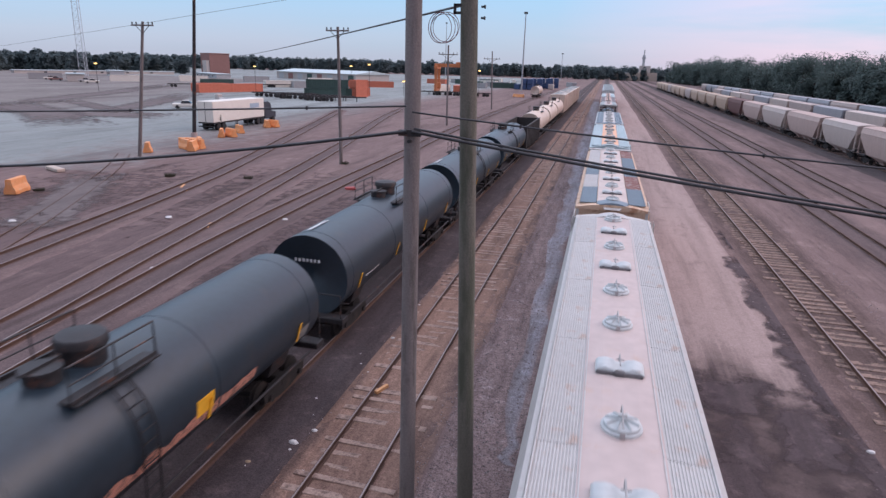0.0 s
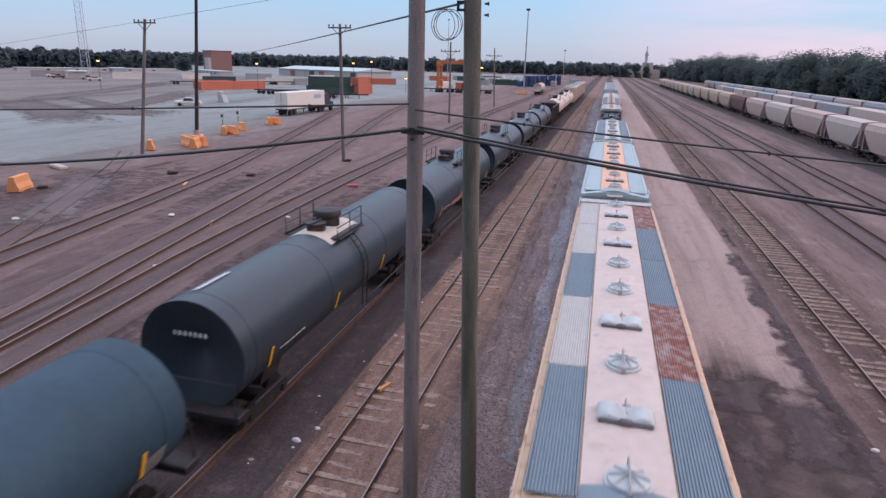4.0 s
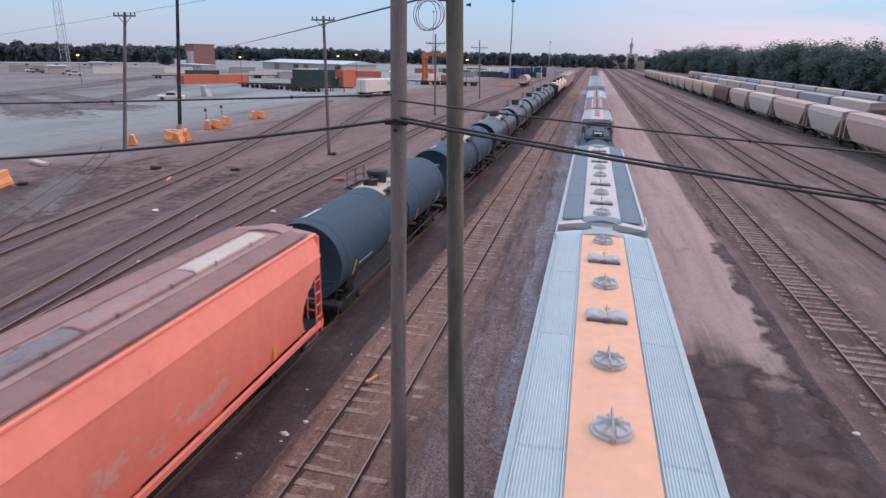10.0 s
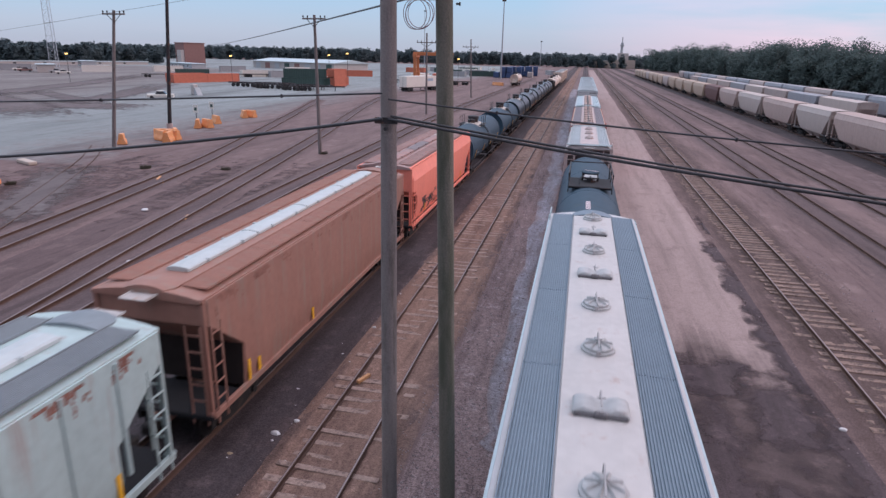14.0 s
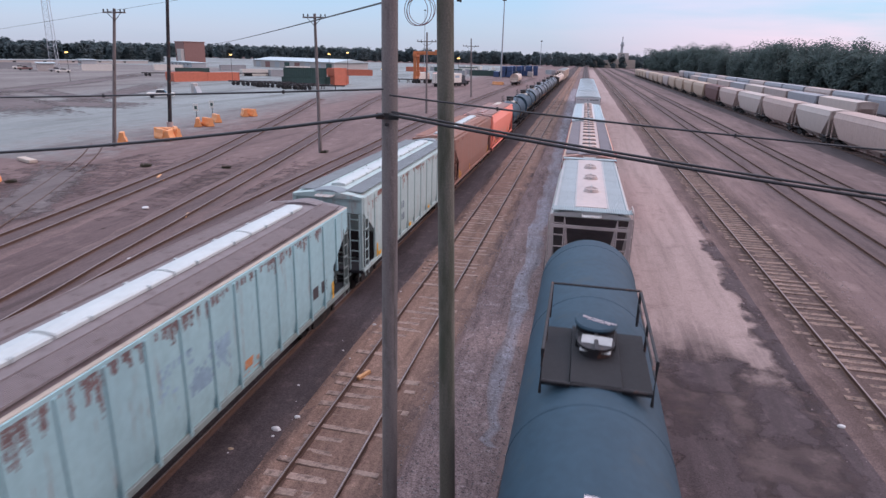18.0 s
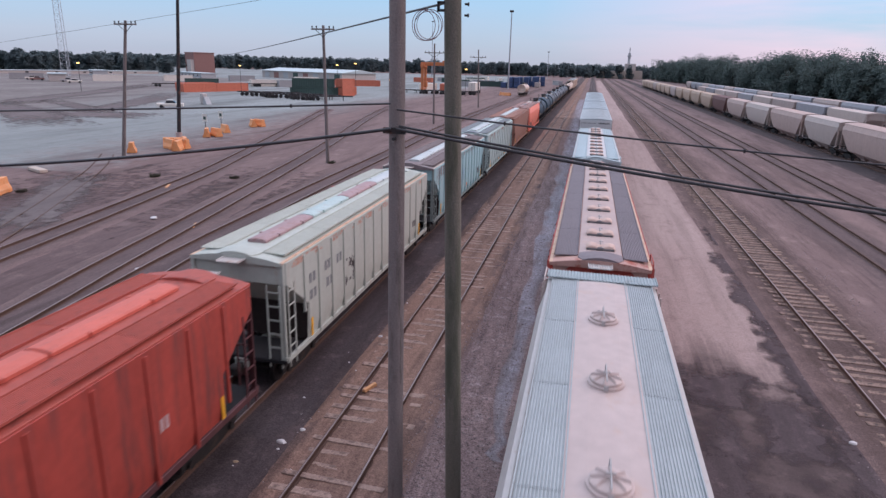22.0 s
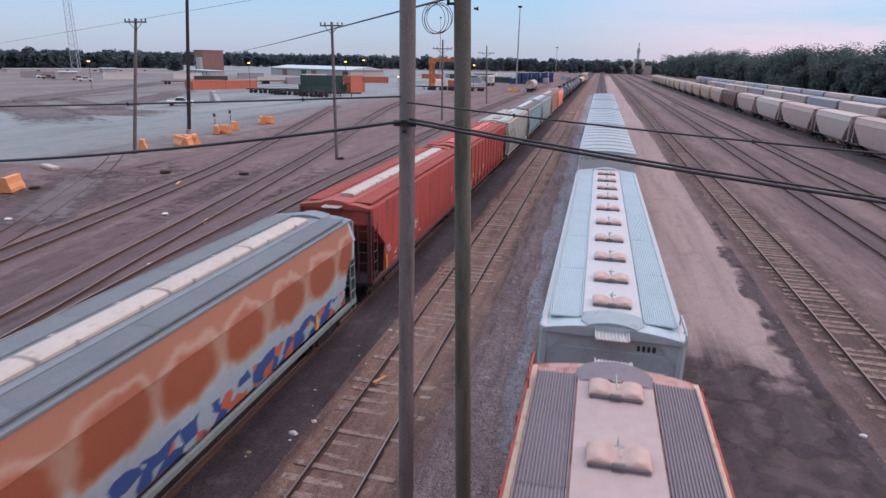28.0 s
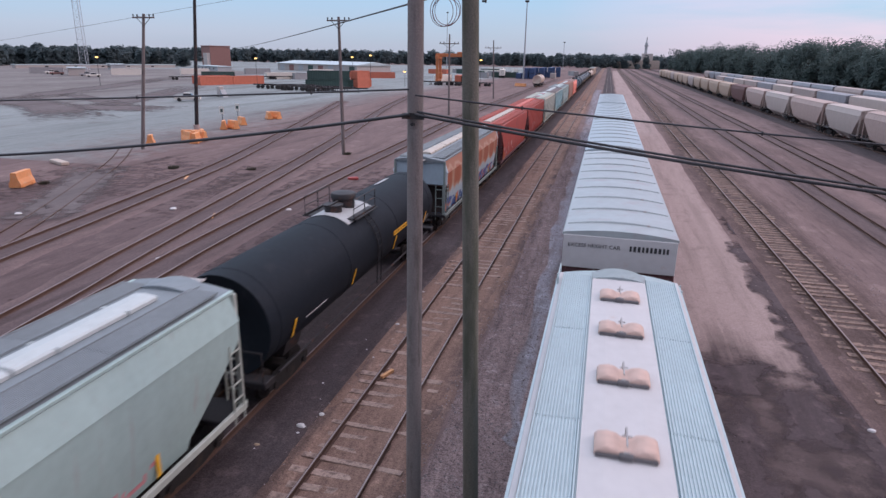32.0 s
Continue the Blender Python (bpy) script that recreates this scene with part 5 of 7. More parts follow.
def graffiti_paint():
    """Pale blue side: a sprayed rust-orange band, a row of rounded orange letters in pale outline, dark blue and red blocks along the foot."""
    m = mat("spray_painted_side", (0.36, 0.46, 0.52), 0.55, 0, 0.12, 5, (0.34, 0.28, 0.26), 0.25, True)
    n, l = m.node_tree.nodes, m.node_tree.links
    b = n["Principled BSDF"]
    col = b.inputs["Base Color"].links[0].from_socket
    co = n.new("ShaderNodeTexCoord")
    sep = n.new("ShaderNodeSeparateXYZ")
    l.new(co.outputs["Object"], sep.inputs[0])
    warp = n.new("ShaderNodeTexNoise")
    warp.inputs["Scale"].default_value, warp.inputs["Detail"].default_value = 1.3, 4
    l.new(co.outputs["Object"], warp.inputs["Vector"])

    def calc(op, *args):
        x = n.new("ShaderNodeMath")
        x.operation = op
        for i, v in enumerate(args):
            if isinstance(v, (int, float)):
                x.inputs[i].default_value = v
            else:
                l.new(v, x.inputs[i])
        return x.outputs[0]

    def spray(fac, lo, hi, color):
        nonlocal col
        r = n.new("ShaderNodeMapRange")
        r.inputs["From Min"].default_value, r.inputs["From Max"].default_value = lo, hi
        l.new(fac, r.inputs["Value"])
        x = n.new("ShaderNodeMix")
        x.data_type = "RGBA"
        l.new(r.outputs["Result"], x.inputs[0])
        l.new(col, x.inputs[6])
        x.inputs[7].default_value = (*color, 1)
        col = x.outputs[2]

    wob = calc("MULTIPLY_ADD", warp.outputs["Fac"], 0.7, -0.35)
    z = calc("ADD", sep.outputs["Z"], wob)
    y = calc("ADD", sep.outputs["Y"], wob)
    inside = calc("LESS_THAN", calc("ABSOLUTE", sep.outputs["Y"]), 8.2)
    # rust-orange band under the eaves, pale glow under it
    spray(calc("MULTIPLY", z, inside), 2.1, 2.6, (0.47, 0.50, 0.50))
    spray(calc("MULTIPLY", z, inside), 2.55, 3.05, (0.34, 0.145, 0.085))
    # rounded letters
    fy = calc("MULTIPLY", calc("ABSOLUTE", calc("SUBTRACT", calc("FRACT", calc("MULTIPLY", y, 0.44)), 0.5)), 1.92)
    fz = calc("MULTIPLY", calc("ABSOLUTE", calc("SUBTRACT", z, 3.0)), 1.35)
    d = calc("POWER", calc("ADD", calc("POWER", fy, 3.0), calc("POWER", fz, 3.0)), 0.3333)
    near_letter = calc("MULTIPLY", calc("SUBTRACT", 1.1, d), inside)
    spray(near_letter, 0.02, 0.2, (0.44, 0.29, 0.21))
    spray(near_letter, 0.16, 0.42, (0.33, 0.105, 0.055))
    # blocks along the foot
    block = n.new("ShaderNodeTexVoronoi")
    block.inputs["Scale"].default_value = 2.4
    l.new(co.outputs["Object"], block.inputs["Vector"])
    tint = n.new("ShaderNodeSeparateColor")
    l.new(block.outputs["Color"], tint.inputs[0])
    low = calc("MULTIPLY", calc("LESS_THAN", z, 1.85), inside)
    spray(calc("MULTIPLY", low, calc("LESS_THAN", tint.outputs[0], 0.62)), 0.2, 0.8, (0.045, 0.10, 0.30))
    spray(calc("MULTIPLY", low, calc("GREATER_THAN", tint.outputs[1], 0.82)), 0.2, 0.8, (0.55, 0.16, 0.10))
    l.new(col, b.inputs["Base Color"])
    return m


P["graffiti"] = graffiti_paint()

# trains: (car, middle of the car along the track at 0 s)
LEFT_TRAIN, RIGHT_TRAIN = [], []


def between(a, b):
    return abs(b - a), (a + b) / 2


def build_right_train():
    add = RIGHT_TRAIN.append
    G = "cars of the arriving freight train"
    L, s = between(4.0, 24.9)
    add((hopper("covered_hopper", L, P["white_grey"], "round", "alternate", P["pinkish"], P["pale_grating"], P["white_grey"], cover=P["cover_pale"], group=G, shift=0.3,
                label="light grey covered hopper car with round roof hatches"), s))
    L, s = between(26.5, 46.65)
    add((hopper("covered_hopper", L, P["tan_edge"], "flat", "alternate", P["beige_deck"], P["teal_grey"], P["tan_edge"], cover=P["cover_pale"], end_paint=P["white_grey"], ribs=10, group=G,
                panel_paints=[P["teal_grey"], P["white_grey"], P["teal_grey"], P["white_grey"], P["white_grey"], P["teal_grey"], P["white_grey"], P["teal_grey"], P["rust_panel"], P["teal_grey"], P["teal_grey"], P["rust_panel"]],
                cut=2.4, wide_end=P["pale_grating"], end_face=P["cap_grey"], shift=0.1, label="tan covered hopper car with patchy blue and rusty walkways"), s))
    L, s = between(48.6, 69.6)
    add((hopper("covered_hopper", L, P["silver"], "flat", "alternate", P["peach"], P["silver"], P["silver"], cover=P["cover_grey"], group=G,
                cut=2.4, cap=P["cap_grey"], end_face=P["end_silver"], shift=0.0, label="silver covered hopper car with peach dust on its hatch deck"), s))
    L, s = between(70.5, 91.3)
    add((hopper("covered_hopper", L, P["silver"], "flat", "alternate", P["white_grey"], P["teal_grey"], P["white_band"], cover=P["cover_grey"], group=G, light_edge=P["white_band"],
                cut=2.4, shift=0.2, number=BLACKP, label="grey covered hopper car with slate blue walkways and white eaves"), s))
    add((tank("tank_car", 15.6, P["blue_tank"], "black tank car with a railed dome platform", group=G, reflector=False, crown=True), 99.8))
    L, s = between(110.05, 123.0)
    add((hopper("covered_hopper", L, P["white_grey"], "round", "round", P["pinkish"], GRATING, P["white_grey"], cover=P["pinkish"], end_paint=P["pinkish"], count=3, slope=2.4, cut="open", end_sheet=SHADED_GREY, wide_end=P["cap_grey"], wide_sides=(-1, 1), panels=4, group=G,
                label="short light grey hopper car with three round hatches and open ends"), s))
    L, s = between(124.2, 144.9)
    add((hopper("covered_hopper", L, P["red"], "flat", "saddle", P["dusty_deck"], P["purple_grey"], P["dusty_rose"], cover=P["cover_peach"], ribs=10, panels=6, group=G, light_edge=P["tan_edge"], shift=0.25, cut=2.4,
                label="red covered hopper car with mauve walkways and peach hatch covers"), s))
    L, s = between(146.6, 168.3)
    add((hopper("covered_hopper", L, P["silver"], "flat", "saddle", P["white_band"], P["silver"], P["silver"], cover=P["cover_peach"], panels=6, group=G, light_edge=P["white_band"],
                cut=2.4, cap=P["cap_grey"], end_face=P["end_silver"], shift=-0.2, number=BLACKP, label="silver covered hopper car with white deck and peach hatch covers"), s))
    for k, (a, b) in enumerate(((169.3, 185.4), (186.2, 204.6), (205.6, 223.6), (224.6, 243.0))):
        L, s = between(a, b)
        add((boxcar("boxcar", L, P["maroon"], P["box_roof"] if k < 1 else P["box_roof_blue"], "maroon boxcar with a ribbed galvanised roof and white end band", band=P["white_band"], words=k == 0, group=G), s))


def build_left_train():
    add = LEFT_TRAIN.append
    G = "cars of the departing freight train"
    for a, b in ((193, 210), (174, 191), (155, 172), (136, 153)):
        L, s = between(a, b)
        add((boxcar("boxcar", L, P["cream"], P["cream"], "cream boxcar with rust streaks", 4.6, group=G), s))
    for s in (126.5, 110, 93.5):
        add((tank("tank_car", 15.0, P["cream"], "cream tank car with a railed dome platform", group=G, reflector=False), s))
    add((gondola("gondola_car", 14.0, P["gon_black"], "sooty black open gondola car"), 77.5))
    for s, paint, patch, extra in ((62.2, "black_tank", None, None), (44.6, "black_tank", None, None), (27.0, "black_tank", None, None), (8.9, "black_tank", None, "spill"), (-9.2, "black_tank", "cover_tan", None),
                                   (-27.3, "blue_tank", "cover_tan", None), (-46.2, "blue_tank", "cover_tan", None)):
        add((tank("tank_car", 15.8, P[paint], "black tank car with yellow reflectors and a railed dome", patch=P[patch] if patch else None, grime=P[extra] if extra else None, group=G), s))
    L, s = between(-55.8, -72.9)
    add((hopper("covered_hopper", L, P["orange"], "round", "trough", None, P["orange_roof"], P["orange_roof"], cover=P["cover_tan"], group=G, slope=0.8, light_edge=P["orange"], end_sheet=SHADED_END, cut="scooped", trough_paints=[P["orange_roof"], P["brown_grey"], P["orange_roof"], P["cover_tan"]],
                label="salmon orange covered hopper car with worn roof"), s))
    L, s = between(-74.4, -91.4)
    add((hopper("covered_hopper", L, P["brown"], "flat", "trough", None, P["brown"], P["brown"], cover=P["cover_white"], end_paint=P["brown"], cut="angled", end_sheet=SHADED_END, ribs=0, group=G, slope=1.25,
                label="red-brown covered hopper car with white hatch covers"), s))
    L, s = between(-92.8, -110.0)
    add((hopper("covered_hopper", L, P["teal"], "flat", "trough", None, P["grey_roof"], P["teal"], cover=P["cover_white"], ribs=12, cut="angled", end_sheet=SHADED_END, group=G, slope=1.25,
                label="pale teal ribbed hopper car with white hatch covers"), s))
    L, s = between(-111.5, -128.8)
    add((hopper("covered_hopper", L, P["sky"], "flat", "trough", None, P["brown_grey"], P["brown_grey"], cover=P["cover_white"], ribs=14, cut="angled", end_sheet=SHADED_END, end_paint=P["green_grey"], group=G, slope=1.25, light_edge=P["cover_tan"],
                label="rust-streaked pale blue ribbed hopper car with white hatch covers"), s))
    L, s = between(-130.2, -146.8)
    add((hopper("covered_hopper", L, P["sage"], "flat", "trough", None, P["sage"], P["sage"], cover=P["cover_white"], ribs=14, group=G, slope=1.25, light_edge=P["tan_edge"],
                cut="angled", end_sheet=SHADED_END, trough_paints=[P["mauve"], P["teal"], P["mauve"], P["cover_white"]], label="sage white ribbed hopper car with patchwork hatch covers"), s))
    for a, b, cover in ((-148.4, -166.4, "red_cover"), (-167.2, -184.6, "cover_tan")):
        L, s = between(a, b)
        add((hopper("covered_hopper", L, P["red"], "flat", "trough", None, P["red_roof"], P["red_roof"], cover=P[cover], ribs=12 if cover == "red_cover" else 0, end_paint=P["maroon"], cut="angled", end_sheet=SHADED_END, group=G, slope=1.25,
                    label="faded red covered hopper car"), s))
    L, s = between(-186.2, -203.4)
    add((hopper("covered_hopper", L, P["graffiti"], "round", "trough", None, P["grey_roof"], P["grey_roof"], cover=P["cover_tan"], end_paint=P["green_grey"], cut="notched", end_sheet=SHADED_END, group=G, slope=0.8,
                label="pale blue hopper car sprayed with rust-orange and dark blue"), s))
    add((tank("tank_car", 16.4, P["soot_tank"], "matt black tank car with yellow stripe and pale dome patch", patch=P["cover_grey"], stripe=True, group=G), -214.2))
    L, s = between(-223.7, -241.0)
    add((hopper("covered_hopper", L, P["lgrey"], "round", "trough", None, P["grey_roof"], P["grey_roof"], cover=P["cover_white"], end_paint=P["sage"], cut="sloped", end_sheet=SHADED_END, group=G, slope=0.8, light_edge=P["lgrey"],
                label="pale green-grey covered hopper car with slate roof"), s))


def build_car_marks():
    """Tags, flaked paint and lettering bars on the cars of the departing train."""
    cars = {ob["label"]: ob for ob, _ in LEFT_TRAIN}
    grey_tag, pale_flake, pink = mat("charcoal_spray", (0.06, 0.055, 0.06), 0.6), mat("flaked_pale_paint", (0.50, 0.38, 0.38), 0.7), mat("pink_spray", (0.62, 0.26, 0.28), 0.6)
    orange = cars["salmon orange covered hopper car with worn roof"]
    side_tag(orange, "spray_tag", "round", 1, -6.2, -2.0, 1.25, 2.15, grey_tag, "dark grey sprayed tag", 3, 0.44, 0.09)
    side_tag(orange, "spray_tag", "round", 1, -1.5, 3.0, 1.5, 2.4, mat("faded_spray", (0.80, 0.42, 0.33), 0.6), "faded pale sprayed tag", 5, 0.35, 0.1)
    sage = cars["sage white ribbed hopper car with patchwork hatch covers"]
    for y, z, n in ((-6.6, 3.0, 2), (-5.4, 3.05, 2), (-4.4, 3.0, 2), (-6.6, 2.45, 2), (-5.3, 2.45, 2)):
        side_lettering(sage, "flat", 1, y, z, n, 0.20, 0.32, mat("faded_black_stencil", (0.22, 0.24, 0.25), 0.7), n + int(z * 10))
    side_tag(sage, "spray_tag", "flat", 1, -3.8, -2.6, 1.9, 2.9, grey_tag, "dark grey sprayed tag", 8, 0.42, 0.09)
    side_lettering(sage, "flat", 1, 5.3, 1.9, 2, 0.22, 0.3, grey_tag, 4)
    blue = cars["rust-streaked pale blue ribbed hopper car with white hatch covers"]
    side_tag(blue, "rust_wash", "flat", 1, -8.0, -4.0, 2.7, 4.05, mat("dark_rust_wash", (0.20, 0.145, 0.145), 0.7, 0, 0.3, 6), "brown rust wash", 13, 0.30, 0.06, True)
    side_tag(blue, "rust_wash", "flat", 1, -4.0, 6.0, 3.55, 4.05, mat("dark_rust_wash", (0.20, 0.145, 0.145), 0.7, 0, 0.3, 6), "brown rust wash", 17, 0.32, 0.06, True)
    side_tag(blue, "worn_emblem", "flat", 1, -2.6, 0.2, 2.0, 3.2, mat("worn_blue_emblem", (0.26, 0.40, 0.50), 0.6), "worn blue emblem", 19, 0.42, 0.09)
    eave_rust = mat("eave_rust", (0.27, 0.13, 0.10), 0.8, 0, 0.35, 9)
    peach_flake = mat("peach_flaked_paint", (0.52, 0.33, 0.26), 0.8, 0, 0.35, 9)
    for car, amount, k in ((sage, 0.40, 41), (cars["pale teal ribbed hopper car with white hatch covers"], 0.36, 43), (cars["red-brown covered hopper car with white hatch covers"], 0.25, 47)):
        side_tag(car, "flaked_eave", "flat", 1, -8.0, 8.0, 3.86, 4.07, peach_flake if car is sage else eave_rust, "paint flaking below the eaves", k, amount, 0.07)
        if car is not sage:
            side_tag(car, "rust_run", "flat", 1, -8.0, 8.0, 3.2, 3.85, eave_rust, "thin rust runs", k + 1, amount - 0.34, 0.06, True)
    brown = cars["red-brown covered hopper car with white hatch covers"]
    for y in (-6.2, -2.6):
        part("sill_reflector", shared("tall_sill_reflector", lambda: Geo().box(-0.008, 0.008, -0.07, 0.07, 0, 0.4)), YELLOW, brown, at=(1.545, y, 1.25))
    teal = cars["pale teal ribbed hopper car with white hatch covers"]
    for y, z, n in ((-4.6, 2.3, 1), (-3.2, 2.45, 2), (-4.6, 1.75, 2), (-3.2, 1.85, 2)):
        side_lettering(teal, "flat", 1, y, z, n, 0.24, 0.34, mat("slate_stencil", (0.17, 0.22, 0.26), 0.7), n + int(z * 10))
    for y in (-6.5, -1.5, 2.5, 6.4):
        part("sill_reflector", shared("sill_reflector", lambda: Geo().box(-0.008, 0.008, -0.17, 0.17, 0, 0.16)), YELLOW, teal, at=(1.552, y, 1.22))
    for y in (5.2, 5.9):
        side_lettering(blue, "flat", 1, y, 1.75, 1, 0.42, 0.4, grey_tag, 6)
    side_tag(blue, "rust_patch", "flat", 1, 0.8, 1.6, 1.3, 1.75, mat("orange_rust_patch", (0.55, 0.25, 0.12), 0.7), "orange rust patch", 23, 0.7, 0.1)
    for ob, _ in LEFT_TRAIN:
        if ob["label"] == "faded red covered hopper car":
            side_tag(ob, "flaked_paint", "flat", 1, -7.0, -1.0, 1.25, 2.3, pale_flake, "pale flaked patches", 29 + len(ob.name), 0.14, 0.1)
            side_lettering(ob, "flat", 1, 5.0, 2.2, 2, 0.12, 0.3, pale_flake, 7)
        if ob["category"] == "tank car" and "cream" not in ob["label"]:
            marks("side_lettering", shared("tank_side_text", lambda: bars(lettering(9, 0.09, 0.13, 0.9, 5))), WHITE, ob, "small white lettering bars", pose(1.44, -6.0, 1.98, 0, 0, 90))
    side_tag(cars["pale green-grey covered hopper car with slate roof"], "spray_tag", "round", 1, 3.6, 5.4, 1.3, 1.65, pink, "faded pink sprayed tag", 31, 0.28, 0.09)
    spill = LEFT_TRAIN[11][0]
    part("placard", Geo().box(-0.01, 0.01, -0.32, 0.32, 0, 0.42).mesh("placard"), YELLOW, spill, "yellow placard", at=pose(1.445, 2.0, 2.0, 0, 8, 0))


for name, spec in (("matt_black_tank_paint", 0.12), ("blue_black_tank_paint", 0.25), ("black_tank_paint", 0.62)):
    MATS[name].node_tree.nodes["Principled BSDF"].inputs["Specular IOR Level"].default_value = spec
build_right_train()
build_left_train()
build_car_marks()


def build_stored_cars():
    """Three strings of parked cars on the storage tracks."""
    tones = ["stored_grey", "stored_grey", "stored_pink", "stored_light", "stored_pink", "stored_light", "stored_pink", "stored_dark", "stored_tan", "stored_tan", "stored_tan", "stored_tan", "stored_grey", "stored_tan", "stored_tan", "stored_tan",
             "stored_grey", "stored_tan", "stored_tan", "stored_tan", "stored_tan", "stored_grey"]
    names = {"stored_grey": "dull grey", "stored_pink": "pinkish grey", "stored_light": "pale", "stored_dark": "dark brown", "stored_tan": "rusty tan", "stored_blue": "blue-grey"}
    first = {}

    def place(tone, style, length, x, y, group):
        key = (tone, style, length)
        if key not in first:
            first[key] = hopper("stored_hopper", length, P[tone], style, "none", slope=2.15, detail=1, group=group, label="%s covered hopper car parked in a row" % names[tone])
            first[key].matrix_basis = pose(x, y, 0)
        else:
            copy_thing(first[key], pose(x, y, 0))

    gaps = [31.1, 49.5, 67.9, 86.1, 100.5] + [118.6 + 18.5 * k for k in range(17)]
    for k in range(len(gaps) - 1):
        length = round(gaps[k + 1] - gaps[k] - 1.3, 1)
        place(tones[k], "round", 16.9 if length > 16 else length, 31.6, (gaps[k] + gaps[k + 1]) / 2, "hopper cars stored in the first row")
    for k in range(9):
        place(("stored_light", "stored_blue", "stored_grey")[k % 3], "flat", 17.0, 43.0, 118 + 18.3 * k, "hopper cars stored in the middle row")
    for k in range(17):
        place(("stored_blue", "stored_grey", "stored_blue")[k % 3], "round", 17.5, 55.3, 92 + 18.6 * k, "hopper cars stored before the wood")


build_stored_cars()

# ---- poles and wires ----
def wood_pole(g, base, top, r0, r1, n=14, steps=10):
    base, top = Vector(base), Vector(top)
    pts = [base + (top - base) * k / steps for k in range(steps + 1)]
    return g.tube([p + Vector((0.012 * noise.noise((k, base.x, 1)), 0, 0)) for k, p in enumerate(pts)], [r0 + (r1 - r0) * k / steps for k in range(steps + 1)], n)


def build_near_poles():
    a = thing("utility_pole", label="tall weathered grey wooden utility pole", category="utility pole", group="poles beside the bridge")
    part("shaft", wood_pole(Geo(), (-3.07, 10.0, GZ - 0.3), (-3.05, 10.0, 13.6), 0.15, 0.125, 18, 14).mesh("shaft", 50), WOOD_GREY, a)
    part("cable_clamp", Geo().box(-3.24, -2.86, 9.82, 9.87, 8.58, 8.68).cyl((-3.05, 9.86, 8.5), (-3.05, 9.78, 8.5), 0.03, 8).mesh("clamp"), STEEL, a)
    b = thing("utility_pole", label="dark mossy wooden utility pole with bolts", category="utility pole", group="poles beside the bridge")
    part("shaft", wood_pole(Geo(), (-1.94, 10.5, GZ - 0.3), (-2.37, 10.5, 13.6), 0.16, 0.135, 18, 14).mesh("shaft", 50), WOOD_GREEN, b)
    for z in (10.62, 10.45):
        part("bolt", shared("bolt", lambda: Geo().cyl((0, 0, 0), (0.05, 0, 0), 0.018, 6).cyl((0.05, 0, 0), (0.07, 0, 0), 0.03, 6)), STEEL, b, at=(-2.08, 10.5, z))
    part("bracket", Geo().box(-2.52, -2.3, 10.42, 10.46, 10.50, 10.54).box(-2.52, -2.3, 10.42, 10.46, 10.62, 10.66).box(-2.52, -2.48, 10.42, 10.46, 10.5, 10.66).mesh("bracket"), STEEL, b)
    wire = mat("reddish_wire", (0.16, 0.05, 0.07), 0.5, 0, 0.2, 20)
    for dx, dz, rx, rz, tw in ((0, 0, 0.20, 0.235, 0), (0.05, 0.01, 0.215, 0.225, 0.3), (-0.05, -0.005, 0.19, 0.23, -0.25), (0.02, -0.015, 0.225, 0.22, 0.15)):
        pts = [(-2.63 + dx + rx * math.cos(2 * math.pi * k / 40), 10.2 + tw * 0.1 * math.sin(2 * math.pi * k / 40), 10.28 + dz + rz * math.sin(2 * math.pi * k / 40)) for k in range(41)]
        part("wire_loop", Geo().tube(pts, 0.0055, 5).mesh("wire_loop"), wire, b, "loose loop of thin reddish wire")


def sag(a, b, drop, n=24):
    a, b = Vector(a), Vector(b)
    return [a + (b - a) * k / n - Vector((0, 0, drop * 4 * (k / n) * (1 - k / n))) for k in range(n + 1)]


def cable(label, a, b, drop, r, group="cables across the yard", lash=False):
    c = thing("overhead_cable", label=label, category="cable", group=group)
    part("line", Geo().tube(sag(a, b, drop), r, 8).mesh("line", 60), CABLE, c)
    if lash:
        pts = sag(a, b, drop)
        for k in range(2, 22, 4):
            part("spacer", shared("spacer", lambda: Geo().box(-0.014, 0.014, -0.022, 0.022, -0.03, 0.03, 0.006)), STEEL, c, at=pts[k])
    return c


def build_wires():
    y = 9.8
    cable("thick black cable slung to a wooden pole", (-3.1, y, 8.66), (-24, y, 7.10), 0.505, 0.028, lash=True)
    cable("thick black cable bundle slung from a wooden pole", (-3.0, y, 8.66), (18, y, 7.0), 0.32, 0.026)
    cable("black cable beside the bundle", (-3.0, y + 0.1, 8.70), (18, y + 0.1, 7.09), 0.33, 0.02)
    cable("thin black cable across the yard", (-3.1, y, 9.06), (-24, y, 8.15), 0.09, 0.016, lash=True)
    cable("thin black cable across the yard", (-3.0, y, 8.97), (18, y, 8.35), 0.30, 0.015, lash=True)
    cable("thin service wire to a far building", (-2.3, 10.5, 10.66), (-124.8, 193.2, 11.6), 0.7, 0.02, "far wires")
    cable("faint far power line", (-124.2, 83.3, 6.9), (-14, 43.9, 15.3), 0.2, 0.014, "far wires")


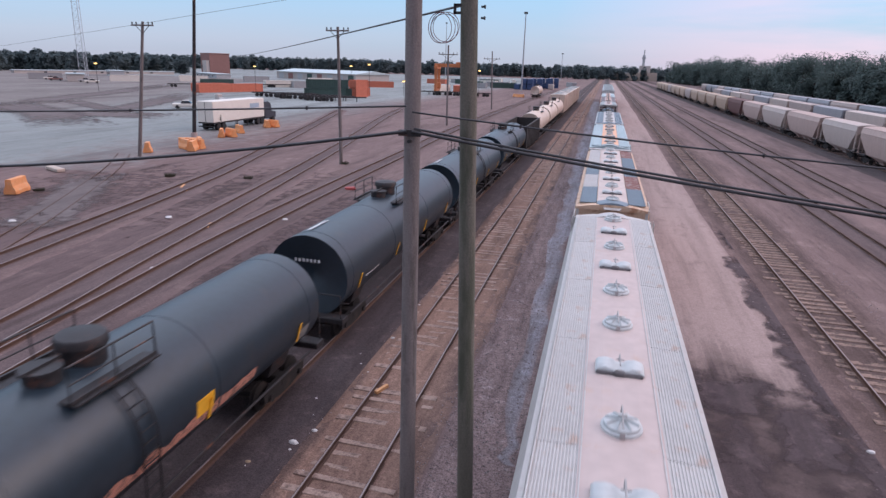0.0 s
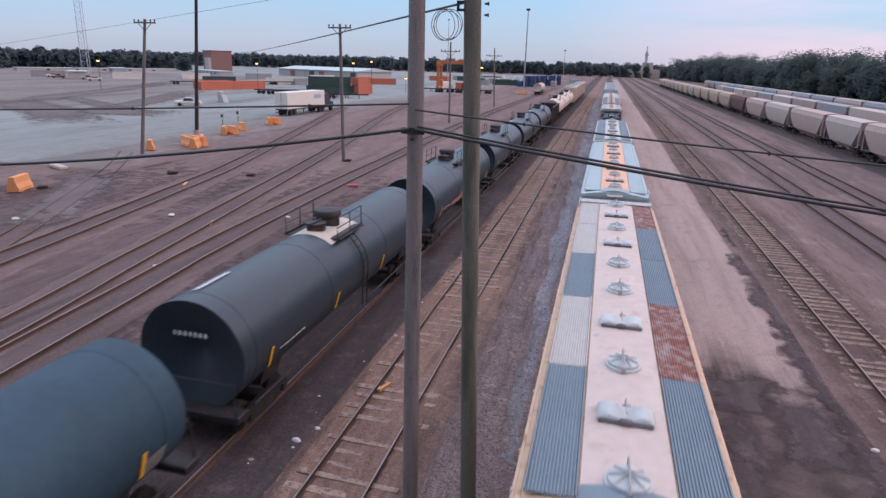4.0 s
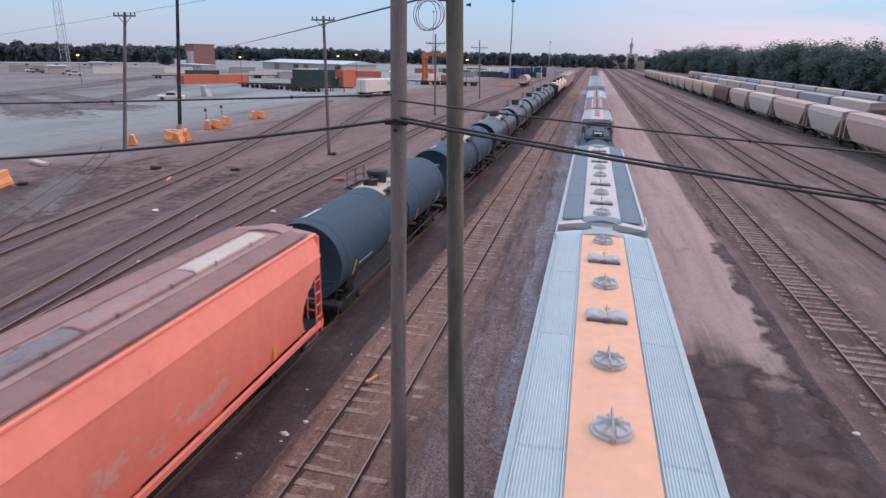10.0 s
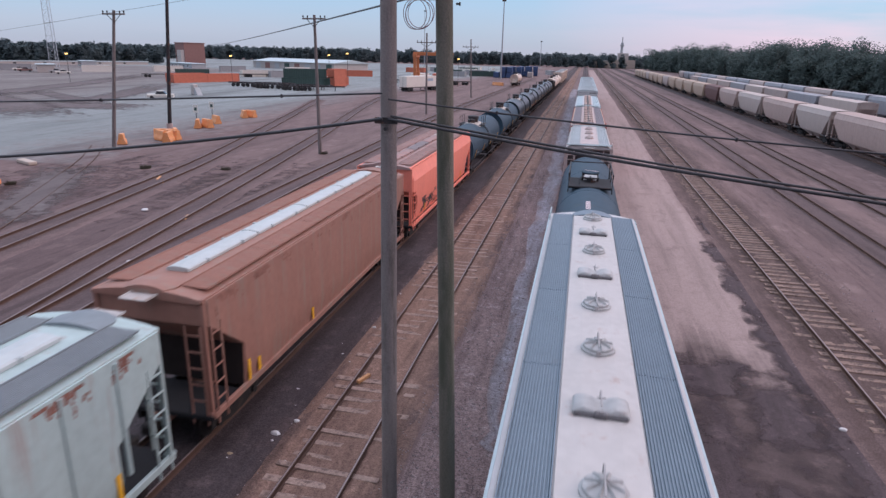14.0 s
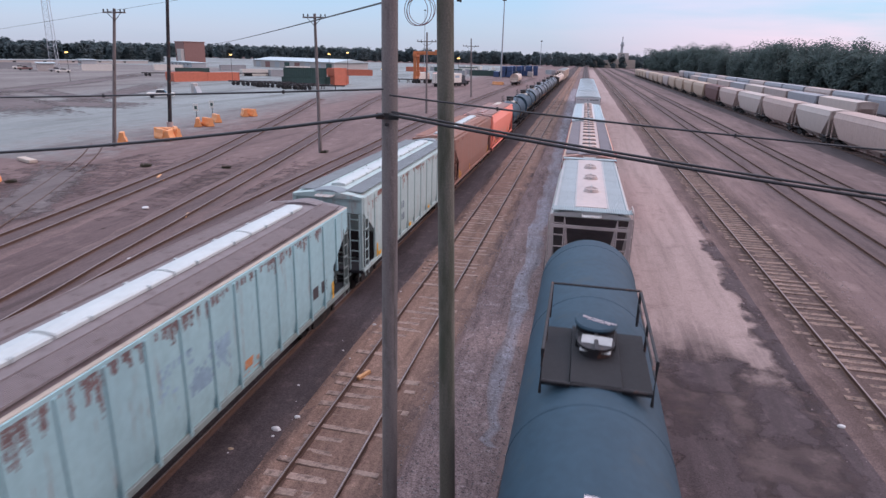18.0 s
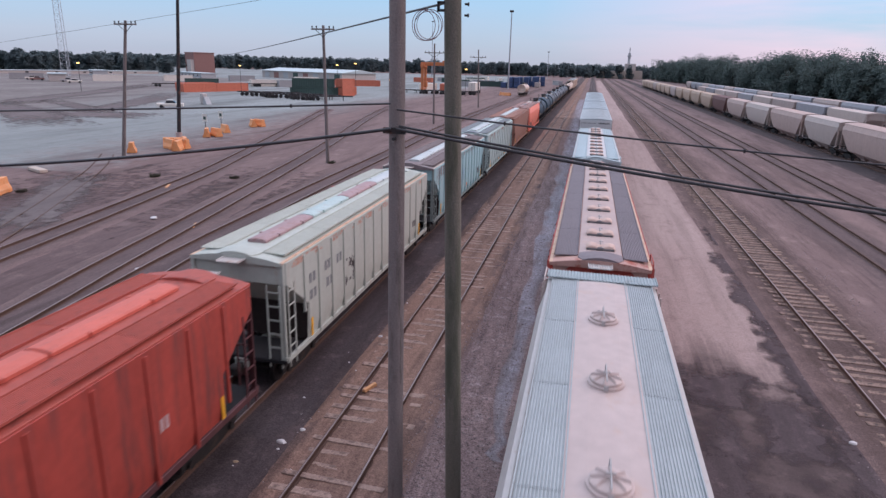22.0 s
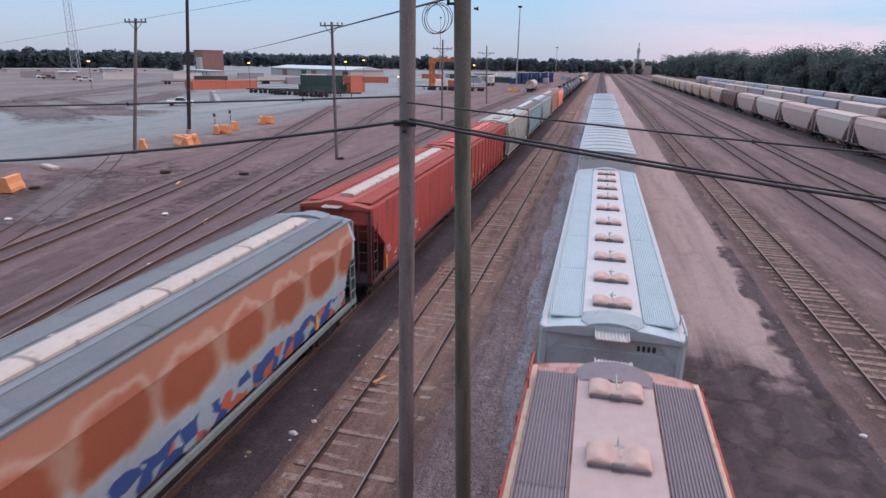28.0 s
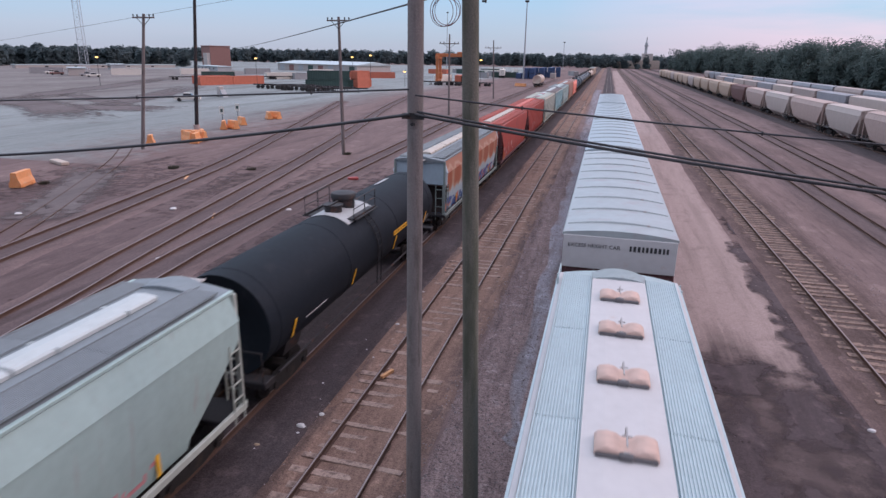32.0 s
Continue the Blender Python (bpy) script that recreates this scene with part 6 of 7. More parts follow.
def far_pole(x, y, h, arm, label, double=False, turn=0, lean=0.0, drop=0.35):
    p = thing("utility_pole", x, y, GZ, turn, label, "utility pole", "far line of utility poles")
    part("shaft", wood_pole(Geo(), (0, 0, -0.2), (lean, 0, h), 0.2, 0.13, 10, 4).mesh("shaft", 50), WOOD_GREY, p)
    zs = (h - drop, h - drop - 1.6) if double else (h - drop,)
    for z in zs:
        part("crossarm", Geo().box(lean - arm, lean + arm, -0.16, -0.04, z - 0.07, z + 0.07, 0.015).mesh("crossarm"), WOOD_GREY, p)
        for s in (-0.92, -0.55, 0.55, 0.92):
            part("insulator", shared("insulator", lambda: Geo().cyl((0, 0, 0), (0, 0, 0.1), 0.05, 8).cyl((0, 0, 0.1), (0, 0, 0.24), 0.09, 8, 0.05)), STEEL, p, at=(lean + s * arm, -0.1, z + 0.07))
        for s in (-1, 1):
            part("brace", Geo().tube([(lean, -0.12, z - 0.75), (lean + s * arm * 0.6, -0.12, z - 0.06)], 0.03, 5).mesh("brace"), STEEL, p)
    return p


def build_far_poles():
    far_pole(-46.5, 55.3, 13.3, 1.25, "wooden utility pole with one crossarm", lean=2.05)
    far_pole(-25.6, 59.3, 13.3, 1.2, "wooden utility pole with one crossarm", False, lean=-0.1)
    far_pole(-26.4, 107.6, 13.4, 1.7, "wooden utility pole with a crossarm", lean=-0.1, drop=1.5)
    far_pole(-27.1, 156.9, 13.8, 2.0, "distant wooden utility pole", lean=-0.5, drop=1.8)
    p = thing("light_pole", -48.5, 67.5, GZ, 0, "dark steel lighting pole on a concrete foot", "light pole")
    part("shaft", wood_pole(Geo(), (0, 0, 0.9), (1.6, 0, 18), 0.24, 0.17, 12, 4).mesh("shaft", 50), STEEL, p)
    part("foot", Geo().cyl((0, 0, -0.1), (0, 0, 1.3), 0.38, 16).mesh("foot", 40), mat("pink_grey_concrete", (0.42, 0.33, 0.31), 0.85, 0, 0.2, 8), p)
    for x, y, h in ((-38.5, 303, 34), (-140, 560, 46), (-42, 620, 24)):
        m = thing("floodlight_mast", x, y, GZ, 0, "tall slim floodlight mast", "light mast", "floodlight masts")
        part("shaft", Geo().cyl((0, 0, 0), (0, 0, h), 0.42 if h > 30 else 0.25, 8, 0.2).mesh("shaft", 50), mat("galvanised_mast", (0.36, 0.38, 0.41), 0.5, 0.4, 0.15, 5), m)
        part("lamp_head", Geo().box(-0.9, 0.9, -0.3, 0.3, h, h + 0.9, 0.1).mesh("lamp_head"), STEEL, m)
    m = thing("lattice_mast", -262, 279, GZ, 0, "pale steel lattice radio mast", "radio mast")
    pale = mat("pale_mast_steel", (0.46, 0.50, 0.54), 0.5, 0.2, 0.12, 3)
    for sx, sy in ((-1.5, -1.5), (1.5, -1.5), (0, 1.5)):
        part("leg", Geo().cyl((sx * 1.3, sy * 1.3, 0), (sx * 0.9, sy * 0.9, 60), 0.13, 6).mesh("leg"), pale, m)
    for k in range(20):
        z = k * 3
        part("lattice_bay", shared("lattice_bay", lambda: Geo().tube([(-1.8, -1.8, 0), (1.8, -1.8, 3)], 0.06, 4).tube([(1.8, -1.8, 0), (0, 1.8, 3)], 0.06, 4).tube([(0, 1.8, 0), (-1.8, -1.8, 3)], 0.06, 4).tube([(-1.8, -1.8, 0), (1.8, -1.8, 0)], 0.08, 4)), pale, m, at=(0, 0, z))


def yard_light(x, y, h, warm=True):
    p = thing("yard_light", x, y, GZ, 0, "small lit yard lamp on a slim post", "lamp", "lit yard lamps")
    part("post", Geo().cyl((0, 0, 0), (0, 0, h), 0.06, 6).mesh("post"), STEEL, p)
    part("hood", Geo().cyl((0, 0, h), (0, 0, h + 0.25), 0.45, 10, 0.3).mesh("hood"), STEEL, p)
    part("lens", Geo().cyl((0, 0, h - 0.3), (0, 0, h), 0.36, 10, 0.4).mesh("lens"), glow("lamp_glow_warm" if warm else "lamp_glow_white", (1.0, 0.62, 0.2) if warm else (1, 0.9, 0.75), 3.0), p)


build_near_poles()
build_wires()
build_far_poles()
for lx, ly, lz in ((-145.1, 158.7, 8.1), (-109, 185.3, 8.4), (-81.7, 198.9, 9.3), (-76.2, 201.1, 9.9), (-65.5, 204.8, 4.9), (-41.1, 211.1, 9.0)):
    yard_light(lx, ly, lz)

# ---- the container yard ----
# distance haze is put into the orange paint: paler, less saturated
ORANGE_C = mat("orange_container_paint", (0.52, 0.155, 0.095), 0.7, 0, 0.2, 2, (0.42, 0.16, 0.11), 0.3)
BLUE_C = mat("blue_container_paint", (0.045, 0.085, 0.19), 0.6, 0, 0.2, 2, (0.06, 0.09, 0.18), 0.3)
GREEN_C = mat("dark_green_container_paint", (0.045, 0.085, 0.075), 0.6, 0, 0.25, 2, (0.08, 0.08, 0.07), 0.3)
WHITE_C = mat("white_trailer_paint", (0.74, 0.70, 0.64), 0.5, 0, 0.08, 2, (0.6, 0.53, 0.46), 0.2)
GREY_C = mat("grey_container_paint", (0.34, 0.34, 0.35), 0.6, 0, 0.2, 2)
BARRIER = mat("orange_barrier_plastic", (0.74, 0.31, 0.12), 0.6, 0, 0.15, 4, (0.62, 0.36, 0.22), 0.4)
CRANE = mat("orange_crane_paint", (0.52, 0.18, 0.07), 0.6, 0, 0.2, 2, (0.35, 0.12, 0.06), 0.3)
# cladding colour is muted to carry the distance haze
BRICK_RED = mat("red_brown_cladding", (0.27, 0.145, 0.13), 0.8, 0, 0.15, 2)
CREAM_WALL = mat("cream_wall", (0.47, 0.43, 0.41), 0.8, 0, 0.12, 1.5, (0.45, 0.4, 0.37), 0.3)
TAN_WALL = mat("tan_block_wall", (0.50, 0.42, 0.36), 0.8, 0, 0.12, 1.5, (0.40, 0.31, 0.28), 0.3)
WALL_GREY = mat("grey_wall", (0.42, 0.44, 0.46), 0.8, 0, 0.12, 1.5)
ROOF_PALE = mat("pale_metal_roof", (0.46, 0.54, 0.56), 0.5, 0.2, 0.12, 1.5)


def corrugated(l, w, h):
    """Container box: corrugated long sides and a frame of corner posts."""
    g = Geo()
    n = max(6, int(l / 0.5))
    for s in (-1, 1):
        pts = []
        for k in range(n * 2 + 1):
            pts.append((s * (w / 2 - (0.0 if (k // 1) % 2 else 0.06)), -l / 2 + l * k / (2 * n)))
        rows = [[(x, y, z) for x, y in pts] for z in (0.12, h - 0.1)]
        g.loft(rows, caps=False, closed=False)
    g.box(-w / 2 + 0.06, w / 2 - 0.06, -l / 2 + 0.05, l / 2 - 0.05, 0.1, h - 0.05)
    for sx in (-1, 1):
        for sy in (-1, 1):
            g.box(sx * w / 2 - 0.09, sx * w / 2 + 0.09, sy * (l / 2) - 0.09, sy * (l / 2) + 0.09, 0, h)
        g.box(sx * w / 2 - 0.06, sx * w / 2 + 0.06, -l / 2, l / 2, h - 0.14, h)
        g.box(sx * w / 2 - 0.06, sx * w / 2 + 0.06, -l / 2, l / 2, 0, 0.16)
    return g


def container(x, y, z, turn, paint, l=12.2, label="", group="stacked containers"):
    c = thing("shipping_container", x, y, z, turn, label, "container", group)
    part("box", shared(("container", l), lambda: corrugated(l, 2.44, 2.6)), paint, c)
    for s in (-1, 1):
        part("door", shared("container_door", lambda: Geo().box(-0.56, 0.56, -0.03, 0.03, 0.2, 2.4, 0.01).box(-0.3, -0.26, -0.06, -0.03, 0.25, 2.35).box(0.26, 0.3, -0.06, -0.03, 0.25, 2.35)), paint, c, at=(s * 0.58, -l / 2 - 0.03, 0))
    return c


def chassis(x, y, turn, group="parked trailer chassis"):
    c = thing("trailer_chassis", x, y, GZ, turn, "dark skeletal container chassis parked on the concrete", "trailer", group)
    for s in (-1, 1):
        part("beam", shared("chassis_beam", lambda: Geo().box(-0.08, 0.08, -6, 6, 1.0, 1.3)), STEEL, c, at=(s * 0.45, 0, 0))
        for y2 in (-4.6, -3.4):
            part("wheel", shared("chassis_wheel", lambda: Geo().cyl((-0.28, 0, 0.5), (0.28, 0, 0.5), 0.5, 16).cyl((-0.3, 0, 0.5), (0.3, 0, 0.5), 0.22, 10), 40), RUBBER, c, at=(s * 0.95, y2, 0))
        part("landing_leg", shared("landing_leg", lambda: Geo().box(-0.08, 0.08, -0.08, 0.08, 0, 1.0)), STEEL, c, at=(s * 0.7, 3.4, 0))
    for y2 in (-5.8, -2, 2, 5.8):
        part("cross_beam", shared("cross_beam", lambda: Geo().box(-1.2, 1.2, -0.1, 0.1, 1.1, 1.32)), STEEL, c, at=(0, y2, 0))
    return c


def barrier(x, y, turn, l=2.0):
    b = thing("road_barrier", x, y, GZ + 0.07, turn, "sun-faded orange plastic road barrier", "barrier", "orange barriers round the yard")
    part("block", shared(("barrier", l), lambda: Geo().loft([[(sx, sy, z) for sx, sy in ((-w, -l / 2), (w, -l / 2), (w, l / 2), (-w, l / 2))] for w, z in ((0.42, 0), (0.42, 0.25), (0.26, 0.6), (0.2, 1.05), (0.16, 1.08))])), BARRIER, b)
    part("foot", shared(("barrier_foot", l), lambda: Geo().box(-0.46, 0.46, -l / 2 + 0.15, -l / 2 + 0.5, -0.02, 0.14).box(-0.46, 0.46, l / 2 - 0.5, l / 2 - 0.15, -0.02, 0.14)), BARRIER, b)
    return b


def sign(x, y, turn=0):
    s = thing("small_sign", x, y, GZ, turn, "small white sign on a short post", "sign", "yard signs")
    part("post", shared("sign_post", lambda: Geo().cyl((0, 0, 0), (0, 0, 2.2), 0.05, 6)), STEEL, s)
    part("board", shared("sign_board", lambda: Geo().box(-0.38, 0.38, -0.07, -0.04, 1.2, 2.3, 0.01)), WHITE_C, s)
    part("mark", shared("sign_mark", lambda: Geo().box(-0.2, 0.2, -0.085, -0.075, 1.5, 1.95)), GREEN_C, s)
    return s


def build_yard():
    for x, y, z, turn, paint, l, what in (
            (-120.5, 179.5, GZ, -20, ORANGE_C, 12.2, "orange"), (-116.3, 191.2, GZ, -20, ORANGE_C, 12.2, "orange"), (-126, 186, GZ, -25, ORANGE_C, 12.2, "orange"),
            (-81.2, 177.5, GZ, -70, GREEN_C, 12.2, "dark green"), (-80.6, 180.2, GZ, -70, GREEN_C, 12.2, "dark green"), (-81, 178.5, GZ + 2.6, -70, GREEN_C, 12.2, "dark green"),
            (-74.5, 187.5, GZ, -15, ORANGE_C, 6.1, "orange"), (-74.5, 187.5, GZ + 2.6, -15, ORANGE_C, 6.1, "orange"), (-77.5, 192, GZ, -15, ORANGE_C, 12.2, "orange"),
            (-111, 270, GZ, -62, ORANGE_C, 12.2, "orange"), (-99.5, 276, GZ, -62, ORANGE_C, 12.2, "orange"), (-118, 240, GZ, -40, GREY_C, 12.2, "grey"), (-128, 236, GZ, -40, WHITE_C, 12.2, "white"),
            (-113, 250, GZ, -40, ORANGE_C, 12.2, "orange"), (-150, 226, GZ, -50, GREEN_C, 12.2, "dark green"),
            (-60, 262, GZ, 8, ORANGE_C, 12.2, "orange"), (-56, 268, GZ, 8, ORANGE_C, 12.2, "orange"), (-57, 262, GZ, 8, GREEN_C, 12.2, "dark green"), (-66, 258, GZ, -10, WHITE_C, 12.2, "white"),
            (-52, 330, GZ, -80, GREEN_C, 12.2, "dark green"), (-48, 345, GZ, 10, GREEN_C, 12.2, "dark green"), (-58, 350, GZ, -80, GREY_C, 12.2, "grey")):
        container(x, y, z, turn, paint, l, "%s steel shipping container in the yard" % what)
    for k in range(12):
        container(-36.5 + 3.1 * (k // 3) - 3.2 * (k % 3), 322 + 15 * (k // 3), GZ + 0.0, 4, BLUE_C, 12.2, "blue steel shipping container in a block")
        if k % 3 < 2:
            container(-36.5 + 3.1 * (k // 3) - 3.2 * (k % 3), 322 + 15 * (k // 3), GZ + 2.6, 4, BLUE_C, 12.2, "blue steel shipping container in a block")
    for x, y, z, turn, paint, l, what in ((-68.8, 384, GZ, 60, WHITE_C, 12.2, "white"), (-80, 470, GZ, 70, WHITE_C, 12.2, "white"), (-62, 440, GZ, 20, WHITE_C, 6.1, "white"), (-75, 420, GZ, 80, GREEN_C, 12.2, "dark green"), (-90, 400, GZ, 75, GREY_C, 12.2, "grey"),
                                          (-104, 415, GZ, 75, WHITE_C, 12.2, "white"), (-27.5, 338, GZ, 0, CREAM_WALL, 6.1, "tan"), (-20.5, 400, GZ, 20, GREY_C, 12.2, "grey"), (-84, 385, GZ, 70, GREEN_C, 12.2, "dark green"), (-98, 372, GZ, 75, ORANGE_C, 12.2, "orange"),
                                          (-72, 350, GZ, 70, GREEN_C, 12.2, "dark green"), (-64, 318, GZ, 80, GREY_C, 12.2, "grey"), (-140, 300, GZ, -40, WHITE_C, 12.2, "white"), (-170, 290, GZ, -45, GREY_C, 12.2, "grey"), (-186, 262, GZ, -45, WHITE_C, 12.2, "white"),
                                          (-200, 235, GZ, -50, WHITE_C, 12.2, "white"), (-232, 225, GZ, -50, GREY_C, 12.2, "grey")):
        container(x, y, z, turn, paint, l, "%s steel shipping container far off in the yard" % what, "far containers")
    for k in range(9):
        chassis(-95 + 3.3 * k, 171 - 1.4 * k + (k % 3), -65 + 9 * (k % 4))
    for k in range(6):
        chassis(-62 + 3.4 * k, 222 + 2 * (k % 2), 75 + 8 * (k % 3))
    for k in range(6):
        chassis(-150 + 6 * k, 206 + 7 * k, -50 + 7 * (k % 3))
    for x, y, turn in ((-45.9, 62.2, 60), (-45.1, 63.0, 80), (-44.4, 61.4, 20), (-46.6, 63.6, 110), (-45.6, 64.4, 40), (-49.2, 74.3, 30), (-48.3, 75.1, 60), (-49.9, 79.8, 50), (-50.6, 88.7, 40), (-50.0, 89.6, 70),
                       (-41.7, 36.5, 20)):
        barrier(x, y, turn)
    slab = thing("concrete_slab", -47.0, 45.2, GZ + 0.02, 65, "low pale concrete slab lying on the earth", "slab")
    part("block", Geo().box(-0.35, 0.35, -1.3, 1.3, 0, 0.3, 0.05).mesh("slab"), TAN_WALL, slab)
    barrier(-47.7, 58.1, 30, 1.1)
    # this long barrier shape stands in for a small tan pile
    barrier(-29.5, 229, 70, 3.2)
    barrier(-31.5, 231, 40, 2.0)
    sign(-54.2, 81.7)
    sign(-55.4, 87.7)
    # gantry crane
    c = thing("gantry_crane", -55.5, 236, GZ, 8, "orange gantry crane standing over containers", "crane")
    for x in (-6.4, 6.4):
        for y in (-5, 5):
            part("leg", shared("crane_leg", lambda: Geo().box(-0.5, 0.5, -0.45, 0.45, 0.9, 9.8, 0.1)), CRANE, c, at=(x, y, 0))
            part("wheel", shared("crane_wheel", lambda: Geo().cyl((-0.35, 0, 0.65), (0.35, 0, 0.65), 0.65, 18), 40), RUBBER, c, at=(x, y, 0))
        part("side_beam", shared("crane_side", lambda: Geo().box(-0.6, 0.6, -6, 6, 9.0, 10.2, 0.08)), CRANE, c, at=(x, 0, 0))
        part("sill_beam", shared("crane_sill", lambda: Geo().box(-0.5, 0.5, -6, 6, 1.0, 1.8, 0.08)), CRANE, c, at=(x, 0, 0))
    for y in (-3, 3):
        part("bridge_beam", shared("crane_bridge", lambda: Geo().box(-7.2, 7.2, -0.5, 0.5, 9.7, 10.9, 0.1)), CRANE, c, at=(0, y, 0))
    part("trolley", Geo().box(-1.2, 1.2, -3.6, 3.6, 10.9, 11.5, 0.1).mesh("trolley"), CRANE, c, at=(2, 0, 0))
    part("machine_house", Geo().box(-1.0, 1.0, -1.5, 1.5, 1.8, 4.0, 0.1).mesh("house"), CRANE, c, at=(-6.4, 2.6, 0))
    # buildings
    b = thing("tall_shed", -266, 398, GZ, -34, "red-brown shed with a pale stair tower", "building")
    part("wall", Geo().box(-4, 11, -7, 7, 0, 13.8).mesh("wall"), BRICK_RED, b)
    part("roof", Geo().box(-4.4, 11.4, -7.4, 7.4, 13.8, 14.3, 0.1).mesh("roof"), BRICK_RED, b)
    part("tower", Geo().box(4, 10.5, -9.2, -7, 0, 9.5).mesh("tower"), CREAM_WALL, b)
    for k in range(3):
        part("window", shared("shed_window", lambda: Geo().box(-1.2, 1.2, -0.06, 0.06, 0, 1.4)), GLASS, b, at=(-2 + 3 * k, -7.03, 5))
    w = thing("warehouse", -166, 372, GZ, -24, "long low cream warehouse with a pale metal roof", "building")
    part("wall", Geo().box(-36, 36, -14, 14, 0, 4.2).mesh("wall"), CREAM_WALL, w)
    part("roof", Geo().loft([[(-37, -15, 4.2), (-37, 0, 6.0), (-37, 15, 4.2), (-37, 0, 4.0)], [(37, -15, 4.2), (37, 0, 6.0), (37, 15, 4.2), (37, 0, 4.0)]]).mesh("roof"), ROOF_PALE, w)
    for k in range(8):
        part("dock_door", shared("dock_door", lambda: Geo().box(-2.2, 2.2, -0.1, 0.1, 0, 3.4, 0.02)), GREEN_C if k % 4 == 3 else BRICK_RED if k % 3 == 1 else WALL_GREY, w, at=(-31 + 9 * k, -14.05, 0))
    for x, y, l, d, h, turn, m in ((-292, 322, 92, 5, 1.6, 68, CREAM_WALL), (-210, 218, 12, 6, 2.8, -45, CREAM_WALL), (-262, 300, 16, 7, 2.6, -42, WALL_GREY), (-222, 330, 36, 8, 2.2, -36, WALL_GREY)):
        o = thing("low_building", x, y, GZ, turn, "low flat-roofed industrial building at the yard's edge", "building", "low buildings behind the yard")
        part("wall", Geo().box(-l / 2, l / 2, -d / 2, d / 2, 0, h).mesh("wall"), m, o)
        part("roof", Geo().box(-l / 2 - 0.4, l / 2 + 0.4, -d / 2 - 0.4, d / 2 + 0.4, h, h + 0.4, 0.05).mesh("roof"), ROOF_PALE, o)
        for k in range(5):
            part("window", shared(("low_window", h), lambda: Geo().box(-0.8, 0.8, -0.05, 0.05, h * 0.35, h * 0.75)), GLASS, o, at=((k - 2) * l / 6, -d / 2 - 0.03, 0))
    # grain elevator and sheds at the end of the tracks
    e = thing("grain_elevator", 40, 790, GZ, 0, "pale concrete grain elevator with a head tower", "building")
    part("low_block", Geo().box(-36, -2, -10, 10, 0, 8.5, 0.1).mesh("low"), TAN_WALL, e)
    part("main_block", Geo().box(-8, 16, -12, 8, 0, 9.5, 0.1).mesh("main"), TAN_WALL, e)
    part("head_house", Geo().box(-4, 8, -8, 8, 9.5, 17, 0.1).mesh("head"), CREAM_WALL, e)
    part("leg_tower", Geo().box(-1.4, 1.4, -1.4, 1.4, 17, 29).box(-2.2, 2.2, -2.2, 2.2, 25, 26.5).cyl((0, 0, 29), (0, 0, 35), 0.6, 6).mesh("tower"), WALL_GREY, e)
    part("annex_roof", Geo().box(-36.5, -2, -10.5, 10.5, 8.5, 9.0, 0.1).mesh("annex_roof"), ROOF_PALE, e)
    for k in range(4):
        part("window", shared("elevator_window", lambda: Geo().box(-1.2, 1.2, -0.1, 0.1, 0, 2.0)), GLASS, e, at=(-21 + 5 * k, -10.03, 3))
    o = thing("low_shed", 86, 790, GZ, 0, "long pale shed beside the grain elevator", "building")
    part("wall", Geo().box(-22, 22, -8, 8, 0, 5).mesh("wall"), CREAM_WALL, o)
    part("roof", Geo().box(-22.5, 22.5, -8.5, 8.5, 5, 5.6, 0.1).mesh("roof"), ROOF_PALE, o)


build_yard()
parked = tank("tank_car", 13.0, P["cream"], "cream tank car parked on a yard track", group="cars parked in the yard", reflector=False)
parked.matrix_basis = pose(-24, 233, 0)


def pickup(x, y, turn, paint, label):
    c = thing("parked_car", x, y, GZ + 0.07, turn, label, "car", "parked cars")
    part("body", shared("car_body", lambda: Geo().loft([[(sx * w, yy, z) for sx, yy in ((-1, -2.5), (1, -2.5), (1, 2.5), (-1, 2.5))] for w, z in ((0.85, 0.35), (0.95, 0.6), (0.95, 0.95), (0.88, 1.02))])), paint, c)
    part("cabin", shared("car_cabin", lambda: Geo().loft([[(-0.85, -0.9, 1.0), (0.85, -0.9, 1.0), (0.85, 1.2, 1.0), (-0.85, 1.2, 1.0)], [(-0.72, -0.6, 1.6), (0.72, -0.6, 1.6), (0.72, 0.6, 1.6), (-0.72, 0.6, 1.6)]])), GLASS, c)
    part("cabin_roof", shared("car_top", lambda: Geo().box(-0.73, 0.73, -0.62, 0.62, 1.6, 1.66, 0.02)), paint, c)
    for sx in (-1, 1):
        for yy in (-1.6, 1.6):
            part("wheel", shared("car_wheel", lambda: Geo().cyl((-0.12, 0, 0.36), (0.12, 0, 0.36), 0.36, 16).cyl((-0.13, 0, 0.36), (0.13, 0, 0.36), 0.2, 10), 40), RUBBER, c, at=(sx * 0.85, yy, 0))
    return c


pickup(-84, 115, -62, WHITE_C, "white pickup parked on the concrete")
cab = thing("utility_cabinet", -86.5, 130.5, GZ, -30, "pale upright utility cabinet beside a grey sloping cover", "cabinet")
part("body", Geo().box(-0.7, 0.7, -0.6, 0.6, 0, 2.4, 0.15).mesh("body"), CREAM_WALL, cab)
part("cover", Geo().loft([[(0.9, y, 0), (2.6, y, 0), (1.3, y, 1.7), (1.1, y, 1.7)] for y in (-0.6, 0.6)]).mesh("cover"), WALL_GREY, cab)
for k in range(6):
    pickup(-190 - 9 * k, 205 + 3.4 * k + (k % 3) * 3, -48, (WHITE_C, GREY_C, GREY_C, BRICK_RED)[k % 4], "distant parked car beside low buildings")


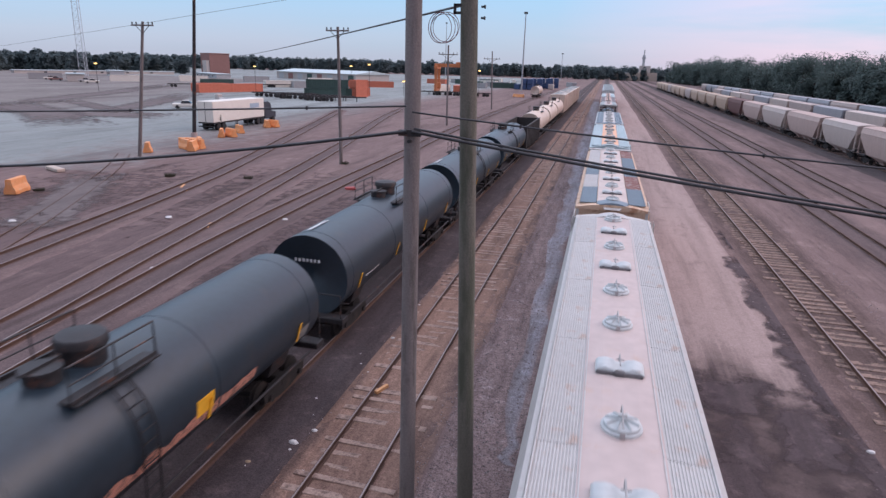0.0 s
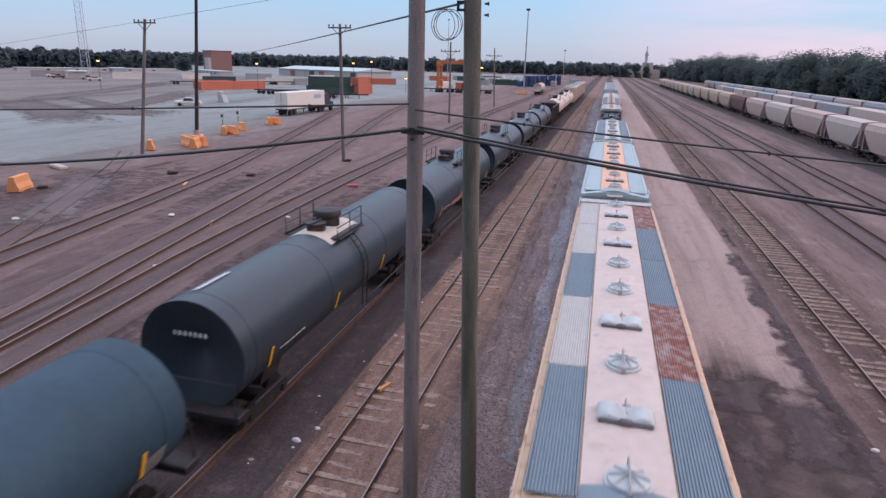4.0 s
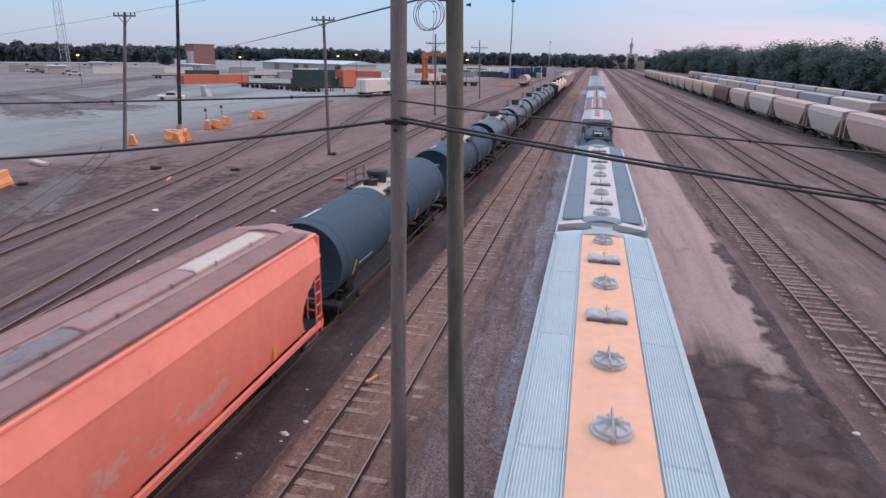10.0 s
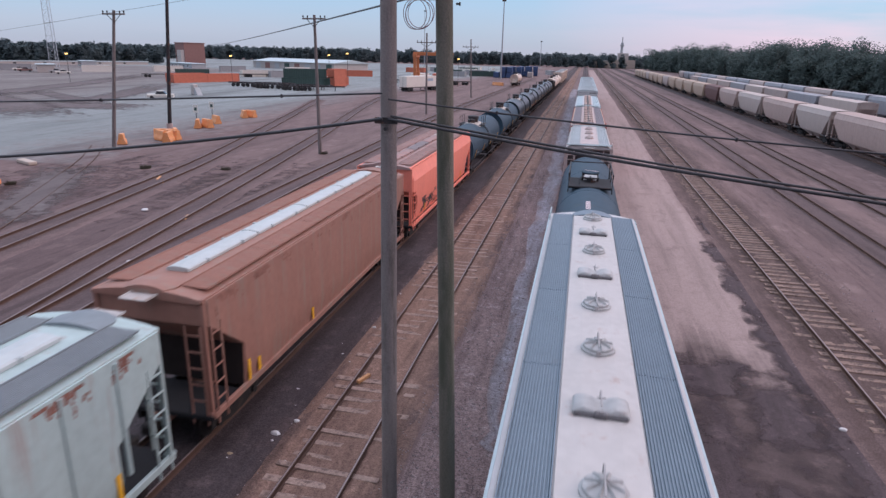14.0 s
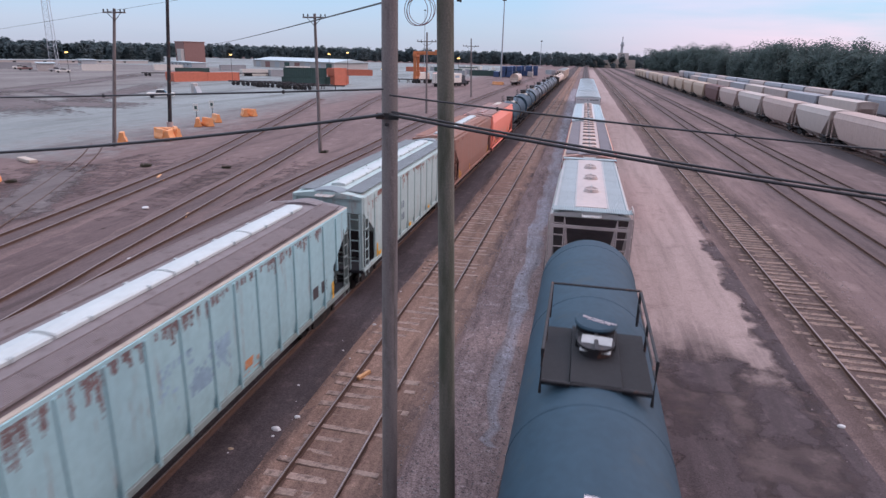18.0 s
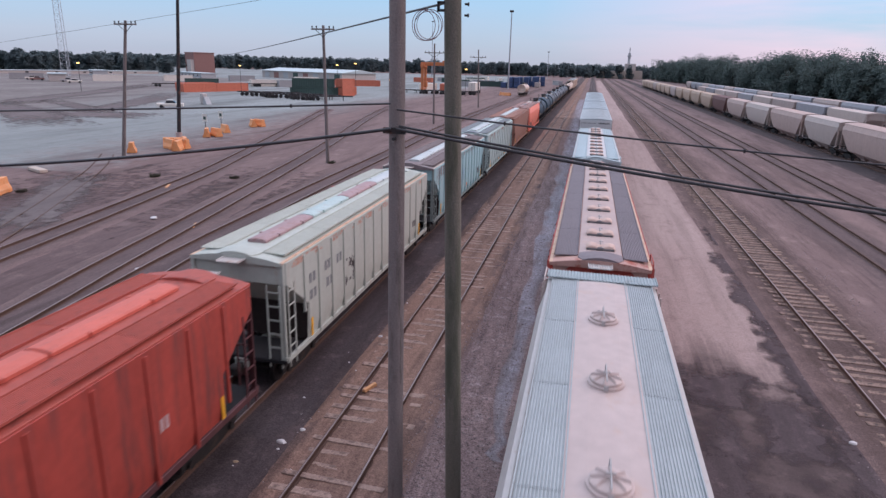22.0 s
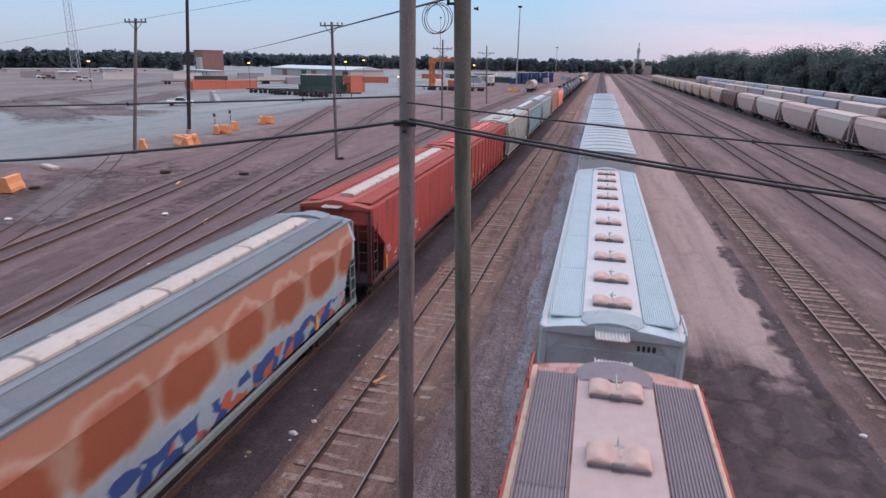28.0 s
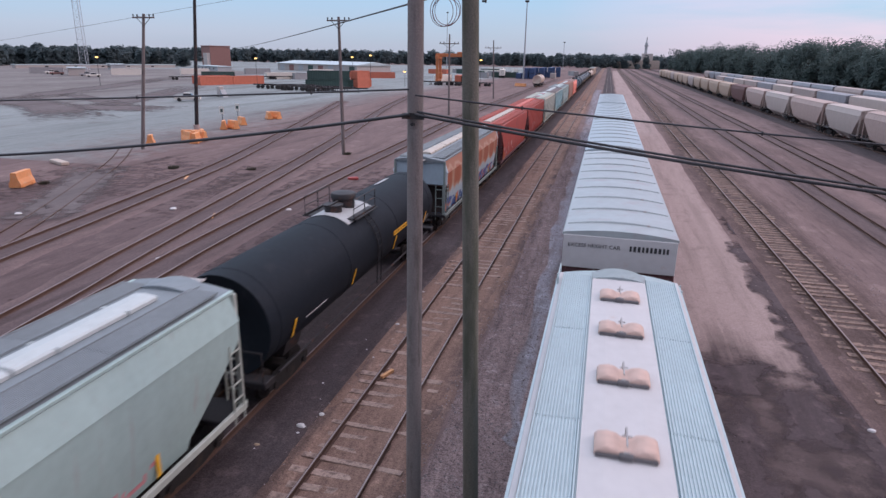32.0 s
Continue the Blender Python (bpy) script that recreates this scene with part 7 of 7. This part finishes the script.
def build_truck():
    """White box trailer behind a dark tractor; drives off along the yard."""
    t = thing("semi_truck", label="white box trailer truck driving through the container yard", category="truck")
    part("trailer_box", Geo().box(-1.3, 1.3, -8, 6.2, 1.15, 4.1, 0.06).mesh("trailer_box"), WHITE_C, t)
    part("trailer_sill", Geo().box(-1.25, 1.25, -7.9, 6.1, 0.95, 1.15).mesh("sill"), STEEL, t)
    part("rear_door_bar", Geo().box(-1.2, 1.2, -8.05, -8.0, 0.5, 0.65).box(-0.03, 0.03, -8.03, -8.0, 1.2, 4.0).mesh("bar"), STEEL, t)
    for s in (-1, 1):
        part("logo_patch", shared("logo_patch", lambda: Geo().box(-0.01, 0.01, -1.5, 1.2, 2.7, 3.4)), mat("pale_blue_print", (0.35, 0.45, 0.55), 0.6, 0, 0.2, 4), t, "pale blue print on the side", at=(s * 1.31, 3.4, 0))
        part("landing_leg", shared("truck_leg", lambda: Geo().box(-0.07, 0.07, -0.07, 0.07, 0.1, 1.0)), STEEL, t, at=(s * 0.9, 1.5, 0))
        for y in (-6.6, -5.3, 4.4, 5.6, 9.2):
            part("wheel", shared("truck_wheel", lambda: Geo().cyl((-0.25, 0, 0.5), (0.25, 0, 0.5), 0.5, 18).cyl((-0.27, 0, 0.5), (0.27, 0, 0.5), 0.24, 10), 40), RUBBER, t, at=(s * 1.0, y, 0))
    part("tractor_frame", Geo().box(-0.5, 0.5, 3.6, 10, 0.6, 0.95).mesh("frame"), STEEL, t)
    part("cab", Geo().loft([[(-1.15, y, 0.8), (1.15, y, 0.8), (1.15, y, h), (-1.15, y, h)] for y, h in ((6.6, 3.4), (7.6, 3.5), (8.6, 3.1), (8.9, 1.9), (10.2, 1.7))]).mesh("cab"), mat("dark_tractor_paint", (0.04, 0.045, 0.06), 0.4, 0, 0.15, 4), t)
    part("windscreen", Geo().loft([[(-1.0, 8.66, 3.0), (1.0, 8.66, 3.0), (1.0, 8.92, 2.0), (-1.0, 8.92, 2.0)], [(-1.0, 8.7, 3.0), (1.0, 8.7, 3.0), (1.0, 8.96, 2.0), (-1.0, 8.96, 2.0)]]).mesh("windscreen"), GLASS, t)
    return t


TRUCK_OB = build_truck()

# ---- woods ----
def leafy(m, share):
    """Lets part of the light through the leaves."""
    n, l = m.node_tree.nodes, m.node_tree.links
    b, out = n["Principled BSDF"], n["Material Output"]
    thin, mixer = n.new("ShaderNodeBsdfTranslucent"), n.new("ShaderNodeMixShader")
    l.new(b.inputs["Base Color"].links[0].from_socket, thin.inputs["Color"])
    mixer.inputs[0].default_value = share
    l.new(b.outputs[0], mixer.inputs[1])
    l.new(thin.outputs[0], mixer.inputs[2])
    l.new(mixer.outputs[0], out.inputs["Surface"])
    return m


# distance haze is put into both leaf colours: lighter, and bluer far off
LEAF = mat("dusk_foliage", (0.118, 0.158, 0.150), 0.95, 0, 0.2, 0.35, (0.12, 0.160, 0.146), 0.45, stain_scale=0.08, bump=0)
LEAF_HAZE = mat("far_foliage", (0.112, 0.150, 0.160), 0.95, 0, 0.12, 0.2, (0.115, 0.150, 0.158), 0.4, stain_scale=0.05, bump=0)
BARK = mat("dark_bark", (0.06, 0.048, 0.042), 0.9, 0, 0.3, 5)


leafy(LEAF, 0.5)
leafy(LEAF_HAZE, 0.45)


def wood(name, spots, leaf, label, leaves=260, size=1.1, seed=5, low=True):
    """A wood: tapered trunks and limbs, crowns of many small leaf clumps with gaps and an uneven outline."""
    rnd = random.Random(seed)
    v, f = [], []
    trunks = Geo()
    for x, y, h in spots:
        trunks.tube([(x, y, GZ), (x + rnd.uniform(-0.3, 0.3), y, h * 0.35), (x + rnd.uniform(-0.8, 0.8), y, h * 0.7)], [0.35, 0.25, 0.1], 5)
        lobes = []
        for _ in range(rnd.randint(9, 13)):
            a, d = rnd.uniform(0, 2 * math.pi), rnd.uniform(0, 0.30) * h
            lobes.append((x + d * math.cos(a), y + d * math.sin(a), h * (rnd.uniform(0.10, 0.84) if low else rnd.uniform(0.30, 0.86)), h * rnd.uniform(0.14, 0.23)))
            trunks.tube([(x, y, h * 0.4), (lobes[-1][0], lobes[-1][1], lobes[-1][2])], [0.14, 0.05], 4)
        for _ in range(leaves):
            lx, ly, lz, lr = lobes[rnd.randrange(len(lobes))]
            u = Vector((rnd.gauss(0, 1), rnd.gauss(0, 1), rnd.gauss(0, 1))).normalized()
            c = Vector((lx, ly, lz)) + u * lr * rnd.uniform(0.72, 1.12)
            if c.z < 0.3:
                continue
            s = size * rnd.uniform(0.5, 1.25)
            a = Vector((rnd.gauss(0, 1), rnd.gauss(0, 1), rnd.gauss(0, 1))).normalized()
            u = (u + Vector((0, 0, 1.2))).normalized()
            b = u.cross(a).normalized()
            a = (a - u * a.dot(u) * 0.7).normalized()
            i = len(v)
            v += [c + a * s, c + b * s * 0.7 + u * 0.2 * s, c - a * s * 0.8, c - b * s * 0.75 + u * 0.25 * s]
            f.append((i, i + 1, i + 2, i + 3))
    me = bpy.data.meshes.new(name)
    me.from_pydata([tuple(p) for p in v], [], f)
    me.materials.append(None)
    me.update()
    t = thing(name, label=label, category="trees", kind="stuff")
    tagged(part("foliage", me, leaf, t), kind="stuff")
    tagged(part("trunks", trunks.mesh("trunks"), BARK, t), kind="stuff")
    return t


def build_woods():
    rnd = random.Random(11)
    near = []
    for row in range(3):
        y = 150.0
        while y < 720:
            t = (y - 150) / 570
            x = 96 + 8 * row + (0 if y < 400 else -0.10 * (y - 400)) + rnd.uniform(-3, 3)
            h = rnd.choice((rnd.uniform(9.5, 13.5), rnd.uniform(13, 16), rnd.uniform(15, 19.5))) * (1 + 0.2 * t) * (1.0 + 0.08 * row)
            near.append((x, y, h))
            y += rnd.uniform(5.5, 9.5) * (1 + 0.5 * t)
    wood("tree_belt", near, LEAF, "dense dark green wood along the storage tracks", 2000, 0.58, 5)
    far = []
    for k in range(620):
        a = radians(-70 + 88 * k / 620 + rnd.uniform(-0.1, 0.1))
        d = rnd.uniform(760, 950) if a > radians(-36) else rnd.uniform(475, 560)
        far.append((d * math.sin(a), d * math.cos(a), rnd.uniform(12.5, 17) * (1.0 if d > 700 else 0.80)))
    wood("far_tree_line", far, LEAF_HAZE, "line of trees on the horizon in haze-tinted colour", 480, 1.5, 9)


build_woods()


# ---- litter and stones ----
WEEDS = ((-25.3, 59.4, 0.4), (-36.2, 46.5, 0.42), (-29.6, 48.2, 0.35), (-40.9, 37.6, 0.35))


def build_litter():
    rnd = random.Random(21)
    pale = mat("pale_litter", (0.62, 0.60, 0.60), 0.6, 0, 0.2, 10)
    for x, y, s, m, what in ((-7.3, 13.3, 0.11, pale, "crumpled white paper scrap"), (-7.0, 14.0, 0.07, pale, "crumpled white paper scrap"), (-8.0, 12.2, 0.08, mat("tan_litter", (0.4, 0.3, 0.2), 0.7), "tan scrap on the ballast"),
                             (-7.7, 15.6, 0.06, pale, "crumpled white paper scrap"), (8.0, 17.4, 0.09, pale, "crumpled white paper scrap"), (-6.9, 20.5, 0.07, pale, "crumpled white paper scrap")):
        g = Geo()
        g.loft([[(s * 1.5 * k * math.cos(a) * rnd.uniform(0.7, 1.1), s * k * math.sin(a) * rnd.uniform(0.7, 1.1), z * s) for a in [2 * math.pi * j / 7 for j in range(7)]] for k, z in ((0.8, 0), (1.0, 0.3), (0.75, 0.7), (0.3, 0.9))])
        tagged(part("litter", g.mesh("litter"), m, at=(x, y, GZ + 0.02)), what, "litter", "litter between the tracks")
    c = Geo().loft([[(-0.06, y, -0.04), (0.06, y, -0.04), (0.05, y, 0.05), (-0.05, y, 0.05)] for y in (-0.28, 0.28)])
    tagged(part("wood_block", c.mesh("wood_block"), mat("fresh_orange_wood", (0.62, 0.33, 0.16), 0.8, 0, 0.2, 12), at=pose(-5.95, 16.6, -0.09, 0, 0, -20)), "short fresh orange wood block on the sleepers", "wood block")
    plank = mat("fresh_orange_wood", (0.62, 0.33, 0.16), 0.8, 0, 0.2, 12)
    for x, y, turn, l in ((-32.3, 42.9, 25, 1.3), (-23.0, 32.7, 20, 1.1), (-31.0, 41.6, 25, 0.6)):
        tagged(part("plank", shared(("plank", l), lambda: Geo().box(-0.09, 0.09, -l / 2, l / 2, 0, 0.07, 0.015)), plank, at=pose(x, y, GZ + 0.06, 0, 0, turn)), "short pale orange plank beside a rail", "plank", "planks beside the rails")
    tagged(part("crate", Geo().box(-0.42, 0.42, -0.2, 0.2, 0, 0.22, 0.04).mesh("crate"), mat("faded_red_plastic", (0.42, 0.09, 0.09), 0.6, 0, 0.2, 6), at=pose(-19.5, 46.9, GZ + 0.02, 0, 0, 35)), "faded red box beside the yard track", "box")
    for x, y, w in ((-26.5, 33.6, 0.3), (-19.4, 35.7, 0.26), (-34.5, 29.5, 0.3), (-15.2, 24.0, 0.28), (-16.4, 25.6, 0.2), (-13.9, 19.5, 0.2), (-20.6, 24.6, 0.2)):
        g = Geo().loft([[(w * k * math.cos(a) * rnd.uniform(0.6, 1.1), w * 0.7 * k * math.sin(a) * rnd.uniform(0.6, 1.1), z * w) for a in [2 * math.pi * j / 7 for j in range(7)]] for k, z in ((0.9, 0), (1.0, 0.2), (0.6, 0.4))])
        tagged(part("litter", g.mesh("litter"), pale, at=(x, y, GZ + 0.04)), "flattened pale scrap among the yard tracks", "litter", "litter among the yard tracks")
    for k in range(18):
        x, y, size = rnd.uniform(-8.4, -6.5), 11 + 15 * rnd.random(), rnd.uniform(0.025, 0.05)
        g = Geo().loft([[(size * k2 * math.cos(a) * rnd.uniform(0.7, 1.2), size * k2 * math.sin(a) * rnd.uniform(0.7, 1.2), z * size) for a in [2 * math.pi * j / 6 for j in range(6)]] for k2, z in ((0.9, 0), (1.1, 0.4), (0.4, 0.8))])
        tagged(part("litter", g.mesh("litter"), pale, at=(x, y, GZ + 0.03)), "tiny pale scrap on the dark ballast", "litter", "litter between the tracks")
    weed = mat("dry_dark_weed", (0.085, 0.085, 0.06), 0.9, 0, 0.3, 8)
    for x, y, size in WEEDS:
        v, f = [], []
        for _ in range(110):
            a, d = rnd.uniform(0, 6.28), size * rnd.random() ** 0.7
            bx, by = d * math.cos(a), d * math.sin(a)
            h, w = size * rnd.uniform(0.3, 0.9), 0.018 + 0.02 * size
            i = len(v)
            v += [(bx - w, by, 0), (bx + w, by + w, 0), (bx + bx * 0.5 + rnd.uniform(-0.1, 0.1) * size, by * 1.5 + rnd.uniform(-0.1, 0.1) * size, h)]
            f.append((i, i + 1, i + 2))
        me = bpy.data.meshes.new("weed_clump")
        me.from_pydata(v, [], f)
        me.materials.append(None)
        me.update()
        tagged(part("weed_clump", me, weed, at=(x, y, GZ + 0.01)), "dark tuft of dry weeds on the earth", "weeds", "tufts of weeds", "stuff")
    # loose stones
    v, f = [], []
    for _ in range(4200):
        zone = rnd.random()
        y = 6 + 44 * rnd.random() ** 1.5
        x = rnd.uniform(-4.4, -1.0) if zone < 0.55 else (rnd.uniform(-8, -6.4) if zone < 0.75 else rnd.uniform(7.4, 13))
        s, z = rnd.uniform(0.012, 0.038), GZ + 0.012
        i = len(v)
        for dx, dy, dz in ((-1, -0.8, 0), (1, -0.7, 0), (0.9, 0.8, 0), (-0.8, 0.9, 0), (-0.4, -0.3, 1.1), (0.5, 0.3, 0.9)):
            v.append((x + s * dx * rnd.uniform(0.7, 1.3), y + s * dy * rnd.uniform(0.7, 1.3), z + s * dz))
        f += [(i, i + 1, i + 4), (i + 1, i + 5, i + 4), (i + 1, i + 2, i + 5), (i + 2, i + 3, i + 5), (i + 3, i + 4, i + 5), (i + 3, i, i + 4)]
    me = bpy.data.meshes.new("stones")
    me.from_pydata(v, [], f)
    me.materials.append(None)
    me.update()
    m = mat("loose_stone", (0.30, 0.25, 0.255), 0.9, 0, 0.5, 40, (0.32, 0.28, 0.28), 0.4, stain_scale=6)
    tagged(part("loose_stones", me, m), "loose grey and brown ballast stones on the earth", "stones", kind="stuff")


build_litter()


def right_way(t):
    """Metres that the arriving train has come by t seconds; it slows a little."""
    return 4.98 * t - 0.00675 * t * t


def motions():
    times = [0, 4, 8, 12, 16, 20, 24, 28, 32]
    for car, s in RIGHT_TRAIN:
        walk(car, [(t, pose(X_RIGHT, s - right_way(t), 0)) for t in times])
    for car, s in LEFT_TRAIN:
        walk(car, [(t, pose(X_LEFT, s + 7.37 * t, 0)) for t in (0, 8, 16, 24, 32)])
    walk(TRUCK_OB, [(t, pose(x, y, GZ + 0.075, 0, 0, -h)) for t, x, y, h in ((0, -55.4, 88, 0), (3, -56.4, 105.5, 1), (6, -55.6, 125.5, 8), (8.5, -53.4, 142.5, 11), (11, -50.4, 158.5, 16), (13, -47.0, 172.5, 22),
                                                                            (17, -43.8, 197, 22), (20, -41.8, 221.5, 5), (24, -44.3, 251, -6), (28, -47.6, 285, -7), (32, -52.0, 325, -7))])


motions()
